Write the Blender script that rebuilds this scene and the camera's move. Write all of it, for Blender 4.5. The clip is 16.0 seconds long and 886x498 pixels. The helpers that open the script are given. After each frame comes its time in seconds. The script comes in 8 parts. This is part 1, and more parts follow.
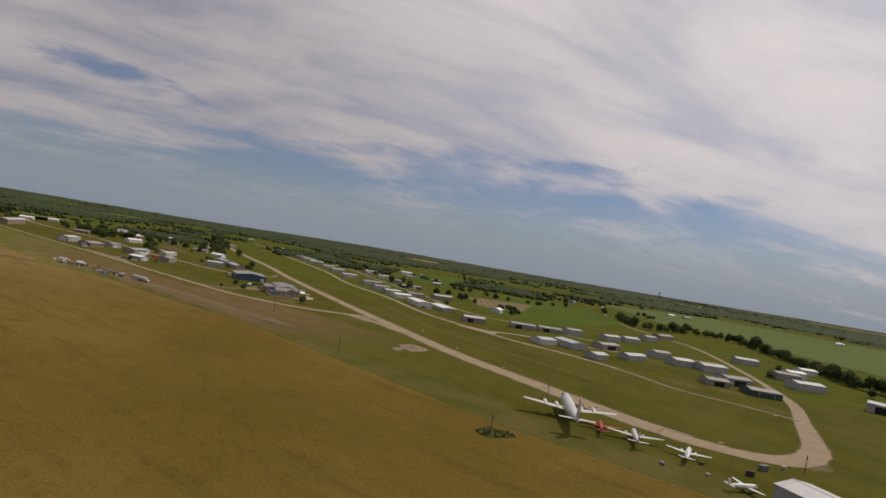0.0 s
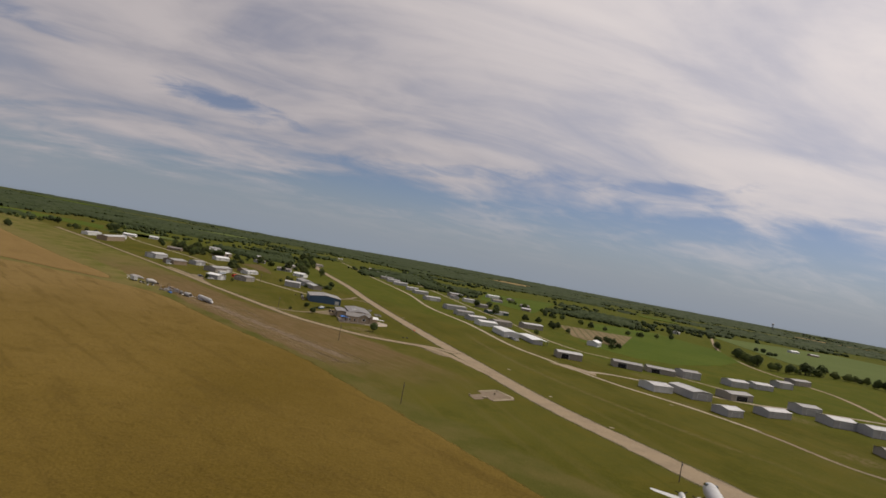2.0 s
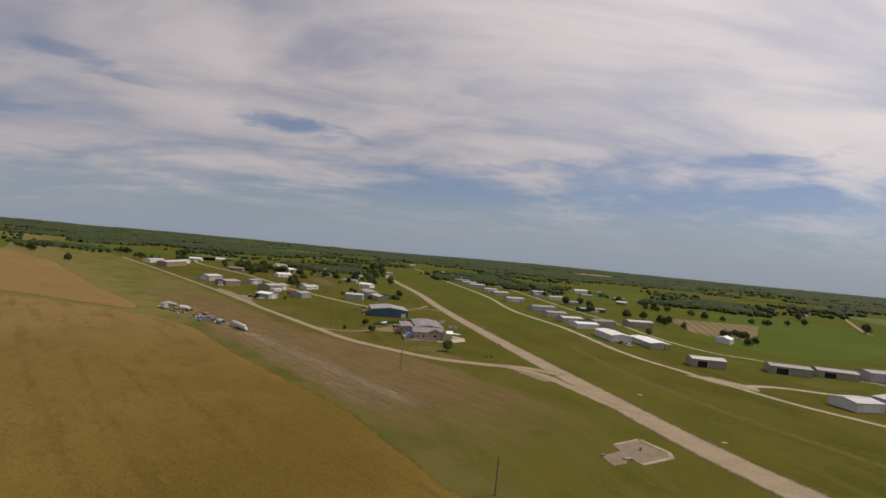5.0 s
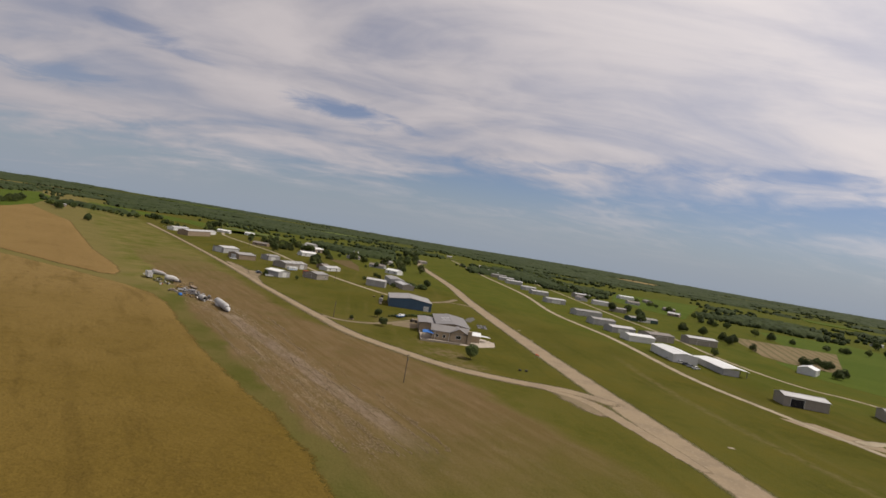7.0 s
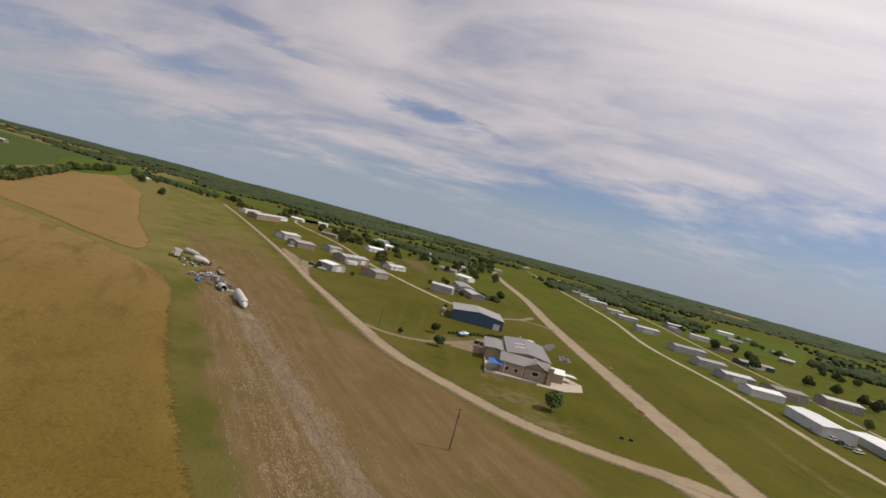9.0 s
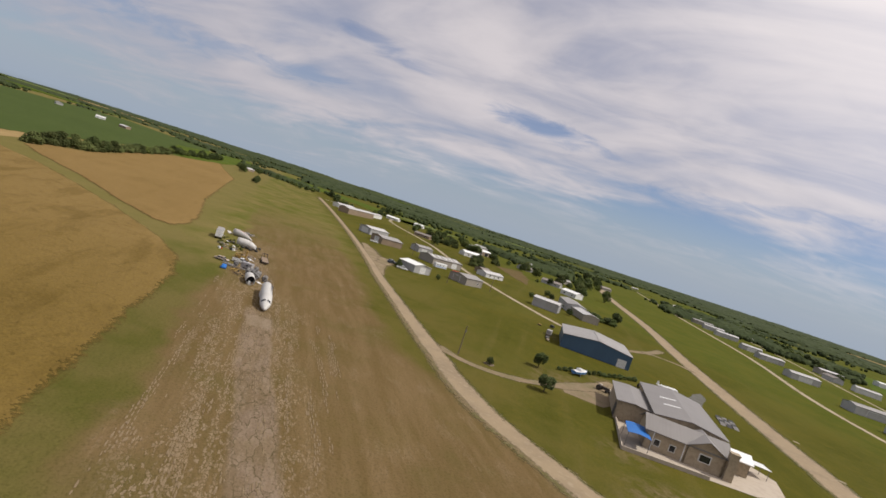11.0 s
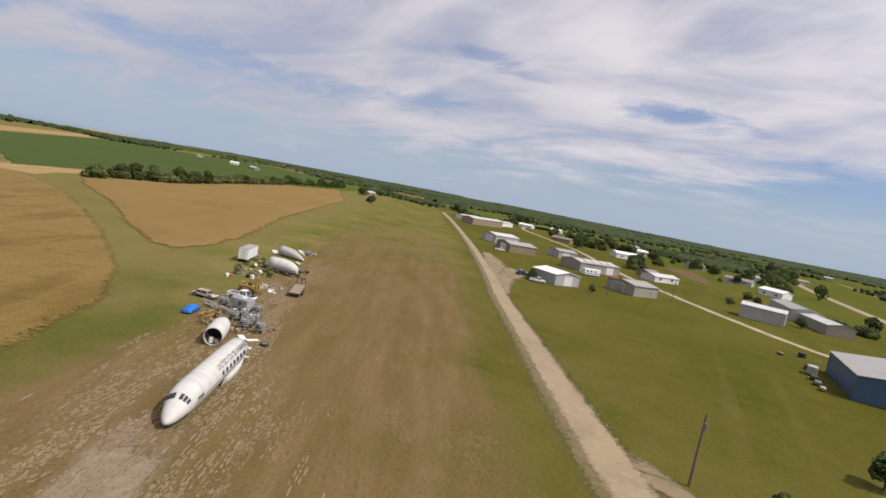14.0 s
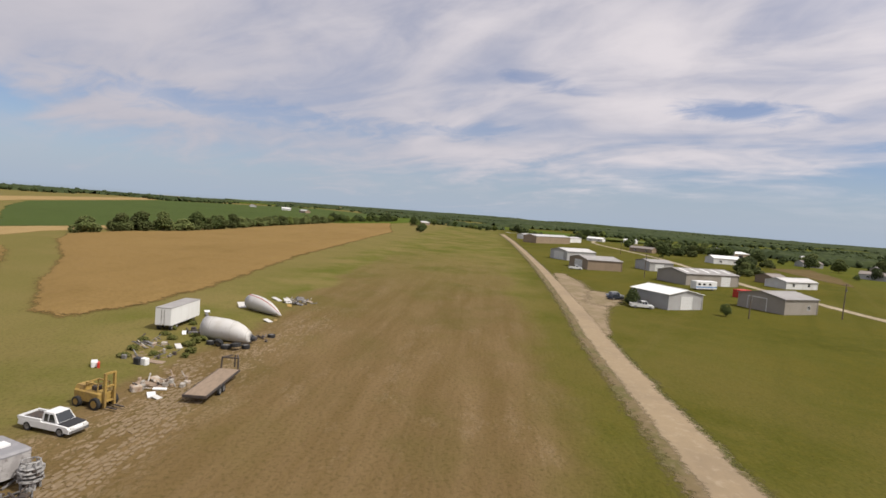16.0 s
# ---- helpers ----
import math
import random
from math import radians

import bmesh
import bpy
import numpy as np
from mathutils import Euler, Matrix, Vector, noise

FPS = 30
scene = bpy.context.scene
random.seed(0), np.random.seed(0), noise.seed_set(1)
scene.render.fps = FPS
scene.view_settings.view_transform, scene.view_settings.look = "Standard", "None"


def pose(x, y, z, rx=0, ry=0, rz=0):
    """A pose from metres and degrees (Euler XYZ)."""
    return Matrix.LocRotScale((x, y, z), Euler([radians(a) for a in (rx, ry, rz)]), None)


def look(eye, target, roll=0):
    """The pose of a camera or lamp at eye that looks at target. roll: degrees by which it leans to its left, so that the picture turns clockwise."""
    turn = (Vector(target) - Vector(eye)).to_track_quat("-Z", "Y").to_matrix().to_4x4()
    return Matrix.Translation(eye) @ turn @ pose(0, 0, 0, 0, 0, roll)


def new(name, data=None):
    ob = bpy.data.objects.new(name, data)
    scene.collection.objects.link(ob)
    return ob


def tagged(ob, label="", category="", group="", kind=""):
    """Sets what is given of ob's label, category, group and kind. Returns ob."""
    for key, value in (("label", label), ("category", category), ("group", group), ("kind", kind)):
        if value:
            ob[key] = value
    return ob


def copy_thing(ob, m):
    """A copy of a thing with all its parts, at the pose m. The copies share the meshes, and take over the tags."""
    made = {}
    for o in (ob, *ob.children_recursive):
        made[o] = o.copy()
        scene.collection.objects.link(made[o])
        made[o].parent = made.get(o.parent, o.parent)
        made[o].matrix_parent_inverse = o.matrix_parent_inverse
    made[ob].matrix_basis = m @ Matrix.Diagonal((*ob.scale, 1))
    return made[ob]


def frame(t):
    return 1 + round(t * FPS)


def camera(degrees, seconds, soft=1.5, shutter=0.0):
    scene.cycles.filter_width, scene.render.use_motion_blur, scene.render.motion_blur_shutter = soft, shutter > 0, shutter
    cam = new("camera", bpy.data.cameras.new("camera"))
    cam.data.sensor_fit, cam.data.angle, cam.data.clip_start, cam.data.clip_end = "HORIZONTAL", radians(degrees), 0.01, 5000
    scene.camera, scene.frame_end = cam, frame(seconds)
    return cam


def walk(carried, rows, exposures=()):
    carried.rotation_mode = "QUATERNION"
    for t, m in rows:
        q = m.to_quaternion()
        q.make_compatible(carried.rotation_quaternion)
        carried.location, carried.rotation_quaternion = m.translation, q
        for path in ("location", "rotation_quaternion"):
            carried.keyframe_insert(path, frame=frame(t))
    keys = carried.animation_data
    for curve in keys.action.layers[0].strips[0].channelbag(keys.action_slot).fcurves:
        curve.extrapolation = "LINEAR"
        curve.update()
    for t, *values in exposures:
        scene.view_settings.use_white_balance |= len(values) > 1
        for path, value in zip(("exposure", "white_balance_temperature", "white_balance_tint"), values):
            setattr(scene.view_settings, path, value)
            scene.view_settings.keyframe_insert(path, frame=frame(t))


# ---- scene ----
cam = camera(76.0, 16.0, soft=1.6)
# seconds, eye, target, roll
PATH = [
    (0, (0.01, 0.02, 47.74), (-17.54, 46.83, 48.37), 9.47),
    (0.5, (-3.49, 11.04, 48.57), (-23.26, 56.95, 49.30), 7.35),
    (1, (-7.58, 21.92, 49.28), (-29.78, 66.72, 49.85), 11.83),
    (1.5, (-12.67, 33.65, 49.51), (-35.85, 77.95, 50.22), 11.90),
    (2, (-18.81, 46.59, 49.27), (-43.59, 90.00, 50.43), 10.45),
    (2.5, (-25.25, 58.91, 49.00), (-51.91, 101.20, 49.84), 12.56),
    (3, (-31.57, 70.82, 48.89), (-58.41, 113.00, 49.51), 11.86),
    (3.5, (-38.04, 82.04, 48.83), (-64.92, 124.20, 49.64), 12.59),
    (4, (-46.16, 92.53, 47.90), (-74.77, 133.53, 48.34), 8.36),
    (4.5, (-54.71, 102.55, 47.05), (-84.46, 142.73, 46.91), 6.94),
    (5, (-62.57, 113.52, 45.94), (-92.70, 153.42, 46.31), 5.28),
    (5.2, (-65.89, 117.99, 45.77), (-96.22, 157.74, 45.62), 4.88),
    (7.3, (-98.29, 167.17, 40.93), (-131.35, 204.67, 40.34), 10.47),
    (7.5, (-102.01, 171.98, 40.57), (-135.23, 209.35, 40.14), 10.91),
    (8, (-112.05, 183.21, 39.88), (-146.36, 219.57, 39.12), 12.16),
    (8.5, (-121.90, 193.16, 39.01), (-158.13, 227.61, 38.36), 14.08),
    (9, (-131.46, 202.16, 38.90), (-169.00, 235.16, 37.43), 14.94),
    (9.2, (-135.45, 205.42, 38.96), (-173.54, 237.76, 37.27), 16.34),
    (11.3, (-188.06, 246.39, 30.73), (-231.26, 271.40, 27.82), 18.34),
    (11.5, (-192.69, 249.23, 30.11), (-236.31, 273.52, 27.35), 18.38),
    (12, (-203.77, 256.79, 28.69), (-248.46, 278.95, 25.29), 17.59),
    (12.5, (-214.58, 264.01, 27.14), (-260.68, 282.82, 22.49), 17.47),
    (13, (-226.05, 270.37, 26.23), (-273.08, 286.61, 21.32), 16.32),
    (13.5, (-238.67, 276.09, 23.64), (-285.67, 292.58, 19.31), 14.12),
    (14, (-250.41, 281.09, 23.17), (-297.85, 296.10, 18.25), 11.16),
    (14.5, (-261.21, 286.15, 21.50), (-309.27, 299.13, 16.92), 8.22),
    (15, (-276.10, 290.15, 21.28), (-324.29, 302.79, 17.00), 5.59),
    (15.5, (-288.38, 294.29, 19.97), (-336.95, 305.57, 16.23), 4.70),
    (16, (-300.13, 298.57, 18.19), (-349.15, 307.93, 14.98), 4.67),
]
EXPOSURES = [(0.0, -0.54, 6740, 11), (1.5, -0.47, 6740, 11), (3.5, -0.40, 6740, 11), (5.0, -0.34, 6720, 11), (7.5, -0.22, 6660, 10.5), (9.0, -0.13, 6600, 10.5), (11.5, 0.07, 6500, 10), (12.5, 0.15, 6350, 10), (14.5, 0.26, 6400, 10), (16.0, 0.235, 6500, 10)]
walk(cam, [(t, look(eye, target, roll)) for t, eye, target, roll in PATH], EXPOSURES)

# ---- world, sun ----
SUN_EL, SUN_AZ = radians(54), (0.55, 0.84)      # where the sun stands in the plan
sun = new("sun", bpy.data.lights.new("sun", "SUN"))
sun.data.energy, sun.data.angle, sun.data.color = 3.6, radians(0.6), (1.0, 0.95, 0.87)
sun_dir = Vector((SUN_AZ[0] * math.cos(SUN_EL), SUN_AZ[1] * math.cos(SUN_EL), math.sin(SUN_EL))).normalized()
sun.matrix_world = look((0, 0, 0), -sun_dir)

world = bpy.data.worlds.new("sky")
scene.world = world
world.use_nodes = True


class Nodes:
    """Short hand for node trees."""

    def __init__(self, tree, clear=True):
        self.tree = tree
        if clear:
            tree.nodes.clear()

    def add(self, kind, inputs=None, **props):
        n = self.tree.nodes.new(kind)
        for k, v in props.items():
            setattr(n, k, v)
        for k, v in (inputs or {}).items():
            if isinstance(v, bpy.types.NodeSocket):
                self.tree.links.new(v, n.inputs[k])
            else:
                n.inputs[k].default_value = v
        return n

    def math(self, op, a, b=0.0, c=0.0):
        return self.add("ShaderNodeMath", {0: a, 1: b, 2: c}, operation=op).outputs[0]

    def step(self, v, lo, hi):
        """0 below lo, 1 above hi, smooth between; lo may be above hi."""
        n = self.add("ShaderNodeMapRange", {"Value": v, "From Min": lo, "From Max": hi}, interpolation_type="SMOOTHSTEP")
        return n.outputs[0]

    def noise(self, vec, scale, detail=4.0, rough=0.55, distort=0.0):
        return self.add("ShaderNodeTexNoise", {"Vector": vec, "Scale": scale, "Detail": detail, "Roughness": rough, "Distortion": distort}).outputs["Fac"]

    def mix(self, f, a, b, blend="MIX"):
        n = self.add("ShaderNodeMix", data_type="RGBA", blend_type=blend)
        for k, v in ((0, f), (6, a), (7, b)):
            if isinstance(v, bpy.types.NodeSocket):
                self.tree.links.new(v, n.inputs[k])
            else:
                n.inputs[k].default_value = v if k == 0 else (*v, 1)
        return n.outputs[2]

    def mapping(self, vec, scale=(1, 1, 1), rot=(0, 0, 0), loc=(0, 0, 0)):
        return self.add("ShaderNodeMapping", {"Vector": vec, "Scale": scale, "Rotation": rot, "Location": loc}).outputs[0]


def build_sky():
    n = Nodes(world.node_tree)
    d = n.add("ShaderNodeTexCoord").outputs["Generated"]
    x, y, z = n.add("ShaderNodeSeparateXYZ", {0: d}).outputs
    sky = n.add("ShaderNodeTexSky", sky_type="NISHITA", sun_disc=False, sun_elevation=SUN_EL,
                sun_rotation=math.atan2(SUN_AZ[0], SUN_AZ[1]), altitude=200, air_density=1.0, dust_density=1.2, ozone_density=1.5).outputs[0]
    up = n.math("MAXIMUM", z, 0.0)
    over = n.math("ADD", up, 0.20)
    # a flat layer of streaky cloud seen from below, and the bearing along the horizon in degrees
    plane = n.add("ShaderNodeCombineXYZ", {0: n.math("DIVIDE", x, over), 1: n.math("DIVIDE", y, over), 2: 0.0}).outputs[0]
    bearing = n.math("MULTIPLY", n.math("ARCTAN2", n.math("MULTIPLY", x, -1.0), y), 180 / math.pi)
    height = n.math("MULTIPLY", n.math("ARCSINE", z), 180 / math.pi)
    turned = n.mapping(plane, rot=(0, 0, radians(-38)))
    streak = n.mapping(turned, scale=(0.52, 1.0, 1))
    mid = n.noise(streak, 1.7, 6, 0.52, 1.1)
    soft = n.noise(streak, 0.9, 3, 0.5, 0.4)
    fine = n.noise(n.mapping(turned, scale=(0.65, 1.0, 1)), 6.0, 7, 0.58, 0.9)
    # the edge of the cloud bank: low towards the left, higher towards the right
    edge = n.add("ShaderNodeFloatCurve", {"Value": n.math("DIVIDE", n.math("ADD", bearing, 40.0), 180.0)})
    curve = edge.mapping.curves[0]
    for px, py in ((0.0, 0.10), (0.12, 0.13), (0.18, 0.24), (0.23, 0.34), (0.31, 0.34), (0.40, 0.28), (0.46, 0.24), (0.55, 0.21), (0.62, 0.14), (0.75, 0.12), (0.84, 0.16), (1.0, 0.14)):
        curve.points.new(px, py)
    edge.mapping.update()
    limit = n.math("MULTIPLY", edge.outputs[0], 25.0)
    wob = n.math("ADD", n.math("MULTIPLY", n.math("SUBTRACT", mid, 0.5), 11.0), n.math("MULTIPLY", n.math("SUBTRACT", fine, 0.5), 3.5))
    above = n.math("ADD", n.math("SUBTRACT", height, limit), wob)
    bank = n.step(above, -2.0, 3.0)
    thin = n.math("ADD", 0.74, n.math("MULTIPLY", n.step(n.math("ADD", n.math("MULTIPLY", mid, 0.6), n.math("MULTIPLY", soft, 0.55)), 0.42, 0.72), 0.24))
    holes = n.step(n.math("ADD", n.math("MULTIPLY", mid, 0.55), n.math("ADD", n.math("MULTIPLY", soft, 0.45), n.math("MULTIPLY", fine, 0.14))), 0.44, 0.60)

    def gap(b0, h0, wb, wh, slope):
        """A rent in the cloud at a bearing and height."""
        db = n.math("SUBTRACT", bearing, b0)
        dh = n.math("SUBTRACT", n.math("SUBTRACT", height, h0), n.math("MULTIPLY", db, slope))
        q = n.math("ADD", n.math("POWER", n.math("ABSOLUTE", n.math("DIVIDE", db, wb)), 2.0), n.math("POWER", n.math("ABSOLUTE", n.math("DIVIDE", dh, wh)), 2.0))
        return n.step(n.math("ADD", q, n.math("ADD", n.math("MULTIPLY", n.math("SUBTRACT", mid, 0.5), 2.2), n.math("MULTIPLY", n.math("SUBTRACT", fine, 0.5), 5.5))), 1.7, -0.4)

    rent = gap(53.0, 10.9, 6.6, 1.05, 0.085)
    for g in ((30.0, 9.2, 12.0, 0.6, -0.10), (79.0, 8.2, 6.0, 0.8, -0.05), (100.0, 8.0, 16.0, 1.3, 0.03), (70.0, 13.2, 5.0, 0.7, 0.10), (10.0, 10.5, 9.0, 0.5, -0.12), (-5.0, 8.6, 3.5, 0.8, -0.1)):
        rent = n.math("MAXIMUM", rent, n.math("MULTIPLY", gap(*g), 0.6))
    cover = n.math("MULTIPLY", n.math("MULTIPLY", bank, thin), n.math("ADD", 0.74, n.math("MULTIPLY", holes, 0.26)))
    cover = n.math("MULTIPLY", cover, n.math("SUBTRACT", 1.0, n.math("MULTIPLY", rent, 0.8)))
    veil = n.math("MULTIPLY", n.step(n.math("ADD", n.math("MULTIPLY", fine, 0.4), n.math("MULTIPLY", mid, 0.7)), 0.46, 0.74), n.math("MULTIPLY", n.step(height, 0.3, 6.0), 0.46))
    cover = n.math("MAXIMUM", cover, veil)
    lit = n.step(n.math("ADD", n.math("MULTIPLY", mid, 0.5), n.math("ADD", n.math("MULTIPLY", fine, 0.22), n.math("MULTIPLY", soft, 0.4))), 0.42, 0.72)
    cloud = n.mix(lit, (0.480, 0.460, 0.502), (0.655, 0.612, 0.634))
    near_sun = n.add("ShaderNodeVectorMath", {0: d, 1: tuple(sun_dir)}, operation="DOT_PRODUCT").outputs["Value"]
    cloud = n.mix(n.math("MULTIPLY", n.step(near_sun, 0.25, -0.55), 0.75), cloud, (0.37, 0.365, 0.42))
    cloud = n.mix(n.step(near_sun, 0.25, 1.0), cloud, (1.18, 1.10, 1.09))
    blue = n.mix(1.0, sky, (0.070, 0.073, 0.088), "MULTIPLY")
    haze = n.mix(n.math("MULTIPLY", n.step(height, 8.0, -0.5), 0.85), blue, (0.355, 0.424, 0.525))
    col = n.mix(cover, haze, cloud)
    ground = n.mix(n.step(z, 0.0, -0.04), col, (0.10, 0.11, 0.06))
    bg = n.add("ShaderNodeBackground", {"Color": ground, "Strength": 1.0})
    n.add("ShaderNodeOutputWorld", {"Surface": bg.outputs[0]})


build_sky()

# ---- materials ----
ALBEDO_SCALE = 0.83      # dims every nominal colour evenly, to offset the stronger sun


def material(name, colour, rough=0.8, metal=0.0, spots=(), bump=(), rand=0.0, coord="Object", scale=(1, 1, 1), spec=0.3):
    """spots: (noise scale, low, high, colour, amount[, detail]); bump: (noise scale, strength, metres); rand: how much pieces differ."""
    m = bpy.data.materials.new(name)
    m.use_nodes = True
    n = Nodes(m.node_tree)
    vec = n.add("ShaderNodeTexCoord").outputs["Object"] if coord == "Object" else n.add("ShaderNodeNewGeometry").outputs["Position"]
    if scale != (1, 1, 1):
        vec = n.mapping(vec, scale=scale)
    col = (*colour, 1)
    rgb = n.add("ShaderNodeRGB")
    rgb.outputs[0].default_value = col
    c = rgb.outputs[0]
    for s in spots:
        v = n.noise(vec, s[0], s[5] if len(s) > 5 else 5, 0.6, 0.2)
        f = n.math("MULTIPLY", n.step(v, s[1], s[2]), s[4])
        c = n.mix(f, c, s[3])
    if rand:
        r = n.add("ShaderNodeObjectInfo").outputs["Random"]
        k = n.math("ADD", n.math("MULTIPLY", r, 2 * rand), 1 - rand)
        c = n.mix(1.0, c, n.add("ShaderNodeCombineColor", {0: k, 1: k, 2: k}).outputs[0], "MULTIPLY")
    c = n.mix(1.0, c, (ALBEDO_SCALE, ALBEDO_SCALE, ALBEDO_SCALE), "MULTIPLY")
    b = n.add("ShaderNodeBsdfPrincipled", {"Base Color": c, "Roughness": rough, "Metallic": metal, "Specular IOR Level": spec})
    last = None
    for s in bump:
        h = n.noise(vec, s[0], 4, 0.6)
        bn = n.add("ShaderNodeBump", {"Height": h, "Strength": s[1], "Distance": s[2]})
        if last:
            n.tree.links.new(last, bn.inputs["Normal"])
        last = bn.outputs[0]
    if last:
        n.tree.links.new(last, b.inputs["Normal"])
    n.add("ShaderNodeOutputMaterial", {"Surface": b.outputs[0]})
    return m


def ribbed(name, colour, pitch=0.3, axis=0, rough=0.45, metal=0.0, dirt=(0.25, 0.22, 0.18), amount=0.35, relief=0.35):
    """Ribbed steel sheet: fine ribs along one way, streaks and blotches of dirt."""
    m = bpy.data.materials.new(name)
    m.use_nodes = True
    n = Nodes(m.node_tree)
    vec = n.add("ShaderNodeTexCoord").outputs["Object"]
    sep = n.add("ShaderNodeSeparateXYZ", {0: vec})
    wave = n.math("SINE", n.math("MULTIPLY", sep.outputs[axis], 2 * math.pi / pitch))
    panel = n.add("ShaderNodeTexWhiteNoise", {"W": n.math("FLOOR", n.math("DIVIDE", sep.outputs[axis], 0.9))}, noise_dimensions="1D").outputs[0]
    c = n.mix(n.math("MULTIPLY", panel, 0.12), colour, tuple(v * 0.6 for v in colour))
    c = n.mix(n.math("MULTIPLY", n.step(n.noise(vec, 0.25, 4), 0.42, 0.72), amount), c, dirt)
    stretch = [0.15, 0.15, 0.15]
    stretch[axis] = 2.0
    c = n.mix(n.math("MULTIPLY", n.step(n.noise(n.mapping(vec, scale=tuple(stretch)), 1.0, 3), 0.45, 0.75), amount * 0.6), c, dirt)
    r = n.add("ShaderNodeObjectInfo").outputs["Random"]
    k = n.math("MULTIPLY", n.math("ADD", n.math("MULTIPLY", r, 0.16), 0.92), ALBEDO_SCALE)
    c = n.mix(1.0, c, n.add("ShaderNodeCombineColor", {0: k, 1: k, 2: k}).outputs[0], "MULTIPLY")
    bump = n.add("ShaderNodeBump", {"Height": wave, "Strength": relief, "Distance": 0.03})
    b = n.add("ShaderNodeBsdfPrincipled", {"Base Color": c, "Roughness": rough, "Metallic": metal, "Normal": bump.outputs[0], "Specular IOR Level": 0.35})
    n.add("ShaderNodeOutputMaterial", {"Surface": b.outputs[0]})
    return m


# the old strip: along goes down it, across from the edge of the wheat towards the gravel road
ALONG, ACROSS, ORIGIN = Vector((-0.966, 0.259)), Vector((0.259, 0.966)), Vector((-200.0, 228.0))


def strip_axes(n):
    pos = n.add("ShaderNodeNewGeometry").outputs["Position"]
    rel = n.add("ShaderNodeVectorMath", {0: pos, 1: (ORIGIN.x, ORIGIN.y, 0)}, operation="SUBTRACT").outputs[0]
    u = n.add("ShaderNodeVectorMath", {0: rel, 1: (*ALONG, 0)}, operation="DOT_PRODUCT").outputs["Value"]
    v = n.add("ShaderNodeVectorMath", {0: rel, 1: (*ACROSS, 0)}, operation="DOT_PRODUCT").outputs["Value"]
    return pos, u, v


def ground_material():
    m = bpy.data.materials.new("grassland")
    m.use_nodes = True
    n = Nodes(m.node_tree)
    pos, u, v = strip_axes(n)
    wob = n.math("MULTIPLY", n.math("SUBTRACT", n.noise(pos, 0.05, 5), 0.5), 16.0)
    vv, uu = n.math("ADD", v, wob), n.math("ADD", u, n.math("MULTIPLY", wob, 4.0))
    large, mid, small = n.noise(pos, 0.011, 5, 0.6), n.noise(pos, 0.045, 6, 0.62), n.noise(pos, 0.6, 5, 0.65)
    # mown grass
    c = n.mix(n.step(large, 0.38, 0.62), (0.076, 0.075, 0.011), (0.099, 0.094, 0.018))
    c = n.mix(n.math("MULTIPLY", n.step(mid, 0.45, 0.75), 0.6), c, (0.120, 0.096, 0.015))
    c = n.mix(n.math("MULTIPLY", n.step(mid, 0.48, 0.28), 0.5), c, (0.050, 0.056, 0.006))
    c = n.mix(n.math("MULTIPLY", n.step(small, 0.44, 0.66), 0.5), c, (0.106, 0.092, 0.015))
    c = n.mix(n.math("MULTIPLY", n.step(n.noise(pos, 0.18, 6, 0.68), 0.50, 0.66), 0.4), c, (0.110, 0.097, 0.015))
    # mowing and tyre streaks along the runway
    way = n.noise(n.mapping(n.mapping(pos, rot=(0, 0, radians(41))), scale=(0.006, 0.11, 1)), 1.0, 4, 0.6, 0.3)
    c = n.mix(n.math("MULTIPLY", n.step(way, 0.53, 0.68), 0.38), c, (0.125, 0.106, 0.030))
    c = n.mix(n.math("MULTIPLY", n.step(way, 0.46, 0.32), 0.30), c, (0.055, 0.060, 0.008))
    c = n.mix(n.math("MULTIPLY", n.math("MULTIPLY", n.math("MULTIPLY", n.step(vv, 105, 62), n.step(uu, -70, 10)), n.step(uu, 360, 200)), n.math("MULTIPLY", n.step(mid, 0.36, 0.60), 0.5)), c, (0.128, 0.104, 0.032))
    run = n.math("DIVIDE", n.math("ADD", n.add("ShaderNodeVectorMath", {0: pos, 1: (0.8206, -0.5717, 0.0)}, operation="DOT_PRODUCT").outputs["Value"], 285.0), 92.0)
    off = n.math("SUBTRACT", n.add("ShaderNodeVectorMath", {0: pos, 1: (0.5717, 0.8206, 0.0)}, operation="DOT_PRODUCT").outputs["Value"], n.math("ADD", 216.5, n.math("MULTIPLY", n.math("MULTIPLY", run, run), 10.0)))
    worn_way = n.math("MULTIPLY", n.step(n.math("ABSOLUTE", n.math("ADD", off, n.math("MULTIPLY", wob, 0.1))), 3.6, 0.4), n.step(n.math("ABSOLUTE", run), 1.7, 0.9))
    c = n.mix(n.math("MULTIPLY", worn_way, n.math("MULTIPLY", n.step(n.noise(pos, 0.35, 5, 0.65), 0.34, 0.62), 0.62)), c, (0.165, 0.132, 0.055))
    # lusher grass round the village, scrub and woods floor far off
    c = n.mix(n.math("MULTIPLY", n.step(vv, 200, 270), 0.55), c, n.mix(n.step(mid, 0.38, 0.62), (0.066, 0.092, 0.010), (0.092, 0.104, 0.014)))
    away = n.add("ShaderNodeVectorMath", {0: pos, 1: (-150.0, 300.0, 0.0)}, operation="DISTANCE").outputs["Value"]
    c = n.mix(n.math("MULTIPLY", n.step(n.math("ADD", away, n.math("MULTIPLY", n.math("SUBTRACT", large, 0.5), 900.0)), 1500.0, 2300.0), 0.7), c, (0.052, 0.066, 0.022))
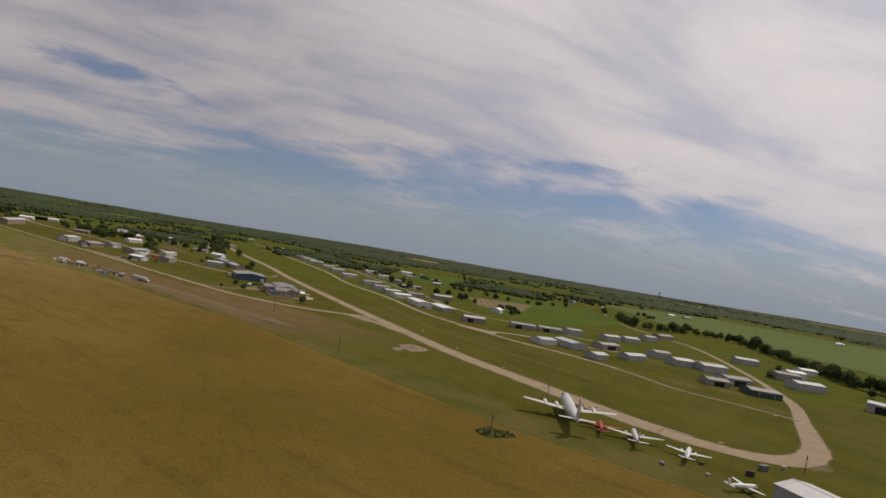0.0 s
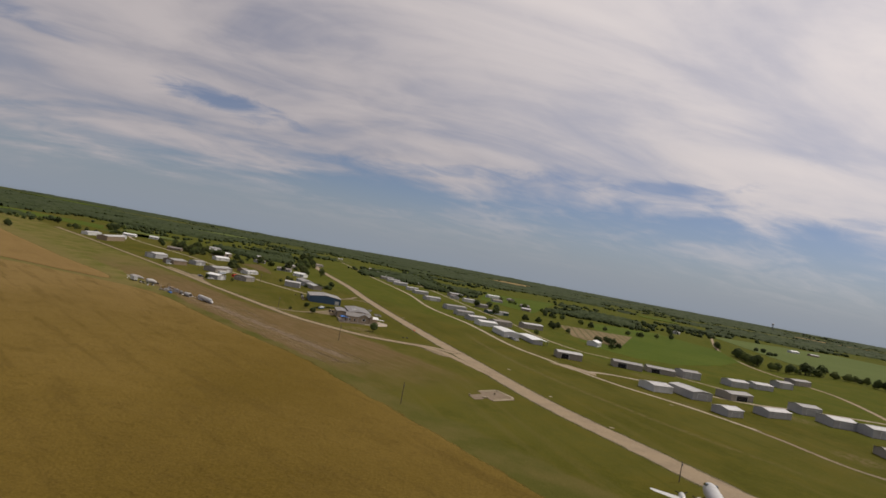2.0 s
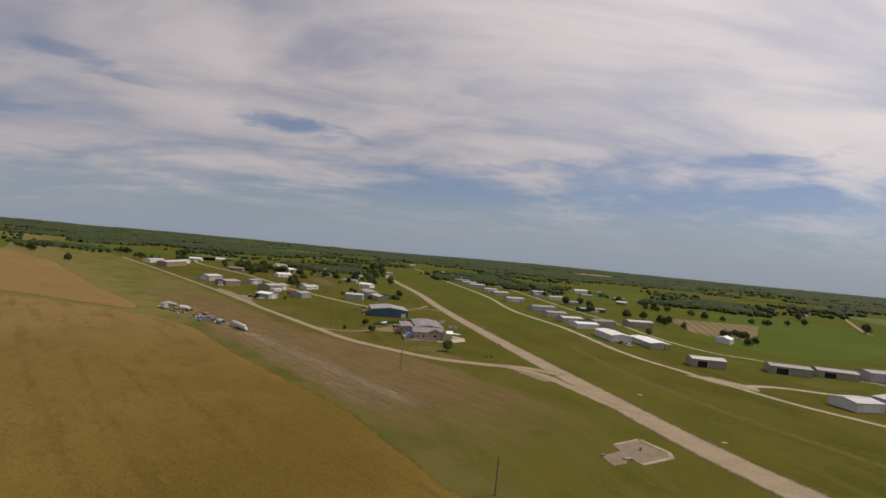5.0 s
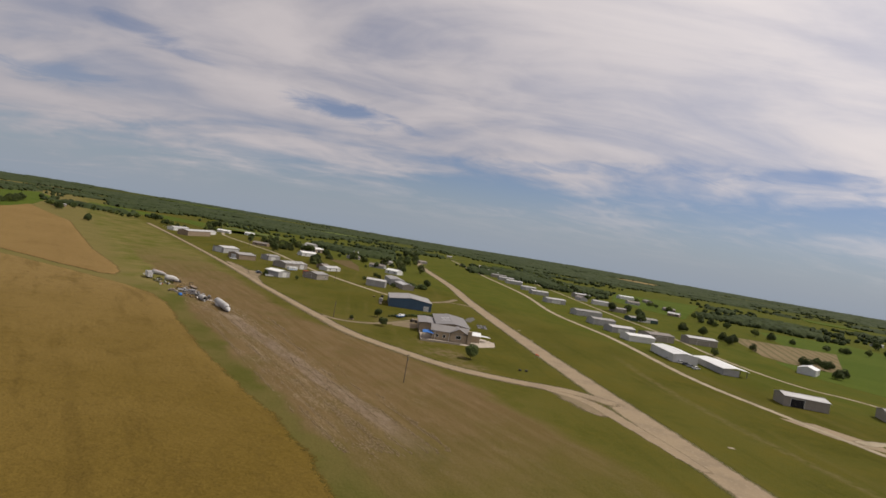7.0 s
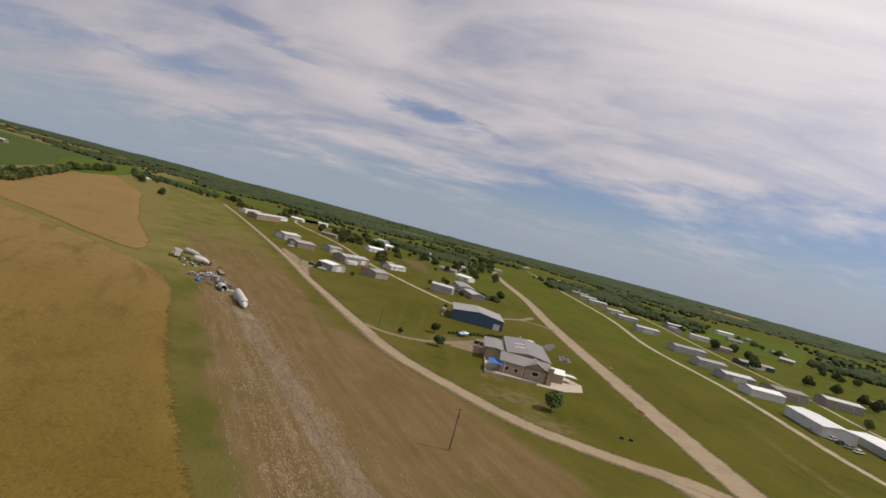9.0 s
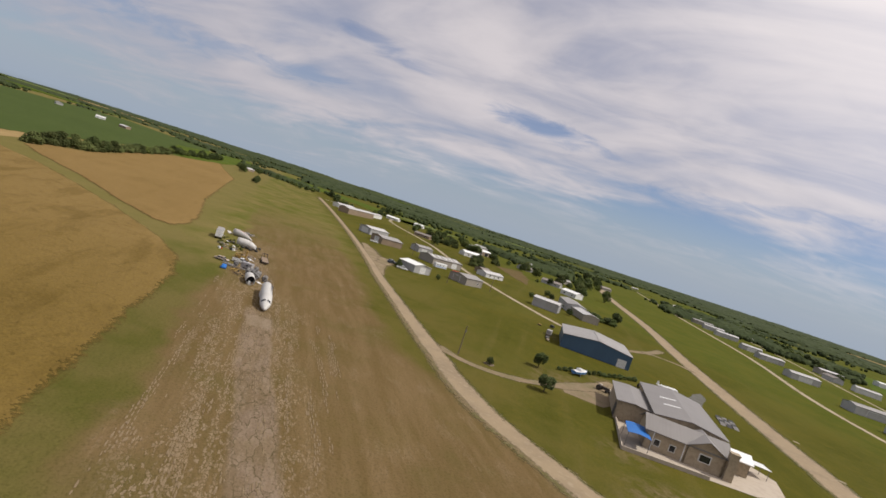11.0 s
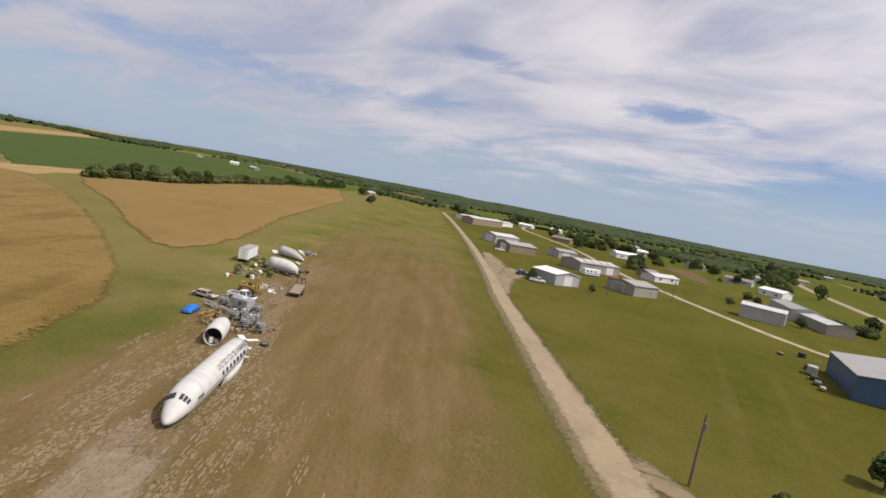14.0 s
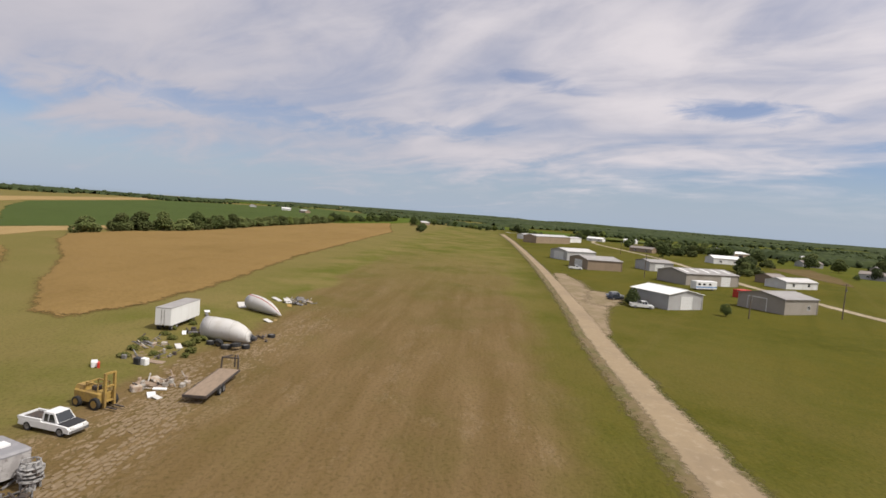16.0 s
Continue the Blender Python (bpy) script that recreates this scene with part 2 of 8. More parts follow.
    # longer, paler grass towards the wheat paths
    pale = n.math("MAXIMUM", n.math("MULTIPLY", n.math("MULTIPLY", n.step(vv, 34, 6), n.step(uu, 60, 150)), 0.8), n.math("MULTIPLY", n.math("MULTIPLY", n.step(vv, 66, 48), n.step(uu, 180, 300)), 0.7))
    c = n.mix(pale, c, n.mix(n.step(mid, 0.35, 0.65), (0.108, 0.118, 0.022), (0.205, 0.164, 0.062)))
    c = n.mix(n.math("MULTIPLY", n.math("MULTIPLY", n.step(vv, 0, -12), n.step(uu, 60, 150)), 0.75), c, (0.172, 0.140, 0.050))
    # a greener verge beside the wheat
    c = n.mix(n.math("MULTIPLY", n.math("MULTIPLY", n.step(vv, 13, 8), n.step(uu, 190, 120)), 0.7), c, n.mix(n.step(mid, 0.38, 0.62), (0.090, 0.088, 0.021), (0.132, 0.109, 0.037)))
    # dry, pale brown strip with soft streaks along it
    along = n.add("ShaderNodeCombineXYZ", {0: u, 1: v, 2: 0.0}).outputs[0]
    streak = n.noise(n.mapping(along, scale=(0.03, 0.30, 1)), 1.0, 5, 0.6)
    fine = n.noise(n.mapping(along, scale=(0.5, 1.6, 1)), 1.0, 6, 0.65)
    dry = n.mix(n.step(streak, 0.36, 0.66), (0.148, 0.096, 0.044), (0.188, 0.124, 0.064))
    dry = n.mix(n.math("MULTIPLY", n.step(mid, 0.46, 0.70), 0.6), dry, (0.104, 0.088, 0.026))
    band = n.math("MULTIPLY", n.math("MULTIPLY", n.step(n.math("SUBTRACT", n.math("ADD", vv, n.math("MULTIPLY", u, 0.030)), n.math("MULTIPLY", n.step(uu, 100, 150), 6.0)), 7.0, 11.0), n.step(n.math("SUBTRACT", vv, n.math("MULTIPLY", n.step(u, 115, 45), 20.0)), 54, 46)), n.math("MULTIPLY", n.step(uu, -85, 5), n.step(uu, 420, 160)))
    patch = n.math("ADD", 0.66, n.math("MULTIPLY", n.step(mid, 0.30, 0.62), 0.34))
    c = n.mix(n.math("MULTIPLY", band, patch), c, dry)
    # broken old asphalt: crisp pale pieces between tufts, in long rows
    lane = n.math("MULTIPLY", n.math("MULTIPLY", n.step(vv, 9, 14), n.step(n.math("ADD", v, n.math("MULTIPLY", n.step(u, 112, 135), 9.0)), 32, 26)), n.math("MULTIPLY", n.step(uu, -50, 20), n.step(uu, 225, 175)))
    warp = n.add("ShaderNodeVectorMath", {0: along, 1: n.add("ShaderNodeVectorMath", {0: n.add("ShaderNodeTexNoise", {"Vector": along, "Scale": 0.7, "Detail": 3.0}).outputs["Color"], 3: 1.1}, operation="SCALE").outputs[0]}, operation="ADD").outputs[0]
    cell = n.mapping(warp, scale=(1.25, 3.4, 1))
    piece = n.add("ShaderNodeSeparateColor", {0: n.add("ShaderNodeTexVoronoi", {"Vector": cell, "Scale": 1.0}, feature="F1").outputs["Color"]}).outputs[0]
    joint = n.add("ShaderNodeTexVoronoi", {"Vector": cell, "Scale": 1.0}, feature="DISTANCE_TO_EDGE").outputs["Distance"]
    rows = n.noise(n.mapping(along, scale=(0.016, 0.62, 1), loc=(3.0, 1.0, 0)), 1.0, 4, 0.6)
    clump_ = n.noise(n.mapping(along, scale=(0.10, 0.22, 1), loc=(9.0, 4.0, 0)), 1.0, 5, 0.6)
    much = n.math("ADD", n.math("ADD", n.math("MULTIPLY", rows, 1.3), n.math("MULTIPLY", clump_, 1.0)), n.math("MULTIPLY", piece, 0.35))
    pale_ = n.math("MULTIPLY", n.step(much, 1.31, 1.40), n.step(joint, 0.03, 0.12))
    weight = n.math("ADD", n.math("MULTIPLY", lane, 0.52), n.math("MULTIPLY", n.math("MULTIPLY", band, n.step(clump_, 0.52, 0.64)), 0.22))
    tone = n.mix(piece, (0.205, 0.146, 0.088), (0.320, 0.240, 0.162))
    c = n.mix(n.math("MULTIPLY", pale_, weight), c, tone)
    c = n.mix(n.math("MULTIPLY", n.math("MULTIPLY", n.step(joint, 0.07, 0.015), n.step(much, 1.18, 1.32)), n.math("MULTIPLY", lane, 0.5)), c, (0.070, 0.058, 0.020))
    # the strip's bare middle, crazed by long dark cracks
    half = n.math("ABSOLUTE", n.math("SUBTRACT", n.math("ADD", n.math("ADD", v, n.math("MULTIPLY", wob, 0.2)), n.math("MULTIPLY", u, 0.055)), 25.6))
    pave = n.math("MULTIPLY", n.step(half, 3.4, 2.2), n.math("MULTIPLY", n.step(u, -40, -5), n.step(u, 112, 100)))
    slab_cell = n.mapping(warp, scale=(0.17, 0.80, 1), loc=(0.3, 0.1, 0))
    slab_tone = n.add("ShaderNodeSeparateColor", {0: n.add("ShaderNodeTexVoronoi", {"Vector": slab_cell, "Scale": 1.0}, feature="F1").outputs["Color"]}).outputs[0]
    gape = n.add("ShaderNodeTexVoronoi", {"Vector": slab_cell, "Scale": 1.0}, feature="DISTANCE_TO_EDGE").outputs["Distance"]
    bare = n.mix(slab_tone, (0.185, 0.134, 0.092), (0.245, 0.182, 0.130))
    bare = n.mix(n.math("MULTIPLY", n.step(fine, 0.45, 0.7), 0.5), bare, (0.300, 0.235, 0.170))
    c = n.mix(n.math("MULTIPLY", pave, n.math("ADD", 0.55, n.math("MULTIPLY", n.step(clump_, 0.4, 0.6), 0.35))), c, bare)
    c = n.mix(n.math("MULTIPLY", n.math("MULTIPLY", pave, n.step(gape, 0.040, 0.008)), n.math("MULTIPLY", n.step(small, 0.36, 0.54), 0.7)), c, (0.062, 0.052, 0.020))
    # a newer square of paving before the fuselage's nose
    fresh = n.math("MULTIPLY", n.math("MULTIPLY", n.step(n.math("ADD", u, n.math("MULTIPLY", wob, 0.15)), 95.2, 95.8), n.step(u, 103.0, 102.4)), n.step(half, 2.5, 2.2))
    c = n.mix(n.math("MULTIPLY", fresh, n.math("ADD", 0.3, n.math("MULTIPLY", n.step(small, 0.36, 0.6), 0.35))), c, (0.285, 0.222, 0.158))
    # worn earth round the club house
    for x, y, r, k in ((-229.0, 327.0, 13.0, 0.85), (-211.0, 317.0, 11.0, 0.8), (-246.0, 333.0, 10.0, 0.5), (-284.0, 352.0, 15.0, 0.55), (-289.0, 374.0, 10.0, 0.6), (-336.0, 396.0, 9.0, 0.5), (-351.0, 420.0, 7.0, 0.6),
                       (26.0, 344.0, 13.0, 0.6), (46.0, 352.0, 14.0, 0.6), (66.0, 324.0, 10.0, 0.5), (-45.0, 366.0, 12.0, 0.45), (8.0, 420.0, 16.0, 0.5), (42.0, 431.0, 18.0, 0.5), (-77.0, 443.0, 14.0, 0.4)):
        far = n.add("ShaderNodeVectorMath", {0: pos, 1: (x, y, 0.0)}, operation="DISTANCE").outputs["Value"]
        spot = n.math("MULTIPLY", n.step(n.math("ADD", far, n.math("MULTIPLY", wob, 0.8)), r, r * 0.25), n.step(n.noise(pos, 0.32, 5, 0.65), 0.40, 0.58))
        c = n.mix(n.math("MULTIPLY", spot, k), c, n.mix(n.step(fine, 0.4, 0.65), (0.150, 0.112, 0.052), (0.215, 0.160, 0.090)))
    grain = n.noise(pos, 2.6, 4, 0.7)
    c = n.mix(n.math("MULTIPLY", n.step(grain, 0.50, 0.36), 0.34), c, (0.045, 0.042, 0.010))
    c = n.mix(n.math("MULTIPLY", n.step(grain, 0.55, 0.72), 0.28), c, (0.19, 0.148, 0.055))
    bump = n.add("ShaderNodeBump", {"Height": n.math("ADD", n.math("ADD", small, n.math("MULTIPLY", grain, 0.4)), n.math("MULTIPLY", fine, 0.5)), "Strength": 0.75, "Distance": 0.28})
    c = n.mix(1.0, c, (ALBEDO_SCALE * 1.03, ALBEDO_SCALE * 1.03, ALBEDO_SCALE * 1.03), "MULTIPLY")
    b = n.add("ShaderNodeBsdfPrincipled", {"Base Color": c, "Roughness": 0.97, "Specular IOR Level": 0.02, "Normal": bump.outputs[0]})
    n.add("ShaderNodeOutputMaterial", {"Surface": b.outputs[0]})
    return m


def field_material(name, a, b_, c_, scale=0.02, rows=0.0, angle=0.0, relief=0.3, far_tone=None):
    """A crop: two tones in blotches, dark streaks, and rows where they show."""
    m = bpy.data.materials.new(name)
    m.use_nodes = True
    n = Nodes(m.node_tree)
    pos = n.add("ShaderNodeNewGeometry").outputs["Position"]
    turned = n.mapping(pos, rot=(0, 0, radians(angle)))
    big, mid, small = n.noise(pos, scale, 4), n.noise(n.mapping(turned, scale=(0.5, 1, 1)), scale * 6, 6, 0.65, 0.6), n.noise(pos, 1.3, 5, 0.7)
    tuft = n.noise(pos, 0.30, 6, 0.7, 0.8)
    c = n.mix(n.step(big, 0.3, 0.7), a, b_)
    # blends into another tone further along the strip
    if far_tone:
        u = strip_axes(n)[1]
        c = n.mix(n.step(n.math("ADD", u, n.math("MULTIPLY", n.math("SUBTRACT", big, 0.5), 160.0)), -60.0, 230.0), c, far_tone)
    c = n.mix(n.math("MULTIPLY", n.step(mid, 0.50, 0.74), 0.44 if far_tone else 0.6), c, c_)
    c = n.mix(n.math("MULTIPLY", n.step(tuft, 0.52, 0.66), 0.36), c, c_)
    grit = n.noise(pos, 3.2, 4, 0.7)
    c = n.mix(n.math("MULTIPLY", n.step(grit, 0.50, 0.34), 0.45), c, tuple(v * 0.75 for v in c_))
    c = n.mix(n.math("MULTIPLY", n.step(n.noise(n.mapping(turned, scale=(0.12, 1, 1)), 0.16, 5, 0.6), 0.51, 0.69), 0.44), c, c_)
    c = n.mix(n.math("MULTIPLY", n.step(small, 0.35, 0.75), 0.35), c, tuple(v * 1.35 for v in b_))
    if rows:
        sep = n.add("ShaderNodeSeparateXYZ", {0: turned})
        w = n.math("SINE", n.math("MULTIPLY", sep.outputs[1], 2 * math.pi / rows))
        c = n.mix(n.math("MULTIPLY", n.step(w, 0.1, 0.8), 0.5), c, c_)
    bump = n.add("ShaderNodeBump", {"Height": n.math("ADD", tuft, n.math("MULTIPLY", small, 0.6)), "Strength": 0.9, "Distance": relief})
    c = n.mix(1.0, c, (ALBEDO_SCALE, ALBEDO_SCALE, ALBEDO_SCALE), "MULTIPLY")
    b = n.add("ShaderNodeBsdfPrincipled", {"Base Color": c, "Roughness": 0.95, "Specular IOR Level": 0.03, "Normal": bump.outputs[0]})
    n.add("ShaderNodeOutputMaterial", {"Surface": b.outputs[0]})
    return m


GRASS = ground_material()
WHEAT = field_material("ripe_wheat", (0.122, 0.082, 0.014), (0.178, 0.119, 0.028), (0.084, 0.056, 0.013), 0.012, 0, 14, 0.5, (0.240, 0.162, 0.064))
GOLD = field_material("golden_wheat", (0.212, 0.138, 0.051), (0.240, 0.158, 0.061), (0.165, 0.109, 0.037), 0.012, 0, 14, 0.4)
CROP = field_material("green_crop", (0.056, 0.080, 0.021), (0.068, 0.093, 0.026), (0.048, 0.064, 0.018), 0.006)
PALE = field_material("pale_green_crop", (0.100, 0.128, 0.040), (0.116, 0.144, 0.047), (0.086, 0.110, 0.030), 0.005)
LUSH = field_material("lush_meadow", (0.066, 0.098, 0.012), (0.088, 0.115, 0.016), (0.05, 0.076, 0.010), 0.01)
PLOT = field_material("ploughed_plot", (0.20, 0.150, 0.080), (0.23, 0.175, 0.100), (0.095, 0.092, 0.035), 0.02, 8.0, 70)
BROWNPLOT = field_material("brown_bare_plot", (0.125, 0.085, 0.040), (0.150, 0.105, 0.052), (0.095, 0.078, 0.026), 0.02, 5.0, 30)
STUBBLE = field_material("stubble", (0.30, 0.21, 0.09), (0.33, 0.235, 0.11), (0.22, 0.15, 0.06), 0.02)
GRAVEL = material("pale_gravel", (0.305, 0.230, 0.140), 0.95, spots=((0.12, 0.4, 0.7, (0.22, 0.165, 0.105), 0.7), (0.9, 0.5, 0.75, (0.40, 0.325, 0.225), 0.6), (4.0, 0.5, 0.8, (0.20, 0.16, 0.11), 0.5)), bump=((3.0, 0.5, 0.05),), coord="Position")
CONCRETE = material("pale_concrete", (0.37, 0.305, 0.205), 0.9, spots=((0.12, 0.4, 0.65, (0.22, 0.175, 0.095), 0.7), (2.0, 0.5, 0.8, (0.46, 0.40, 0.31), 0.5)), bump=((2.0, 0.3, 0.03),), coord="Position")
DIRT = material("bare_dirt", (0.225, 0.166, 0.098), 0.95, spots=((0.15, 0.4, 0.65, (0.15, 0.125, 0.055), 0.8), (1.0, 0.5, 0.8, (0.33, 0.27, 0.19), 0.6)), bump=((2.0, 0.5, 0.05),), coord="Position")
VERGE = material("trodden_verge", (0.100, 0.088, 0.020), 0.95, spots=((0.25, 0.38, 0.58, (0.082, 0.082, 0.013), 0.95), (1.6, 0.5, 0.72, (0.24, 0.185, 0.115), 0.7)), bump=((2.0, 0.5, 0.06),), coord="Position")
SHOULDER = material("sandy_shoulder", (0.165, 0.121, 0.058), 0.95, spots=((0.22, 0.42, 0.6, (0.105, 0.092, 0.024), 0.9), (1.3, 0.5, 0.75, (0.27, 0.205, 0.13), 0.6)), bump=((2.0, 0.5, 0.05),), coord="Position")
YARD = material("gravelly_yard", (0.255, 0.190, 0.115), 0.95, spots=((0.18, 0.40, 0.60, (0.180, 0.138, 0.066), 0.9), (0.7, 0.48, 0.7, (0.29, 0.225, 0.15), 0.7)), bump=((2.0, 0.5, 0.05),), coord="Position")
ASPHALT = material("worn_asphalt", (0.215, 0.158, 0.105), 0.9, spots=((0.25, 0.4, 0.7, (0.165, 0.125, 0.070), 0.8), (1.5, 0.5, 0.8, (0.34, 0.28, 0.22), 0.5)), bump=((3.0, 0.4, 0.03),), coord="Position")
LEAF = material("broad_leaves", (0.056, 0.077, 0.020), 0.8, spots=((0.5, 0.4, 0.7, (0.098, 0.124, 0.032), 0.8),), rand=0.35, spec=0.2)
FRESH = material("fresh_green_leaves", (0.090, 0.116, 0.024), 0.8, spots=((0.5, 0.4, 0.7, (0.135, 0.158, 0.034), 0.8),), rand=0.3, spec=0.2)
WOODS = material("distant_woods", (0.036, 0.050, 0.019), 0.9, spots=((0.004, 0.38, 0.62, (0.050, 0.066, 0.024), 0.8), (0.03, 0.42, 0.65, (0.066, 0.082, 0.028), 0.6), (0.12, 0.45, 0.65, (0.026, 0.038, 0.014), 0.7)), coord="Position", spec=0.1)
BARK = material("grey_brown_bark", (0.10, 0.075, 0.05), 0.95, spots=((3, 0.4, 0.7, (0.05, 0.04, 0.03), 0.7),), bump=((8, 0.5, 0.03),))
S_WHITE = ribbed("white_steel_sheet", (0.78, 0.78, 0.76), dirt=(0.50, 0.46, 0.40), amount=0.3)
S_GREY = ribbed("pale_grey_steel_sheet", (0.46, 0.455, 0.45), dirt=(0.30, 0.27, 0.24), amount=0.3)
S_TAUPE = ribbed("taupe_steel_sheet", (0.36, 0.325, 0.28), dirt=(0.26, 0.22, 0.18), amount=0.3)
S_TAN = ribbed("tan_steel_sheet", (0.30, 0.225, 0.155), dirt=(0.20, 0.15, 0.10), amount=0.3)
S_BLUE = ribbed("steel_blue_sheet", (0.056, 0.108, 0.178), dirt=(0.04, 0.066, 0.10), amount=0.25)
S_GREEN = ribbed("dark_green_sheet", (0.05, 0.10, 0.09), dirt=(0.04, 0.06, 0.05))
R_GREY = ribbed("weathered_grey_roof", (0.34, 0.325, 0.31), axis=1, dirt=(0.22, 0.19, 0.165), amount=0.45)
R_PALE = ribbed("pale_metal_roof", (0.56, 0.55, 0.54), axis=1, dirt=(0.36, 0.32, 0.28), amount=0.4)
R_WHITE = ribbed("white_metal_roof", (0.86, 0.86, 0.84), axis=1, dirt=(0.6, 0.57, 0.5), amount=0.2)
R_BROWN = ribbed("brown_grey_roof", (0.25, 0.215, 0.185), axis=1, dirt=(0.16, 0.13, 0.11), amount=0.4)
TRIM = material("white_painted_trim", (0.74, 0.74, 0.72), 0.5, spots=((2, 0.5, 0.8, (0.5, 0.47, 0.42), 0.4),))
# near-black for door panels, painted as the shade inside open bays
DARK = material("dark_opening", (0.018, 0.018, 0.02), 0.9)
DOORWHITE = material("white_sectional_door", (0.72, 0.72, 0.70), 0.5, spots=((1.5, 0.5, 0.8, (0.5, 0.47, 0.42), 0.4),))
GLASS = material("dark_window_glass", (0.02, 0.025, 0.03), 0.08, spec=0.8)

# ---- building blocks ----
def face(bm, pts):
    return bm.faces.new([bm.verts.new(p) for p in pts])


def solid(bm, low, high):
    """A closed solid between two rings of points of the same count."""
    a, b = [bm.verts.new(p) for p in low], [bm.verts.new(p) for p in high]
    bm.faces.new(a[::-1])
    bm.faces.new(b)
    for i in range(len(a)):
        j = (i + 1) % len(a)
        bm.faces.new((a[i], a[j], b[j], b[i]))
    return bm


def box(bm, x0, x1, y0, y1, z0, z1):
    ring = ((x0, y0), (x1, y0), (x1, y1), (x0, y1))
    return solid(bm, [(*p, z0) for p in ring], [(*p, z1) for p in ring])


def tube(bm, a, b, r0, r1=None, sides=8):
    """A round bar from a to b."""
    a, b = Vector(a), Vector(b)
    r1 = r0 if r1 is None else r1
    q = (b - a).to_track_quat("Z", "Y")
    ring = [Vector((math.cos(2 * math.pi * i / sides), math.sin(2 * math.pi * i / sides), 0)) for i in range(sides)]
    return solid(bm, [a + q @ (p * r0) for p in ring], [b + q @ (p * r1) for p in ring])


def loft(bm, rings, cap=True):
    """Skin over rings of points."""
    rows = [[bm.verts.new(p) for p in r] for r in rings]
    k = len(rows[0])
    for a, b in zip(rows, rows[1:]):
        for i in range(k):
            j = (i + 1) % k
            bm.faces.new((a[i], a[j], b[j], b[i]))
    if cap:
        bm.faces.new(rows[0][::-1])
        bm.faces.new(rows[-1])
    return bm


def mesh(name, bm, mat, smooth=False):
    bmesh.ops.recalc_face_normals(bm, faces=bm.faces)
    me = bpy.data.meshes.new(name)
    bm.to_mesh(me)
    bm.free()
    me.materials.append(mat)
    if smooth:
        me.polygons.foreach_set("use_smooth", [True] * len(me.polygons))
    return me


def part(name, bm, mat, parent, label="", smooth=False):
    """One mesh object under a thing or a part."""
    ob = new(name, mesh(name, bm, mat, smooth))
    ob.parent = parent
    if label:
        tagged(ob, label)
    return ob


def thing(name, label, category, m, group="", kind=""):
    ob = new(name)
    ob.empty_display_size = 0.5
    ob.matrix_world = m
    return tagged(ob, label, category, group, kind)


def single(name, bm, mat, label, category, m=None, group="", kind="", smooth=False):
    ob = new(name, mesh(name, bm, mat, smooth))
    if m is not None:
        ob.matrix_world = m
    return tagged(ob, label, category, group, kind)


def sheet(name, pts, z, mat, label, category="ground", cell=0, bumpy=0.0, kind="structure", ragged=0.0):
    """A flat piece of ground inside a ring of plan points, its edge broken up by ragged metres."""
    ring = []
    for (x0, y0), (x1, y1) in zip(pts, pts[1:] + pts[:1]):
        k = max(1, int(math.hypot(x1 - x0, y1 - y0) / 4)) if ragged else 1
        for i in range(k):
            x, y = x0 + (x1 - x0) * i / k, y0 + (y1 - y0) * i / k
            if ragged:
                o = noise.noise_vector(Vector((x * 0.13, y * 0.13, 3.3))) * ragged
                x, y = x + o.x, y + o.y
            ring.append((x, y))
    bm = bmesh.new()
    f = face(bm, [(x, y, z) for x, y in ring])
    low = [bm.verts.new((x, y, -0.3)) for x, y in ring]
    top = list(f.verts)
    for i in range(len(top)):
        j = (i + 1) % len(top)
        bm.faces.new((top[i], top[j], low[j], low[i]))
    return single(name, bm, mat, label, category, kind=kind)


def smooth_line(pts, step=4.0):
    """A rounded line through plan points."""
    pts = [Vector(p) for p in pts]
    ext = [2 * pts[0] - pts[1]] + pts + [2 * pts[-1] - pts[-2]]
    out = []
    for a, b, c, d in zip(ext, ext[1:], ext[2:], ext[3:]):
        k = max(1, int((c - b).length / step))
        for i in range(k):
            t = i / k
            out.append(0.5 * (2 * b + (c - a) * t + (2 * a - 5 * b + 4 * c - d) * t * t + (3 * b - a - 3 * c + d) * t ** 3))
    return out + [pts[-1]]


def soft_edged(mat):
    """The same surface, thinning out in broken patches towards the edge of its strip."""
    if mat.name + "_thinning" in bpy.data.materials:
        return bpy.data.materials[mat.name + "_thinning"]
    m = mat.copy()
    m.name = mat.name + "_thinning"
    t = m.node_tree
    n = Nodes(t, False)
    out = next(q for q in t.nodes if q.type == "OUTPUT_MATERIAL")
    surface = out.inputs["Surface"].links[0].from_socket
    edge = n.add("ShaderNodeAttribute", attribute_name="edge").outputs["Fac"]
    pos = n.add("ShaderNodeNewGeometry").outputs["Position"]
    rough = n.math("ADD", n.math("MULTIPLY", n.math("SUBTRACT", n.noise(pos, 0.22, 4, 0.6), 0.5), 1.1), n.math("MULTIPLY", n.math("SUBTRACT", n.noise(pos, 1.6, 4, 0.65), 0.5), 1.3))
    cover = n.step(n.math("ADD", edge, rough), 0.22, 0.78)
    clear = n.add("ShaderNodeBsdfTransparent").outputs[0]
    mix = n.add("ShaderNodeMixShader", {0: cover, 1: clear, 2: surface})
    t.links.new(mix.outputs[0], out.inputs["Surface"])
    return m


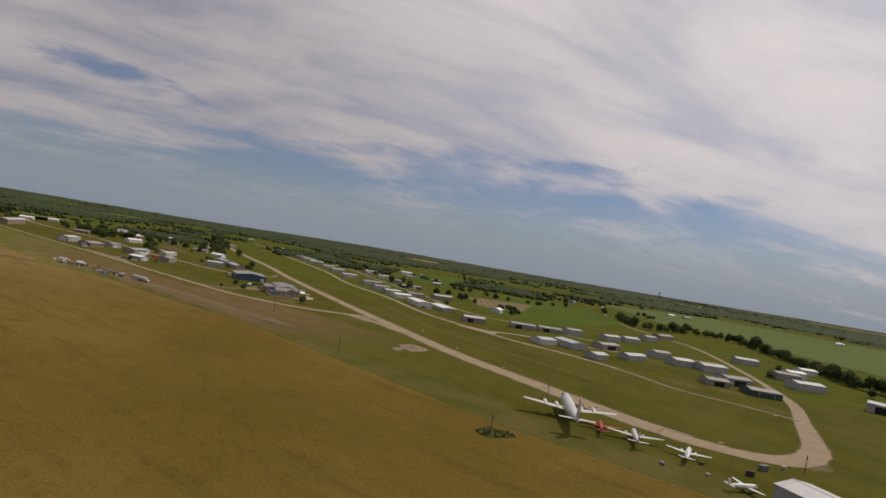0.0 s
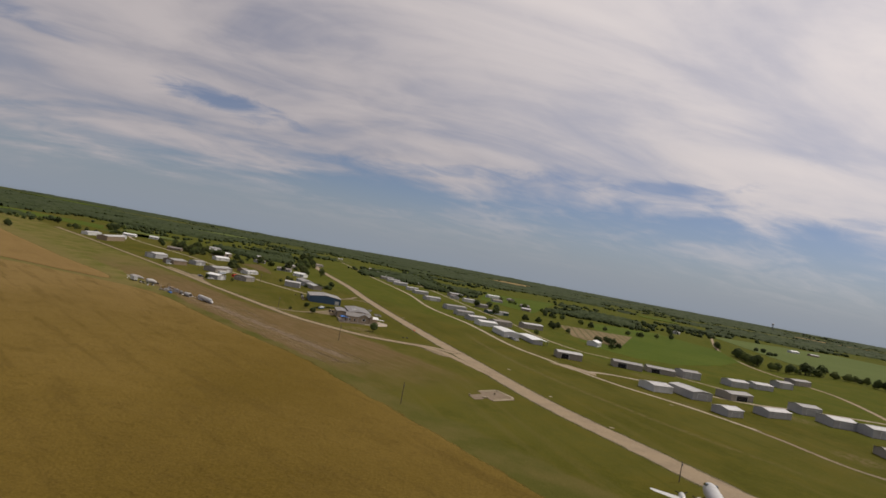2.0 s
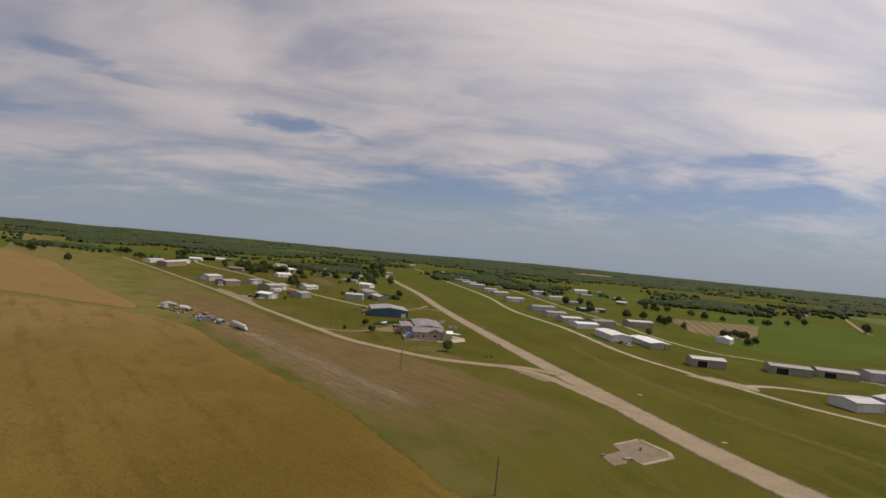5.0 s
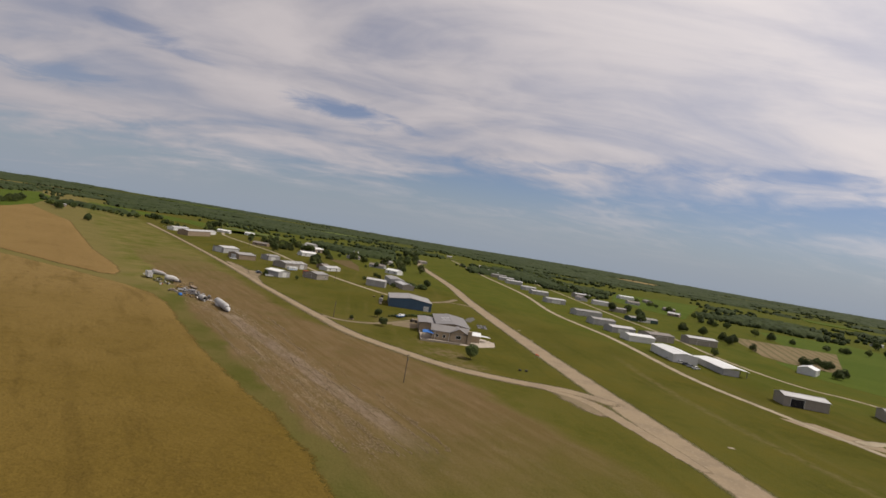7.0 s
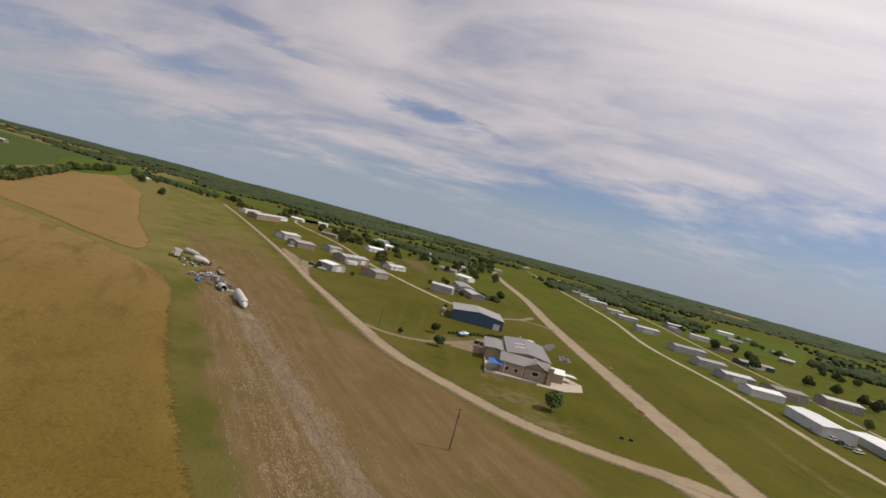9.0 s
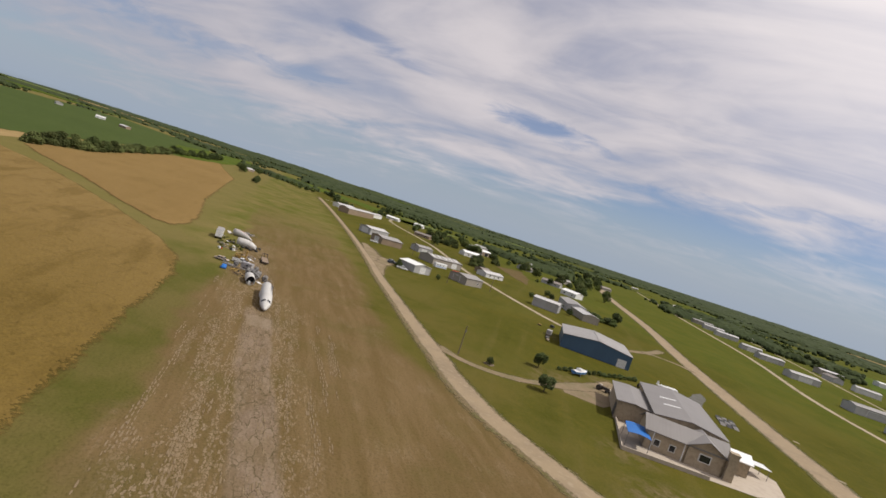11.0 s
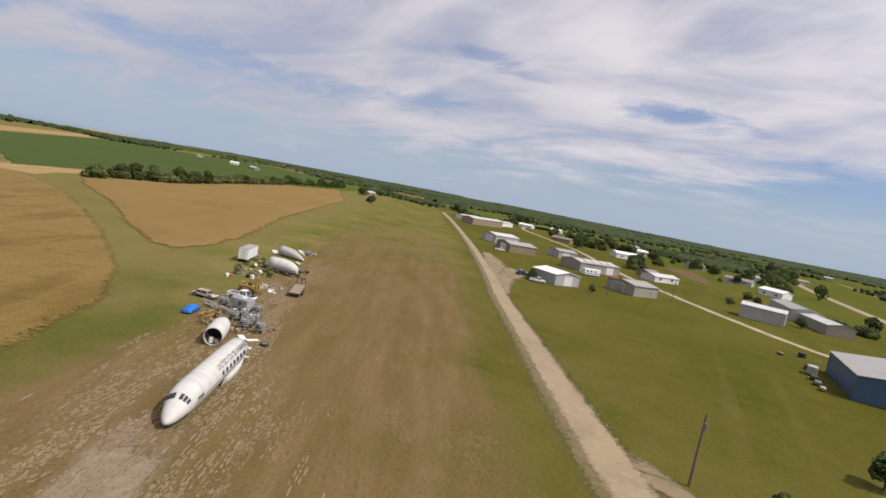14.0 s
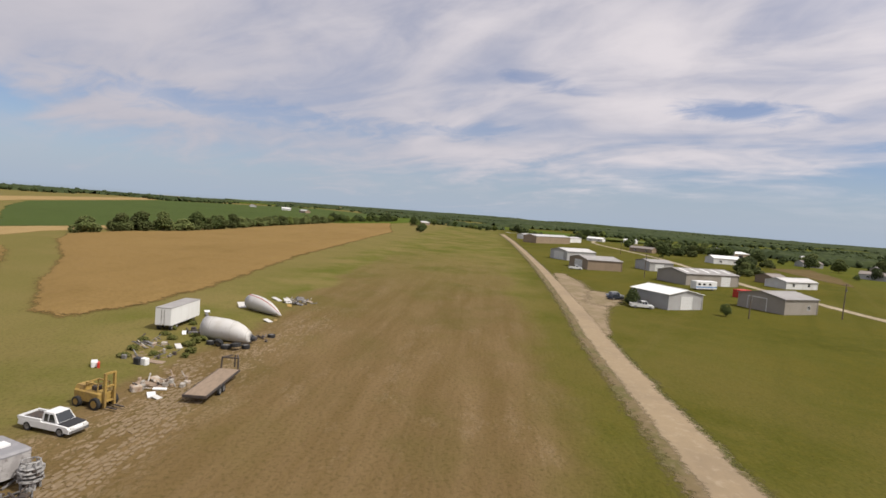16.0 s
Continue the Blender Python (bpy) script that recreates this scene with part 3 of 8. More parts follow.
def road(name, pts, widths, z, mat, label, ragged=0.5, fade=1.1):
    """A strip along plan points; its edge attribute runs from 0 at the sides to 1 within."""
    line = smooth_line(pts, 1.6)
    bm = bmesh.new()
    layer = bm.verts.layers.float.new("edge")
    rows = []
    for i, p in enumerate(line):
        d = (line[min(i + 1, len(line) - 1)] - line[max(i - 1, 0)]).normalized()
        s = i / (len(line) - 1) * (len(widths) - 1)
        k = min(int(s), len(widths) - 2)
        w = (widths[k] + (widths[k + 1] - widths[k]) * (s - k)) / 2
        side = Vector((-d.y, d.x))
        row = []
        soft = min(0.35 * w if fade < 1.2 else 0.6 * w, fade)
        end = min(1.0, min(i, len(line) - 1 - i) / 3)
        for off, e in ((w + soft, 0.0), (w - soft, 1.0), (-w + soft, 1.0), (-w - soft, 0.0)):
            q = p + side * (off + 0.4 * ragged * noise.noise(Vector((p.x * 0.13, p.y * 0.13, 7.0 if off > 0 else -7.0))))
            v = bm.verts.new((q.x, q.y, z))
            v[layer] = e * end
            row.append(v)
        rows.append(row)
    for a, b in zip(rows, rows[1:]):
        for k in range(3):
            bm.faces.new((a[k], b[k], b[k + 1], a[k + 1]))
    return single(name, bm, soft_edged(mat), label, "road", kind="structure")

# ---- ground ----
def far_height(x, y):
    d = math.hypot(x + 150, y - 300)
    k = min(max((d - 1300) / 2600, 0), 1)
    bear = math.degrees(math.atan2(-(x + 150), y - 300)) % 360
    side = min(max((94 - bear) / 28, -0.9), 1.0) if bear < 200 else 1.0
    if side < 0:
        return side * 75 * min(max((d - 1500) / 2700, 0), 1)
    return side * k * k * (3 - 2 * k) * (16 + 12 * noise.noise(Vector((x * 0.0007, y * 0.0007, 0.5))))


def build_ground():
    bm = bmesh.new()
    rings = [0, 150, 300, 450, 700, 1000, 1300, 1600, 1900, 2200, 2500, 2800, 3100, 3400, 3700, 4000, 4300]
    rows, k = [], 96
    for r in rings:
        rows.append([bm.verts.new((p[0], p[1], far_height(*p))) for p in [(-150 + r * math.cos(2 * math.pi * i / k), 300 + r * math.sin(2 * math.pi * i / k)) for i in range(k if r else 1)]])
    for i in range(k):
        bm.faces.new((rows[0][0], rows[1][i], rows[1][(i + 1) % k]))
    for a, b in zip(rows[1:], rows[2:]):
        for i in range(k):
            j = (i + 1) % k
            bm.faces.new((a[i], b[i], b[j], a[j]))
    single("ground", bm, GRASS, "mown grass airfield with dry brown patches", "ground", kind="structure", smooth=True)


build_ground()


def strip_point(u, v):
    p = ORIGIN + ALONG * u + ACROSS * v
    return (p.x, p.y)


def wheat_field(name, pts, label, mat=WHEAT, cell=3.0, top=0.6, rough=0.26):
    """A standing crop: an uneven top with a skirt round its edge."""
    xs, ys = [p[0] for p in pts], [p[1] for p in pts]
    poly = [(Vector(a), Vector(b)) for a, b in zip(pts, pts[1:] + pts[:1])]

    def inside(x, y):
        hit = False
        for a, b in poly:
            if (a.y > y) != (b.y > y) and x < (b.x - a.x) * (y - a.y) / (b.y - a.y) + a.x:
                hit = not hit
        return hit

    bm = bmesh.new()
    layer = bm.verts.layers.float.new("edge")
    nx, ny = int((max(xs) - min(xs)) / cell) + 1, int((max(ys) - min(ys)) / cell) + 1
    x0, y0 = min(xs), min(ys)
    keep = {(i, j) for i in range(nx) for j in range(ny) if inside(x0 + (i + 0.5) * cell, y0 + (j + 0.5) * cell)}
    verts = {}

    def nearest(x, y):
        p, best = Vector((x, y)), None
        for a, b in poly:
            t = min(max((p - a).dot(b - a) / max((b - a).length_squared, 1e-6), 0), 1)
            q = a + (b - a) * t
            if best is None or (q - p).length < (best - p).length:
                best = q
        return best

    def v(i, j):
        if (i, j) not in verts:
            edge = any((i + a, j + b) not in keep for a in (-1, 0) for b in (-1, 0))
            x, y = x0 + i * cell, y0 + j * cell
            o = noise.noise_vector(Vector((x * 0.09, y * 0.09, 1.1))) * (1.5 if edge else 1.0)
            if edge:
                x, y = nearest(x, y)
            x, y = x + o.x, y + o.y
            inner = all((i + a, j + b) in keep for a in (-3, 0, 2) for b in (-3, 0, 2))
            deep = 9.0 if inner else (0.0 if edge else (nearest(x, y) - Vector((x, y))).length)
            z = 0.02 if edge else (top + rough * noise.noise(Vector((x * 0.15, y * 0.15, 2))) + 0.12 * noise.noise(Vector((x * 0.7, y * 0.7, 5)))) * min(1.0, 0.1 + deep / 6)
            verts[i, j] = bm.verts.new((x, y, z))
            verts[i, j][layer] = min(0.05 + deep / 3.0, 2.0)
        return verts[i, j]

    for i, j in sorted(keep):
        bm.faces.new((v(i, j), v(i + 1, j), v(i + 1, j + 1), v(i, j + 1)))
    return single(name, bm, soft_edged(mat), label, "field", kind="stuff", smooth=True)


wheat_field("wheat_field", [strip_point(-330, -6), strip_point(-250, -8), strip_point(-170, -12), strip_point(-120, -5), strip_point(-55, 1.5), strip_point(-28, 5), strip_point(-8, 5.2), strip_point(8, 3.4), strip_point(25, 2.4), strip_point(45, 1.2), strip_point(90, 1.2), strip_point(115, 1.6), strip_point(137, -0.6), (-346, 261.5), (-360, 259), (-385, 250.5), (-419, 237.5), (-458, 220), (-492, 198), (-520, 165), (-560, 120), (-640, 40), (-700, -60), (-300, -120), (100, 20)], "ripe golden-brown wheat field with darker streaks")
wheat_field("wheat_field", [(-381, 262), (-386, 257), (-406, 248), (-450, 233), (-494, 212.5), (-520, 205), (-548, 212), (-572, 228), (-614, 240), (-690, 255), (-800, 285), (-920, 335), (-1000, 366), (-860, 352), (-733, 342), (-600, 312), (-490, 288), (-412, 276), (-390, 269.5)], "ripe golden wheat field beside a tree hedge", GOLD, 3.0)

# main gravel runway, the gravel road, the paved taxi lane and smaller tracks
RUNWAY = [(22, 213), (-3, 223), (-40, 246), (-90, 277), (-150, 326), (-215, 380), (-290, 444), (-360, 506), (-450, 590), (-660, 772), (-820, 935)]
road("runway_verge", RUNWAY, [15.5, 13.2, 11.6, 10.6, 10.2, 10.2, 10.4, 10.6, 10.6, 10.6, 10.6], 0.015, VERGE, "worn grassy verge of the runway", 0.9)
road("main_runway", RUNWAY, [13.5, 11.2, 9.6, 8.6, 8.4, 8.2, 8.4, 8.6, 8.8, 9.0, 9.4], 0.035, GRAVEL, "wide pale gravel runway with worn edges", 0.6)
road("gravel_loop", [(8, 216.5), (22, 213), (38, 212.5), (52, 220), (62, 238), (67, 262), (72, 300), (79, 350), (78, 395), (71, 470), (48, 600), (14, 665), (-24, 744), (-60, 900), (-92, 1250)], [12.0, 7.2, 4.6, 4.4, 4.3, 4.2, 4.2, 4.4, 4.5], 0.045, GRAVEL, "pale gravel access road bending round the hangars", 0.4)
GRAVEL_ROAD = [(-160, 336), (-178, 332), (-193, 321), (-212, 311.5), (-236, 309), (-262, 309), (-290, 315.6), (-313, 321.6), (-342, 329.6), (-380, 340.0), (-421, 352.5), (-520, 380.5), (-700, 428), (-890, 475)]
road("road_verge", GRAVEL_ROAD, [8.0, 6.6, 4.8, 4.2, 3.8, 4.2, 5.0, 6.0], 0.02, VERGE, "worn grassy verge of the gravel road", 0.5)
road("road_shoulder", [(x - 0.3, y - 1.1) for x, y in GRAVEL_ROAD], [7.4, 6.0, 4.6, 4.3, 4.2, 4.4, 5.0, 5.8], 0.036, SHOULDER, "sandy brown shoulder of the gravel road", 0.4, 1.5)
road("gravel_road", GRAVEL_ROAD, [6.4, 5.2, 3.7, 3.0, 2.8, 3.0, 3.7, 4.7], 0.052, GRAVEL, "pale gravel road along the old strip", 0.35)
road("taxi_path", [(72.5, 303), (66, 308), (46, 314), (20, 320), (-2, 339), (-22, 354)], [3, 3.4, 3.2, 3], 0.05, DIRT, "worn earth end of the taxi lane", 0.6)
road("taxi_lane", [(-9, 347), (-45, 364), (-84, 376), (-134, 405), (-171, 431), (-239, 500), (-320, 567), (-430, 690), (-630, 880), (-1050, 1290)], [3.4, 4.2, 4.4, 4.4, 4, 4], 0.055, CONCRETE, "narrow pale taxi lane along the hangar row", 0.4)
road("back_lane", [(-335, 440), (-362, 428), (-400, 432), (-448, 442), (-490, 452), (-560, 478), (-640, 505), (-810, 545), (-905, 590)], [4, 4, 4], 0.06, CONCRETE, "narrow pale lane behind the grey hangars", 0.3)
road("track", [(-300, 320), (-289, 321.5), (-282.5, 327), (-279.8, 336), (-280.5, 350), (-284, 366), (-290, 380)], [3.2, 3.4, 4, 6, 5], 0.04, DIRT, "worn dirt track to the club house", 1.0)
road("track", [(-341, 437), (-344, 450), (-347, 462), (-352, 476), (-362, 496)], [3.5, 3.5, 4.5], 0.04, DIRT, "short dirt track beside the blue hangar", 0.6)
road("track", [(-346, 458), (-346, 467), (-338, 474), (-326, 474)], [3, 4], 0.042, DIRT, "worn dirt fork of the hangar track", 0.6)
road("runway_fork", [(-200, 317.5), (-187, 325), (-176, 327.5), (-166, 326), (-155, 319.5), (-142, 311.5), (-124, 300)], [3, 5.0, 5.6, 5.2, 4.6, 3.0], 0.043, GRAVEL, "pale gravel fork joining the runway", 0.7)
road("row_track", [(-106, 389), (-92, 408), (-60, 421), (-20, 432), (20, 470), (60, 500)], [5, 4, 4], 0.045, CONCRETE, "pale track between hangars", 0.5)
road("village_lane", [(-20, 470), (-70, 484), (-112, 496), (-133, 495), (-158, 509), (-190, 540), (-240, 600), (-330, 690), (-470, 840), (-640, 1010)], [3, 3, 3.5, 4], 0.04, CONCRETE, "straight lane behind the hangar row", 0.4)

road("runway_fork", [(-188, 327), (-180, 328), (-173, 326), (-165, 321), (-156, 316)], [3, 8, 10, 8, 3], 0.039, DIRT, "bare dirt where the roads join the runway", 1.2, 3.0)

# fields further out
sheet("green_field", [(-530, 178), (-580, 198), (-640, 214), (-1050, 330), (-1500, 420), (-1900, 250), (-1300, 10), (-820, 50), (-700, 95)], 0.3, CROP, "dark green crop field beyond the hedge", "field", ragged=2)
sheet("meadow", [(-845, 290), (-1000, 300), (-1200, 330), (-1360, 390), (-1600, 520), (-1350, 480), (-1053, 388), (-880, 330)], 0.42, LUSH, "bright green meadow beyond the hedge", "field", ragged=2)
sheet("stubble_field", [(-500, 196), (-525, 196), (-560, 206), (-585, 198), (-532, 176), (-500, 168)], 0.12, STUBBLE, "pale stubble corner beside the hedge", "field")
sheet("stubble_field", [(-720, 60), (-830, 40), (-1320, 0), (-1500, -60), (-900, -10), (-740, 20)], 0.35, STUBBLE, "pale stubble strip beyond the crop", "field")
sheet("pale_field", [(-100, 1330), (20, 960), (90, 900), (160, 800), (240, 690), (330, 560), (900, 700), (900, 1500), (300, 1900)], 0.3, PALE, "pale green crop field behind a hedge", "field", ragged=2)
sheet("ploughed_plot", [(-228, 728), (-152, 792), (-129, 612), (-160, 602), (-177, 613)], 0.1, PLOT, "pale ploughed plot with rows", "field")
sheet("ploughed_plot", [(-606, 562), (-622, 606), (-560, 566), (-508, 522), (-540, 532)], 0.06, BROWNPLOT, "brown bare plot behind the houses", "field", ragged=2)
sheet("meadow", [(-300, 830), (-440, 1360), (-540, 1180), (-420, 900)], 0.1, LUSH, "bright green meadow", "field", ragged=2)
sheet("meadow", [(-140, 555), (-165, 590), (-150, 640), (-168, 705), (-200, 790), (-240, 900), (-160, 1000), (-60, 900), (-30, 760), (-45, 660), (-70, 570), (-100, 540)], 0.05, LUSH, "bright green meadow beside the plot", "field", ragged=2)
sheet("meadow", [(-1000, 600), (-1250, 500), (-1400, 560), (-1150, 690)], 0.2, LUSH, "bright green meadow beside woods", "field", ragged=2)


# ---- buildings ----
def wall_mesh(l, d, h, rise, ridge):
    """Walls of a shed with gables; ridge: the way that the ridge runs, 'x' or 'y'."""
    bm = bmesh.new()
    x, y, t = l / 2, d / 2, 0.12
    if ridge == "x":
        solid(bm, [(-x, -y, 0), (x, -y, 0), (x, -y, h), (-x, -y, h)], [(-x, -y + t, 0), (x, -y + t, 0), (x, -y + t, h), (-x, -y + t, h)])
        solid(bm, [(-x, y - t, 0), (x, y - t, 0), (x, y - t, h), (-x, y - t, h)], [(-x, y, 0), (x, y, 0), (x, y, h), (-x, y, h)])
        for s in (-1, 1):
            a, b = s * x, s * (x - t)
            ring = [(-y, 0), (y, 0), (y, h), (0, h + rise), (-y, h)]
            solid(bm, [(a, p, z) for p, z in ring], [(b, p, z) for p, z in ring])
    else:
        solid(bm, [(-x, -y, 0), (-x, y, 0), (-x, y, h), (-x, -y, h)], [(-x + t, -y, 0), (-x + t, y, 0), (-x + t, y, h), (-x + t, -y, h)])
        solid(bm, [(x - t, -y, 0), (x - t, y, 0), (x - t, y, h), (x - t, -y, h)], [(x, -y, 0), (x, y, 0), (x, y, h), (x, -y, h)])
        for s in (-1, 1):
            a, b = s * y, s * (y - t)
            ring = [(-x, 0), (x, 0), (x, h), (0, h + rise), (-x, h)]
            solid(bm, [(p, a, z) for p, z in ring], [(p, b, z) for p, z in ring])
    return bm


def roof_mesh(l, d, h, rise, ridge, over=0.35, thick=0.14):
    bm = bmesh.new()
    x, y = l / 2 + over, d / 2 + over
    if ridge == "x":
        drop = rise * over / (d / 2)
        ring = [(-y, h - drop), (0, h + rise), (y, h - drop), (y, h - drop + thick), (0, h + rise + thick), (-y, h - drop + thick)]
        solid(bm, [(-x, p, z + 0.01) for p, z in ring], [(x, p, z + 0.01) for p, z in ring])
    else:
        drop = rise * over / (l / 2)
        ring = [(-x, h - drop), (0, h + rise), (x, h - drop), (x, h - drop + thick), (0, h + rise + thick), (-x, h - drop + thick)]
        solid(bm, [(p, -y, z + 0.01) for p, z in ring], [(p, y, z + 0.01) for p, z in ring])
    return bm


def sectional_door(parent, side, at, width, height, l, d, mat=None, name="door"):
    """A door of stacked panels in a frame, on one side of a shed: 'f' front, 'b' back, 'l' or 'r' end."""
    frame_, turn = {"f": ((0, -d / 2), 0), "b": ((0, d / 2), 180), "l": ((-l / 2, 0), -90), "r": ((l / 2, 0), 90)}[side]
    m = pose(frame_[0], frame_[1], 0, 0, 0, turn) @ pose(at, 0, 0)
    bm = bmesh.new()
    k = max(3, round(height / 0.75))
    for i in range(k):
        box(bm, -width / 2, width / 2, -0.05, 0.03, i * height / k + 0.02, (i + 1) * height / k - 0.02)
    ob = part(name, bm, mat or DOORWHITE, parent)
    ob.matrix_local = m
    bm = bmesh.new()
    box(bm, -width / 2 - 0.15, -width / 2, -0.08, 0.04, 0, height + 0.15)
    box(bm, width / 2, width / 2 + 0.15, -0.08, 0.04, 0, height + 0.15)
    box(bm, -width / 2, width / 2, -0.08, 0.04, height, height + 0.15)
    part("door_frame", bm, TRIM, ob)
    return ob


def window(parent, side, at, width, height, sill, l, d):
    frame_, turn = {"f": ((0, -d / 2), 0), "b": ((0, d / 2), 180), "l": ((-l / 2, 0), -90), "r": ((l / 2, 0), 90)}[side]
    bm = bmesh.new()
    w, t = width / 2, 0.08
    for a in ((-w - t, -w, 0, height), (w, w + t, 0, height), (-w - t, w + t, -t, 0), (-w - t, w + t, height, height + t), (-0.03, 0.03, 0, height)):
        box(bm, a[0], a[1], -0.07, 0.03, a[2], a[3])
    ob = part("window", bm, TRIM, parent)
    ob.matrix_local = pose(frame_[0], frame_[1], 0, 0, 0, turn) @ pose(at, 0, sill)
    for s in (-1, 1):
        bm = bmesh.new()
        box(bm, min(s * 0.03, s * w), max(s * 0.03, s * w), -0.03, 0.02, 0, height)
        part("pane", bm, GLASS, ob)
    return ob


def shed(name, label, x, y, l, d, ang, h, wall=S_GREY, roof=R_GREY, ridge="x", rise=None, doors=(), windows=(), category="hangar", group="", lights=0):
    """A steel building on a plan of l by d, its front turned by ang."""
    rise = rise if rise is not None else 0.11 * (d if ridge == "x" else l) / 2 * 1.6
    b = thing(name, label, category, pose(x, y, 0, 0, 0, ang), group)
    part("wall", wall_mesh(l, d, h, rise, ridge), wall, b)
    ro = part("roof", roof_mesh(l, d, h, rise, ridge), roof, b)
    bm = bmesh.new()
    if ridge == "x":
        box(bm, -l / 2 - 0.36, l / 2 + 0.36, -0.22, 0.22, h + rise + 0.10, h + rise + 0.22)
    else:
        box(bm, -0.22, 0.22, -d / 2 - 0.36, d / 2 + 0.36, h + rise + 0.10, h + rise + 0.22)
    part("ridge_cap", bm, roof, ro)
    bm = bmesh.new()
    box(bm, -0.09, 0.09, -0.09, 0.09, 0, h - 0.1)
    strip = mesh("corner_trim", bm, wall)
    for sx in (-1, 1):
        for sy in (-1, 1):
            c = new("corner_trim", strip)
            c.parent = b
            c.location = (sx * (l / 2 + 0.02), sy * (d / 2 + 0.02), 0)
    for dd in doors:
        sectional_door(b, *dd[:4], l, d, *(dd[4:5]))
    for w in windows:
        window(b, *w, l, d)
    for i in range(lights):
        u = (i + 0.5) / lights - 0.5
        bm = bmesh.new()
        if ridge == "x":
            for s in (-1,):
                z0, z1 = h + rise * 0.25, h + rise * 0.9
                solid(bm, [(u * l - 0.45, s * d * 0.375, z0 + 0.16), (u * l + 0.45, s * d * 0.375, z0 + 0.16), (u * l + 0.45, s * d * 0.05, z1 + 0.16), (u * l - 0.45, s * d * 0.05, z1 + 0.16)],
                      [(u * l - 0.45, s * d * 0.375, z0 + 0.2), (u * l + 0.45, s * d * 0.375, z0 + 0.2), (u * l + 0.45, s * d * 0.05, z1 + 0.2), (u * l - 0.45, s * d * 0.05, z1 + 0.2)])
            part("skylight", bm, R_WHITE, ro, "white translucent roof light")
    return b


ROWS_G = "hangars along the taxi lane"
# along the gravel road
shed("hangar", "white-roofed pale grey metal hangar with a white roller door", -424.6, 378.4, 11.2, 11.5, 106, 3.6, S_GREY, R_WHITE, "y", 1.0, doors=(("f", 0.3, 3.6, 3.0), ("r", 2, 3.4, 2.8)))
shed("hangar", "taupe metal hangar with a grey gabled roof", -427.0, 411.6, 13, 12.5, 105, 3.8, S_TAUPE, R_GREY, "x", 1.1, doors=(("l", -1, 5, 3.2, S_TAUPE),), windows=(("f", 3, 1, 1, 1.2),))
shed("hangar", "long taupe metal hangar with roof lights", -484.5, 428.5, 24, 14, 100, 4.0, S_TAUPE, R_GREY, "x", 1.3, doors=(("f", 6, 4, 3.2),), lights=5)
shed("hangar", "small grey metal hangar with a white door", -533.0, 440.2, 11.5, 11.5, 92, 3.8, S_GREY, R_GREY, "x", 1.0, doors=(("f", -1, 4, 3),))
shed("hangar", "tan metal hangar with a grey roof", -520.0, 405.5, 15.5, 15.5, 94, 4.0, S_TAN, R_GREY, "x", 1.2, doors=(("l", 0, 6, 3.4),))
shed("hangar", "pale grey metal hangar with a pale roof", -565, 415, 17.5, 13, 106, 4.4, S_GREY, R_PALE, "x", 1.2, doors=(("l", 0, 7, 3.8),))
shed("hangar", "long tan hangar with a pale roof", -746, 471, 54, 12, 128, 5.6, S_TAN, R_PALE, "x", 1.2)
shed("hangar", "low white outbuilding with a pale roof", -805, 478, 30, 9, 120, 4.0, S_WHITE, R_PALE, "x", 0.9)
shed("hangar", "low white hangar extension with a pale roof", -800, 512, 40, 9, 132, 4.0, S_WHITE, R_PALE, "x", 0.9)
shed("house", "low white house with a pale metal roof", -490, 473, 18.5, 8.5, 104, 2.7, S_WHITE, R_PALE, "x", 1.1, windows=(("f", -5, 1.4, 1.2, 1.0), ("f", 4, 1.4, 1.2, 1.0)), category="house")
# the blue hangar
shed("blue_hangar", "large steel-blue metal hangar with a grey gabled roof", -326.5, 406.5, 24.5, 26, 48, 4.75, S_BLUE, R_GREY, "y", 1.5, doors=(("f", 9.4, 2.8, 2.7),))
shed("barn", "pale grey metal barn with a low roof", -408, 454, 14, 9, 38, 4.6, S_GREY, R_PALE, "x", 0.9)
shed("barn", "long grey barn behind a hedge", -430, 494, 32, 11, 146, 4.6, S_GREY, R_GREY, "x", 1.1)
shed("barn", "long low grey barn with a pale roof", -407, 482, 27, 9, 152, 3.6, S_TAUPE, R_PALE, "x", 1.0)
# the barn's open bays are panels in the painted shade colour
shed("barn", "large tan barn with a white roof and open bays", -700, 606, 30, 14, 108, 4.6, S_TAN, R_WHITE, "x", 1.2, doors=(("f", -7, 6, 3.6, DARK), ("f", 4, 6, 3.6, DARK)))
shed("house", "blue-grey house with a grey metal roof", -731, 712, 17, 10, 60, 3.6, S_BLUE, R_PALE, "x", 1.8, windows=(("f", -4, 1.4, 1.2, 1.0), ("f", 4, 1.4, 1.2, 1.0)), category="house")
shed("house", "brown-roofed house beside a white house", -505, 477, 9, 8, 104, 2.7, S_TAN, R_BROWN, "x", 1.2, windows=(("f", 0, 1.4, 1.2, 1.0),), category="house")
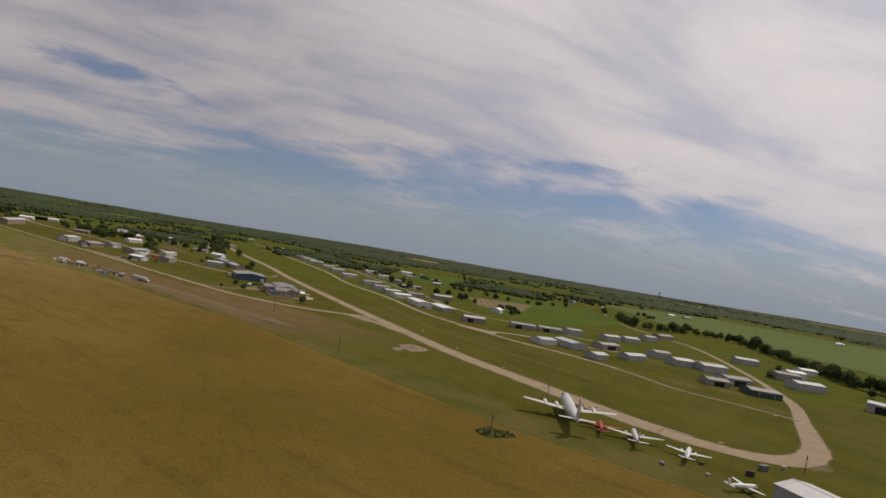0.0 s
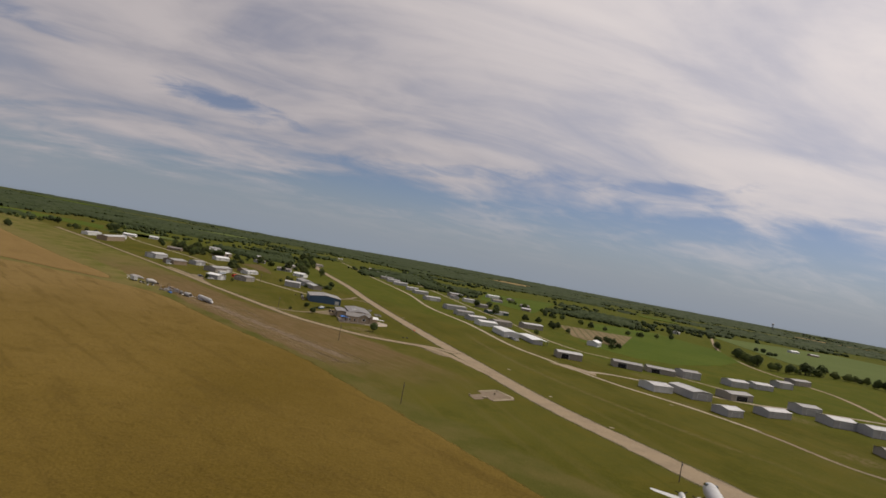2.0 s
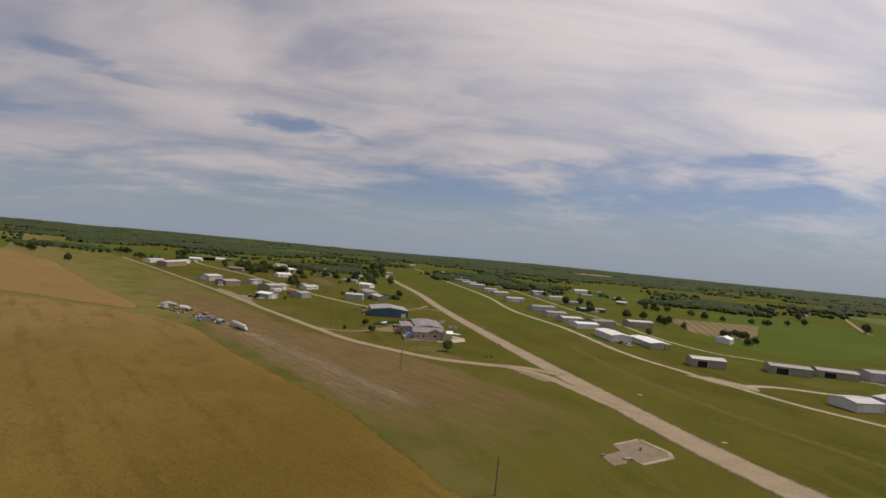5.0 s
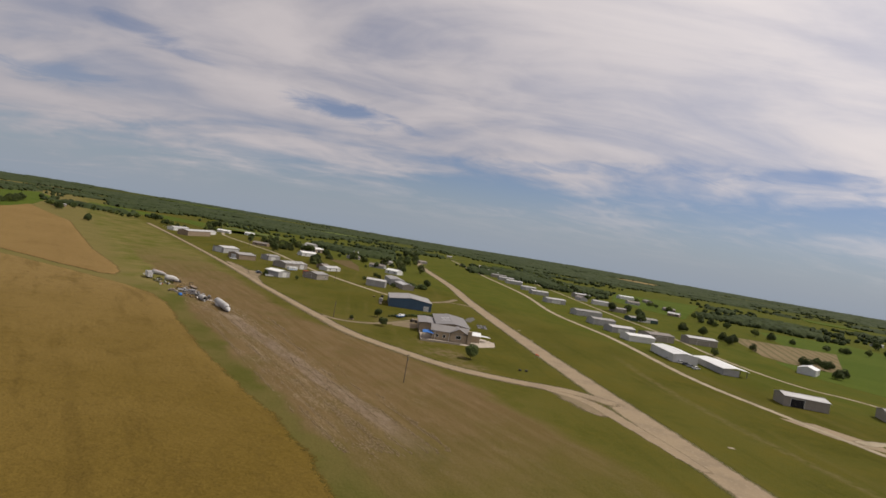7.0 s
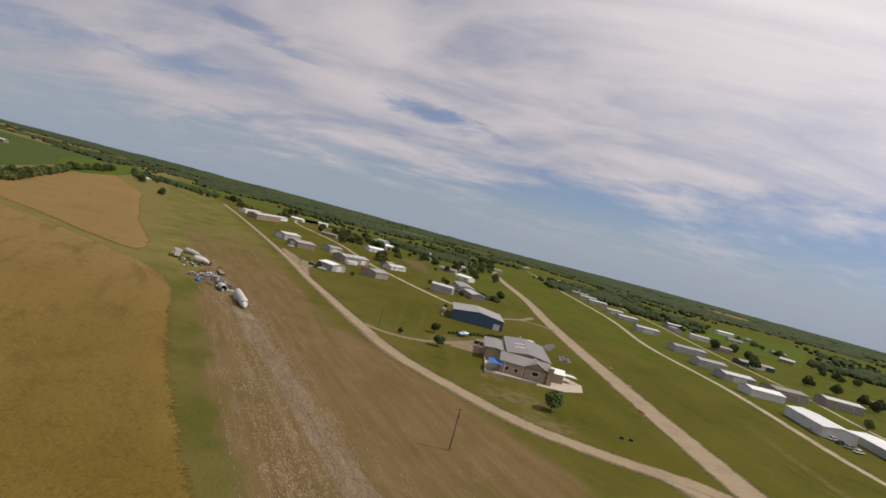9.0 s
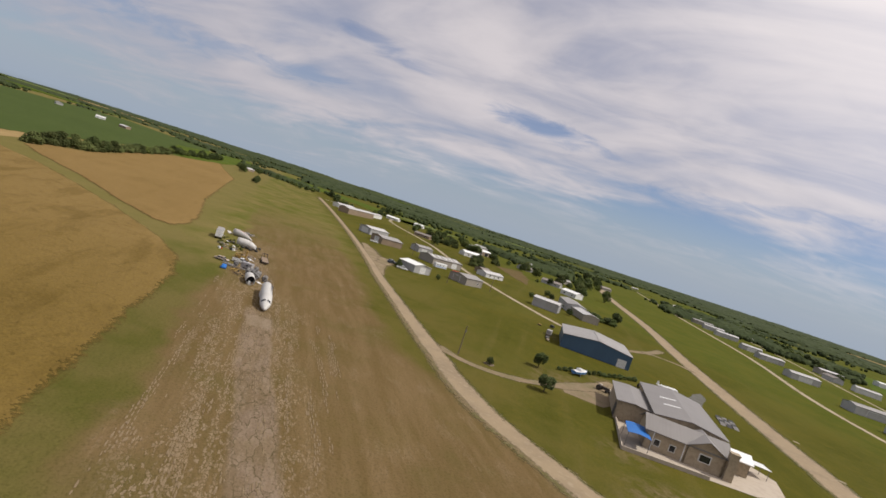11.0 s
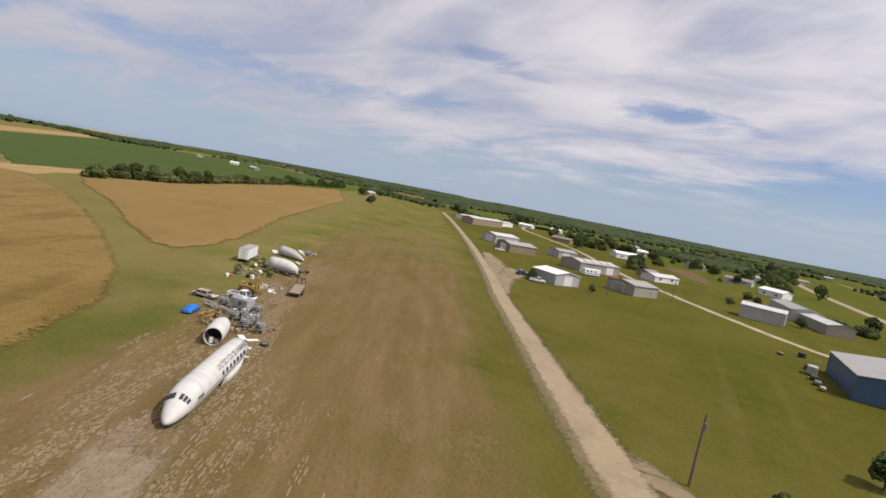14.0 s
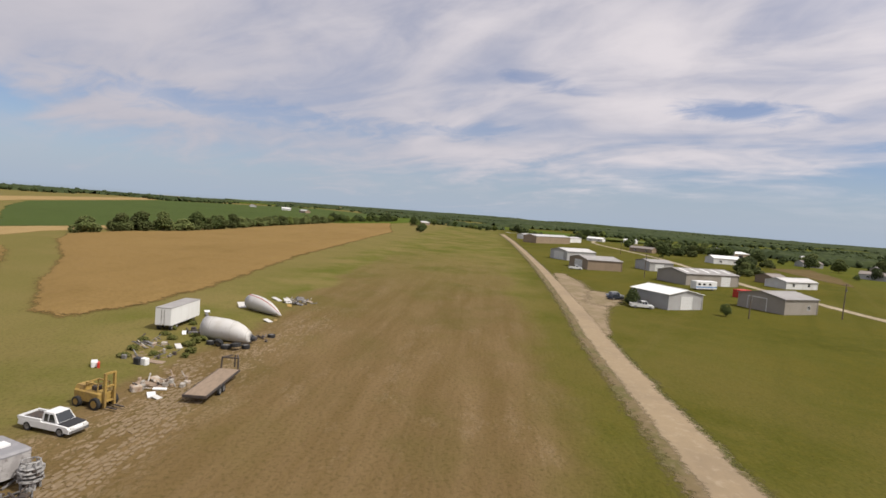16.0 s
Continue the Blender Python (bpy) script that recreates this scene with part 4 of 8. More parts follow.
# the row beyond the runway
for k, (x, y, l, d, a, h, w, r) in enumerate((
        (-373, 662, 20, 10, 56, 4, S_GREY, R_PALE), (-310, 606, 24, 11, 56, 4.2, S_GREY, R_GREY), (-277, 565, 18, 11, 53, 4.2, S_GREY, R_GREY),
        (-253, 543.5, 18, 11, 55, 3.7, S_GREY, R_PALE), (-230, 518.5, 18, 11, 54, 3.6, S_WHITE, R_WHITE), (-229, 548, 20, 12, 60, 4.5, S_TAUPE, R_BROWN),
        (-195, 482, 30, 13, 132, 4.1, S_WHITE, R_WHITE), (-213, 589, 22, 10, 50, 4.5, S_TAUPE, R_PALE),
        (-431, 728, 20, 10, 56, 3.8, S_GREY, R_PALE), (-467, 762, 17, 10, 46, 4, S_GREY, R_PALE), (-528, 821, 22, 10, 46, 4.3, S_GREY, R_PALE),
        (-431, 832, 22, 10, 60, 4.6, S_TAUPE, R_PALE), (-378, 777, 18, 9, 42, 4, S_WHITE, R_PALE), (-455, 1030, 26, 10, 60, 4.5, S_WHITE, R_WHITE),
        (-335, 728, 15, 9, 42, 3.8, S_TAUPE, R_GREY), (-288, 672, 30, 9, 60, 3.2, S_GREEN, R_GREY),
        (-570, 862, 22, 11, 46, 4.2, S_GREY, R_PALE), (-610, 900, 24, 11, 46, 4.2, S_TAUPE, R_GREY), (-660, 950, 24, 11, 46, 4.2, S_GREY, R_PALE), (-715, 1005, 26, 12, 46, 4.2, S_GREY, R_GREY))):
    shed("hangar", ("white" if w is S_WHITE else "grey" if w is S_GREY else "taupe") + " metal hangar with a " + ("white" if r is R_WHITE else "pale" if r is R_PALE else "dark grey") + " roof beside the taxi lane",
         x, y, l, d, a, h, w, r, "x", 0.9, doors=(("f", 0, l * 0.45, h * 0.8, w if k % 3 else DOORWHITE),), group=ROWS_G)
# hangars at the runway's end
END_G = "hangars at the runway's end"
for k, (x, y, l, d, a, h, w, r) in enumerate((
        (-127.5, 434, 17, 9, 34, 4.0, S_TAUPE, R_PALE), (-93.5, 461, 19.6, 10, 24, 3.8, S_TAUPE, R_GREY), (-74, 478, 19, 10, 24, 3.4, S_TAUPE, R_GREY), (-57, 492, 13.5, 11, 40, 4.6, S_GREY, R_GREY),
        (-63.6, 393.2, 13.2, 12.5, 50, 3.5, S_WHITE, R_PALE), (-46.6, 404, 13, 20, 46, 4.2, S_GREY, R_PALE), (-25.8, 372, 10.8, 9.8, 54, 3.4, S_GREY, R_PALE),
        (-5.4, 406.6, 17.5, 9.2, 52, 3.5, S_GREY, R_PALE), (-25, 439, 18.5, 11, 52, 3.8, S_TAUPE, R_GREY), (-27, 510, 15.4, 10, 46, 4.0, S_GREY, R_PALE), (-12, 533, 15, 12, 42, 3.6, S_GREY, R_PALE),
        (4, 580, 14, 9, 48, 4.4, S_GREY, R_GREY), (18, 640, 22, 10, 55, 4, S_TAUPE, R_GREY), (12, 452, 13, 11, 38, 4.6, S_GREY, R_GREY),
        (26, 432, 14.5, 13, 34, 4.2, S_GREY, R_PALE), (45, 432, 19, 11.5, 36, 4.4, S_GREY, R_PALE), (42, 370, 13, 11, 22, 3.2, S_TAUPE, R_BROWN), (54, 389, 17, 13, 30, 4.2, S_GREY, R_BROWN),
        (65, 364, 17, 13, 20, 3.3, S_GREEN, R_BROWN), (81, 538, 18, 10, 20, 4.4, S_GREY, R_PALE), (98, 474, 16.5, 13, 18, 5, S_TAUPE, R_BROWN), (103, 438, 20, 12, 28, 4.6, S_GREY, R_PALE),
        (128, 550, 14, 10, 26, 4.4, S_WHITE, R_WHITE), (133, 398, 14, 12, -20, 5, S_GREY, R_PALE), (110, 505, 14, 10, 24, 4.6, S_WHITE, R_WHITE))):
    # some doors carry the near-black that stands for a shaded inside
    shed("hangar", ("white" if w is S_WHITE else "grey" if w is S_GREY else "dark green" if w is S_GREEN else "taupe") + " metal hangar with a " + ("white" if r is R_WHITE else "pale" if r is R_PALE else "brown-grey" if r is R_BROWN else "dark grey") + " roof near the gravel loop",
         x, y, l, d, a, h, w, r, "x" if l >= d else "y", 0.9, doors=(("f", (-0.2 if k < 4 else 0) * l, l * (0.3 if k < 4 else 0.5), h * 0.8, DARK if k in (0, 1, 2, 8, 16, 17, 23) else w),), group=END_G)
shed("hangar", "pale-roofed hangar with grey walls beside parked aircraft", 46.0, 170, 13, 12.5, 41.6, 4.0, S_GREY, R_PALE, "y", 1.2, doors=(("f", 0, 8, 3.2),))

# ---- houses among the trees ----
HOUSES = "houses of the village"
rng = random.Random(11)
for x, y in ((-737, 635), (-771, 648), (-566, 599), (-859, 814), (-749, 741), (-728, 845), (-902, 632), (-512, 573), (-658, 640), (-1120, 1377), (-756, 1245), (-784, 1137), (-727, 996),
             (-357, 944), (-429, 1056), (-675, 1056), (-846, 743), (-629, 673), (-623, 543), (-810, 1123), (-573, 940), (-407, 786), (-400, 925), (-320, 855), (-143, 566), (-141, 1122),
             (46, 1331), (80, 1355), (379, 1407), (-893, 585), (-705, 534), (-823, 692), (-1034, 409), (-1190, 250), (-1290, 214), (-1360, 150)):
    pale = rng.random() < 0.28
    w, r = (S_WHITE, R_WHITE) if pale else (rng.choice((S_TAUPE, S_TAN, S_GREY)), rng.choice((R_PALE, R_GREY, R_BROWN)))
    l = rng.uniform(13, 20)
    shed("house", ("white house with a bright metal roof" if pale else "house with a weathered metal roof") + " among trees", x, y, l, rng.uniform(8, 11), rng.choice((40, 130, 85, 15)) + rng.uniform(-8, 8),
         rng.uniform(2.8, 3.6), w, r, "x", 1.5, windows=(("f", -l / 4, 1.5, 1.2, 1.0), ("f", l / 4, 1.5, 1.2, 1.0)), category="house", group=HOUSES)

# ---- trees ----
def clump(verts, faces, c, r, rng, flat=0.8):
    """A small uneven tuft of leaves."""
    o = len(verts)
    for d in ((1, 0, 0), (0, 1, 0), (-1, 0, 0), (0, -1, 0), (0, 0, 1), (0, 0, -1)):
        k = r * rng.uniform(0.55, 1.35)
        verts.append((c[0] + d[0] * k + rng.uniform(-0.3, 0.3) * r, c[1] + d[1] * k + rng.uniform(-0.3, 0.3) * r, c[2] + d[2] * k * flat + rng.uniform(-0.2, 0.2) * r))
    for i in range(4):
        faces.append((o + i, o + (i + 1) % 4, o + 4))
        faces.append((o + (i + 1) % 4, o + i, o + 5))


def leaf_mesh(name, lobes, count, size, rng, mat):
    verts, faces = [], []
    for _ in range(count):
        (cx, cy, cz), (rx, ry, rz) = rng.choice(lobes)
        while True:
            d = Vector((rng.gauss(0, 1), rng.gauss(0, 1), rng.gauss(0, 1))).normalized()
            if d.z > -0.9:
                break
        k = rng.uniform(0.62, 1.05) ** 0.6
        clump(verts, faces, (cx + d.x * rx * k, cy + d.y * ry * k, cz + d.z * rz * k), size * rng.uniform(0.6, 1.3), rng)
    me = bpy.data.meshes.new(name)
    me.from_pydata(verts, [], faces)
    me.materials.append(mat)
    return me


def make_tree(seed, h, w, label, trunk_share=0.3, count=260, group="", category="tree", low=0.0, leaves=LEAF):
    """A tree with a tapered trunk, limbs and a crown of several lobes; it stands at the origin."""
    rng = random.Random(seed)
    t = thing("tree", label, category, pose(0, 0, 0), group)
    bm = bmesh.new()
    th, r = h * trunk_share, 0.022 * h + 0.05
    tube(bm, (0, 0, -0.1), (0.05 * h * rng.uniform(-1, 1), 0.05 * h * rng.uniform(-1, 1), th * 1.6), r, r * 0.6, 7)
    lobes = []
    n = 6
    for i in range(n):
        a = 2 * math.pi * (i + rng.uniform(-0.3, 0.3)) / n
        d, z = w * rng.uniform(0.22, 0.34), h * rng.uniform(0.32 - low, 0.70 - low * 0.6)
        tip = (d * math.cos(a), d * math.sin(a), z)
        tube(bm, (0, 0, th * rng.uniform(0.8, 1.5)), tip, r * 0.45, r * 0.12, 5)
        s = rng.uniform(0.19, 0.27)
        lobes.append((tip, (w * s, w * s, h * rng.uniform(0.20, 0.29))))
    lobes.append(((0, 0, h * 0.78), (w * 0.28, w * 0.28, h * 0.22)))
    lobes.append(((0, 0, h * (0.45 - low * 0.5)), (w * 0.36, w * 0.36, h * 0.3)))
    part("trunk", bm, BARK, t)
    crown = new("crown", leaf_mesh("crown", lobes, int(count * 1.9), 0.056 * w, rng, leaves))
    crown.parent = t
    return t


OLIVE = material("olive_leaves", (0.082, 0.100, 0.032), 0.85, spots=((0.4, 0.4, 0.68, (0.115, 0.126, 0.046), 0.85),), rand=0.4, spec=0.1)
TREES = [make_tree(3, 9, 8.5, "broad leafy green tree", 0.16, 420), make_tree(5, 11, 9, "tall leafy green tree", 0.25, 320),
         make_tree(8, 7, 8, "low spreading green tree", 0.12, 360), make_tree(13, 6, 5.5, "small rounded green tree", 0.2, 300),
         make_tree(17, 6.2, 9.5, "wide olive bush tree leafy down to the ground", 0.08, 480, low=0.2, leaves=OLIVE), make_tree(19, 7.5, 8, "uneven olive bush tree leafy down to the ground", 0.08, 440, low=0.2, leaves=OLIVE),
         make_tree(23, 8.5, 8, "fresh green leafy tree", 0.18, 380, leaves=FRESH), make_tree(29, 7, 7.5, "low fresh green spreading tree", 0.12, 360, low=0.1, leaves=FRESH),
         make_tree(37, 4.2, 4.0, "small round-headed tree on a clear trunk", 0.26, 420, low=-0.14)]
for k, t in enumerate(TREES):
    t.matrix_world = pose((-1010, -980, 60, 75, -529, -548, -700, -664, -293.0)[k], (420, 520, 900, 842, 208.5, 214, 560, 640, 351.0)[k], 0)
rng = random.Random(21)


def plant(x, y, k=None, s=1.0, label="", group=""):
    k = rng.randrange(4) if k is None else k
    t = copy_thing(TREES[k], pose(x, y, 0, 0, 0, rng.uniform(0, 360)) @ Matrix.Diagonal((s * rng.uniform(0.9, 1.15), s * rng.uniform(0.9, 1.15), s * rng.uniform(0.9, 1.1), 1)))
    return tagged(t, label, "", group)


def plant_line(pts, gap, jitter, s, group, drop=0.0, ks=(0, 1, 2, 3, 6, 7)):
    line = smooth_line(pts, 1.0)
    run, last = 0.0, line[0]
    for p in line:
        run += (p - last).length
        last = p
        if run >= gap:
            run = rng.uniform(-0.3, 0.3) * gap
            if rng.random() >= drop:
                plant(p.x + rng.uniform(-jitter, jitter), p.y + rng.uniform(-jitter, jitter), rng.choice(ks), s * rng.uniform(0.75, 1.2), group=group)


HEDGE = "trees of the hedge behind the wheat"
tagged(TREES[4], "", "", HEDGE)
tagged(TREES[5], "", "", HEDGE)
for x, y, s in ((-556, 211, 0.85), (-562, 217, 1.0), (-571, 223, 1.05), (-580, 229, 0.85), (-566, 214, 0.8), (-575, 220, 0.7), (-559, 208, 0.6)):
    plant(x, y, 4 if s < 0.9 else 5, s * 1.1, group=HEDGE)
plant_line([(-584, 230), (-614, 238), (-678, 251), (-729, 266), (-835, 290)], 4.4, 2.4, 0.82, HEDGE, 0.06, (4, 5, 4, 5, 2, 0, 7))
plant_line([(-835, 290), (-920, 318), (-1000, 350), (-1125, 385)], 8, 4, 0.9, HEDGE, 0.08)
ROW = "trees of the hedge along the pale field"
plant_line([(-38, 862), (-15, 760), (2, 740), (22, 765), (61, 825), (100, 815), (124, 755), (131, 690), (140, 630), (148, 575), (155, 522), (170, 505), (190, 420)], 6.2, 3, 1.2, ROW, 0.05)
VILLAGE = "trees round the village"
for x, y, k, s in ((-219, 331, 0, 0.62), (-414, 517, 0, 0.8), (-638, 510, 1, 0.9), (-555, 506, 0, 1), (-540, 643, 1, 1), (-337, 717, 0, 1.1), (-289, 673, 0, 1), (-329, 739, 0, 1), (-282, 655, 0, 1), (-251, 671, 2, 1), (-232, 664, 0, 0.9),
                   (-216, 662, 2, 1), (-206, 653, 0, 0.9), (-187, 630, 3, 1), (-149, 609, 2, 0.9), (-140, 609, 0, 0.8), (-129, 574, 2, 0.9), (-128, 597, 2, 0.8), (-153, 616, 2, 0.8), (-146, 622, 0, 0.7), (-139, 627, 2, 0.8), (-62, 897, 1, 1),
                   (-541, 493, 0, 0.95), (-552, 500, 2, 0.9), (-639, 581, 0, 1.1), (-803, 645, 1, 1), (-751, 578, 0, 1), (-564, 595, 3, 1), (-440, 470, 3, 0.6), (-452, 497, 3, 0.7), (-404, 468, 3, 0.7),
                   (-541, 615, 2, 1), (-609, 673, 0, 1.1), (-646, 690, 1, 1), (-670, 650, 0, 0.9), (-746, 543, 0, 0.9), (-683, 552, 2, 0.9), (-686, 583, 0, 1), (-722, 583, 2, 1), (-762, 572, 1, 0.9), (-799, 575, 0, 1),
                   (-731, 799, 0, 1), (-760, 803, 1, 1), (-777, 369, 2, 1.0), (-790, 373, 0, 0.8), (-341, 769, 0, 0.9), (-308, 716, 0, 0.9), (-466, 506, 3, 0.8), (-444, 501, 2, 0.55), (-204, 633, 0, 0.8), (-189, 540, 3, 0.9),
                   (-120, 897, 0, 1), (-136, 1010, 1, 1), (103, 520, 3, 1), (88, 470, 3, 0.8), (150, 470, 0, 0.8), (135, 360, 3, 0.7), (118, 340, 3, 0.6)):
    plant(x, y, k, s, group=VILLAGE)
plant_line([(-620, 700), (-760, 850), (-900, 1000), (-1000, 1120)], 17, 14, 1.1, VILLAGE, 0.1)
plant_line([(-560, 640), (-640, 610), (-720, 600), (-830, 640), (-900, 700)], 17, 16, 1.0, VILLAGE, 0.15)
plant_line([(-400, 830), (-500, 930), (-620, 1060), (-760, 1230)], 16, 14, 1.05, VILLAGE, 0.1)
plant_line([(-420, 1000), (-330, 900), (-270, 830), (-200, 800), (-130, 850)], 16, 10, 0.95, VILLAGE, 0.2)
plant_line([(-880, 560), (-980, 610), (-1100, 690)], 15, 12, 1.0, VILLAGE, 0.15)
plant_line([(-800, 480), (-900, 500), (-1000, 470), (-1090, 430)], 17, 12, 0.8, VILLAGE, 0.2)
plant_line([(-930, 380), (-990, 395), (-1060, 400)], 10, 6, 0.9, VILLAGE, 0.1)

# bushes and trees between the village houses
for x, y, k, s in ((-555, 503, 4, 0.9), (-533, 487, 5, 0.85), (-541, 499, 4, 0.8), (-612, 566, 4, 0.9), (-722, 553, 5, 1.1), (-708, 551, 4, 1.0), (-696, 549, 5, 1.2), (-689, 554, 4, 1.0), (-683, 561, 5, 1.1), (-745, 615, 5, 1.3), (-760, 600, 4, 1.2), (-775, 590, 5, 1.2),
                   (-655, 640, 5, 1.3), (-668, 650, 4, 1.2), (-610, 650, 5, 1.3), (-590, 660, 4, 1.3), (-570, 640, 5, 1.2), (-552, 569, 3, 0.6)):
    plant(x, y, k, s, group=VILLAGE)

# woods further out, one uneven mass of crowns
FIELDS = (((-530, 178), (-640, 214), (-1050, 330), (-1500, 420), (-1900, 250), (-1300, 10), (-820, 50)), ((-100, 1330), (90, 890), (240, 680), (330, 560), (900, 700), (900, 1500), (300, 1900)),
          ((-300, 830), (-440, 1360), (-540, 1180), (-420, 900)), ((-1000, 600), (-1250, 500), (-1400, 560), (-1150, 690)), ((-720, 60), (-1320, 0), (-1500, -120), (-700, -120)),
          ((-845, 290), (-1000, 300), (-1200, 330), (-1360, 390), (-1600, 520), (-1350, 480), (-1053, 388), (-880, 330)),
          ((-860, 330), (-1130, 400), (-1130, 440), (-860, 500)))


def within(x, y, pts):
    hit = False
    for (ax, ay), (bx, by) in zip(pts, pts[1:] + pts[:1]):
        if (ay > y) != (by > y) and x < (bx - ax) * (y - ay) / (by - ay) + ax:
            hit = not hit
    return hit


OLIVEMEADOW = field_material("olive_meadow", (0.074, 0.086, 0.022), (0.098, 0.104, 0.030), (0.062, 0.070, 0.018), 0.012)
LOTS = []
rng = random.Random(9)
for k in range(54):
    a, d = rng.uniform(-0.75, 2.6), (rng.uniform(850, 1700) if k < 22 else rng.uniform(1700, 3600))
    x, y = -150 - d * math.sin(a), 300 + d * math.cos(a)
    w, l, t = rng.uniform(0.022, 0.05) * d, rng.uniform(0.05, 0.10) * d, rng.choice((0.25, 1.82)) + rng.uniform(-0.1, 0.1)
    c, s_ = math.cos(t), math.sin(t)
    pts = [(x + c * p * l - s_ * q * w, y + s_ * p * l + c * q * w) for p, q in ((-1, -1), (1, -0.9), (0.95, 1), (-1, 0.9))]
    if any(within(x, y, f) for f in FIELDS) or any(within(*p, f) for p in pts for f in FIELDS) or (abs((x + 300) * 0.70 + (y - 450) * 0.714) < 110 and d < 1250):
        continue
    LOTS.append(pts)
    z = max(far_height(*p) for p in pts) + (0.12 if d < 1300 else 0.6)
    bm = bmesh.new()
    solid(bm, [(*p, z - 30) for p in pts], [(*p, z) for p in pts])
    single("far_field", bm, rng.choice((LUSH, OLIVEMEADOW, OLIVEMEADOW, PALE, STUBBLE if d > 1500 else LUSH)), "pale far field among woods", "field", kind="structure")


def belt_at(x, y, d, a):
    """Above 0 where the woods stand."""
    b = noise.noise(Vector((x * 0.0016, y * 0.0016, 8))) + 0.75 * noise.noise(Vector((x * 0.006, y * 0.006, 3)))
    return b - 0.40 + min(max(d - 750, 0), 1500) / 1500 * (1.0 if a < 0.8 else 0.72)


def build_woods():
    rng = random.Random(4)
    cleared = [(f, min(p[0] for p in f), max(p[0] for p in f), min(p[1] for p in f), max(p[1] for p in f)) for f in list(FIELDS) + LOTS]

    def open_land(x, y, d):
        if abs((x + 300) * 0.70 + (y - 450) * 0.714) < 60 and d < 1150:
            return True
        return any(x0 < x < x1 and y0 < y < y1 and within(x, y, f) for f, x0, x1, y0, y1 in cleared)

    # the closed canopy, an uneven sheet over the ground that drops at its borders
    verts, faces = [], []
    rows, d = [], 690.0
    while d < 4250:
        rows.append(d)
        d *= 1.0062
    cols = 590
    index = {}
    for i, d in enumerate(rows):
        for j in range(cols):
            a = -0.9 + 3.65 * (j + 0.5 * (i % 2)) / cols
            x, y = -150 - d * math.sin(a), 300 + d * math.cos(a)
            if belt_at(x, y, d, a) > 0 and not open_land(x, y, d):
                index[i, j] = (x, y, d)
    place = {}

    def corner(i, j):
        if (i, j) not in place:
            x, y, d = index[i, j]
            inner = all((i + p, j + q) in index for p, q in ((1, 0), (-1, 0), (0, 1), (0, -1)))
            top = (7.2 if d < 1400 else 6.0) * rng.uniform(0.3, 1.05) * (1 + 0.25 * noise.noise(Vector((x * 0.01, y * 0.01, 1)))) if inner else -0.5
            place[i, j] = len(verts)
            s_ = d * 0.0022
            verts.append((x + rng.uniform(-s_, s_), y + rng.uniform(-s_, s_), far_height(x, y) + top))
        return place[i, j]

    for i, j in index:
        if (i + 1, j) in index and (i, j + 1) in index and (i + 1, j + 1) in index:
            faces.append((corner(i, j), corner(i, j + 1), corner(i + 1, j + 1), corner(i + 1, j)))
    # single crowns over it and along its borders
    phi = (1 + 5 ** 0.5) / 2
    ico = [Vector(p).normalized() for p in ((-1, phi, 0), (1, phi, 0), (-1, -phi, 0), (1, -phi, 0), (0, -1, phi), (0, 1, phi), (0, -1, -phi), (0, 1, -phi), (phi, 0, -1), (phi, 0, 1), (-phi, 0, -1), (-phi, 0, 1))]
    tri = ((0, 11, 5), (0, 5, 1), (0, 1, 7), (0, 7, 10), (0, 10, 11), (1, 5, 9), (5, 11, 4), (11, 10, 2), (10, 7, 6), (7, 1, 8), (3, 9, 4), (3, 4, 2), (3, 2, 6), (3, 6, 8), (3, 8, 9), (4, 9, 5), (2, 4, 11), (6, 2, 10), (8, 6, 7), (9, 8, 1))
    made = 0
    while made < 15000:
        d = 660 + 2600 * rng.random() ** 1.3
        a = rng.uniform(-0.9, 2.75)
        x, y = -150 - d * math.sin(a), 300 + d * math.cos(a)
        made += 1
        if belt_at(x, y, d, a) < rng.uniform(-0.22, 0.05) or open_land(x, y, d):
            continue
        for _ in range(2):
            r = (1.8 + d * 0.0022) * rng.uniform(0.5, 1.3)
            h = min(r * 0.9, rng.uniform(2.6, 4.6) if d < 1500 else rng.uniform(2.0, 3.4))
            px, py = x + rng.gauss(0, 1) * r * 1.5, y + rng.gauss(0, 1) * r * 1.5
            z = far_height(px, py) + h * rng.uniform(0.6, 1.0)
            o = len(verts)
            for p in ico:
                k = rng.uniform(0.72, 1.25)
                verts.append((px + p.x * r * k, py + p.y * r * k, z + p.z * h * k))
            faces.extend([(o + i, o + j, o + k) for i, j, k in tri])
    me = bpy.data.meshes.new("distant_woods")
    me.from_pydata(verts, [], faces)
    me.materials.append(WOODS)
    me.polygons.foreach_set("use_smooth", [True] * len(me.polygons))
    tagged(new("distant_woods", me), "dark green woods and hedges on the plain", "woods", "", "stuff")


build_woods()
# ---- paints for machines ----
SKIN = material("chalky_white_aircraft_skin", (0.57, 0.555, 0.53), 0.6, spots=((0.8, 0.42, 0.66, (0.47, 0.45, 0.41), 0.6), (2.4, 0.52, 0.74, (0.42, 0.395, 0.36), 0.5), (0.35, 0.5, 0.7, (0.55, 0.52, 0.47), 0.6)), bump=((1.2, 0.2, 0.08),))
SEAM = material("grimy_skin_seam", (0.40, 0.38, 0.35), 0.7)
BARE = material("bare_aluminium_skin", (0.62, 0.61, 0.59), 0.42, 0.25, spots=((0.7, 0.45, 0.7, (0.44, 0.43, 0.41), 0.5),))
GLOSSWHITE = material("white_aircraft_paint", (0.78, 0.78, 0.77), 0.35, spots=((1, 0.5, 0.8, (0.6, 0.59, 0.57), 0.4),))
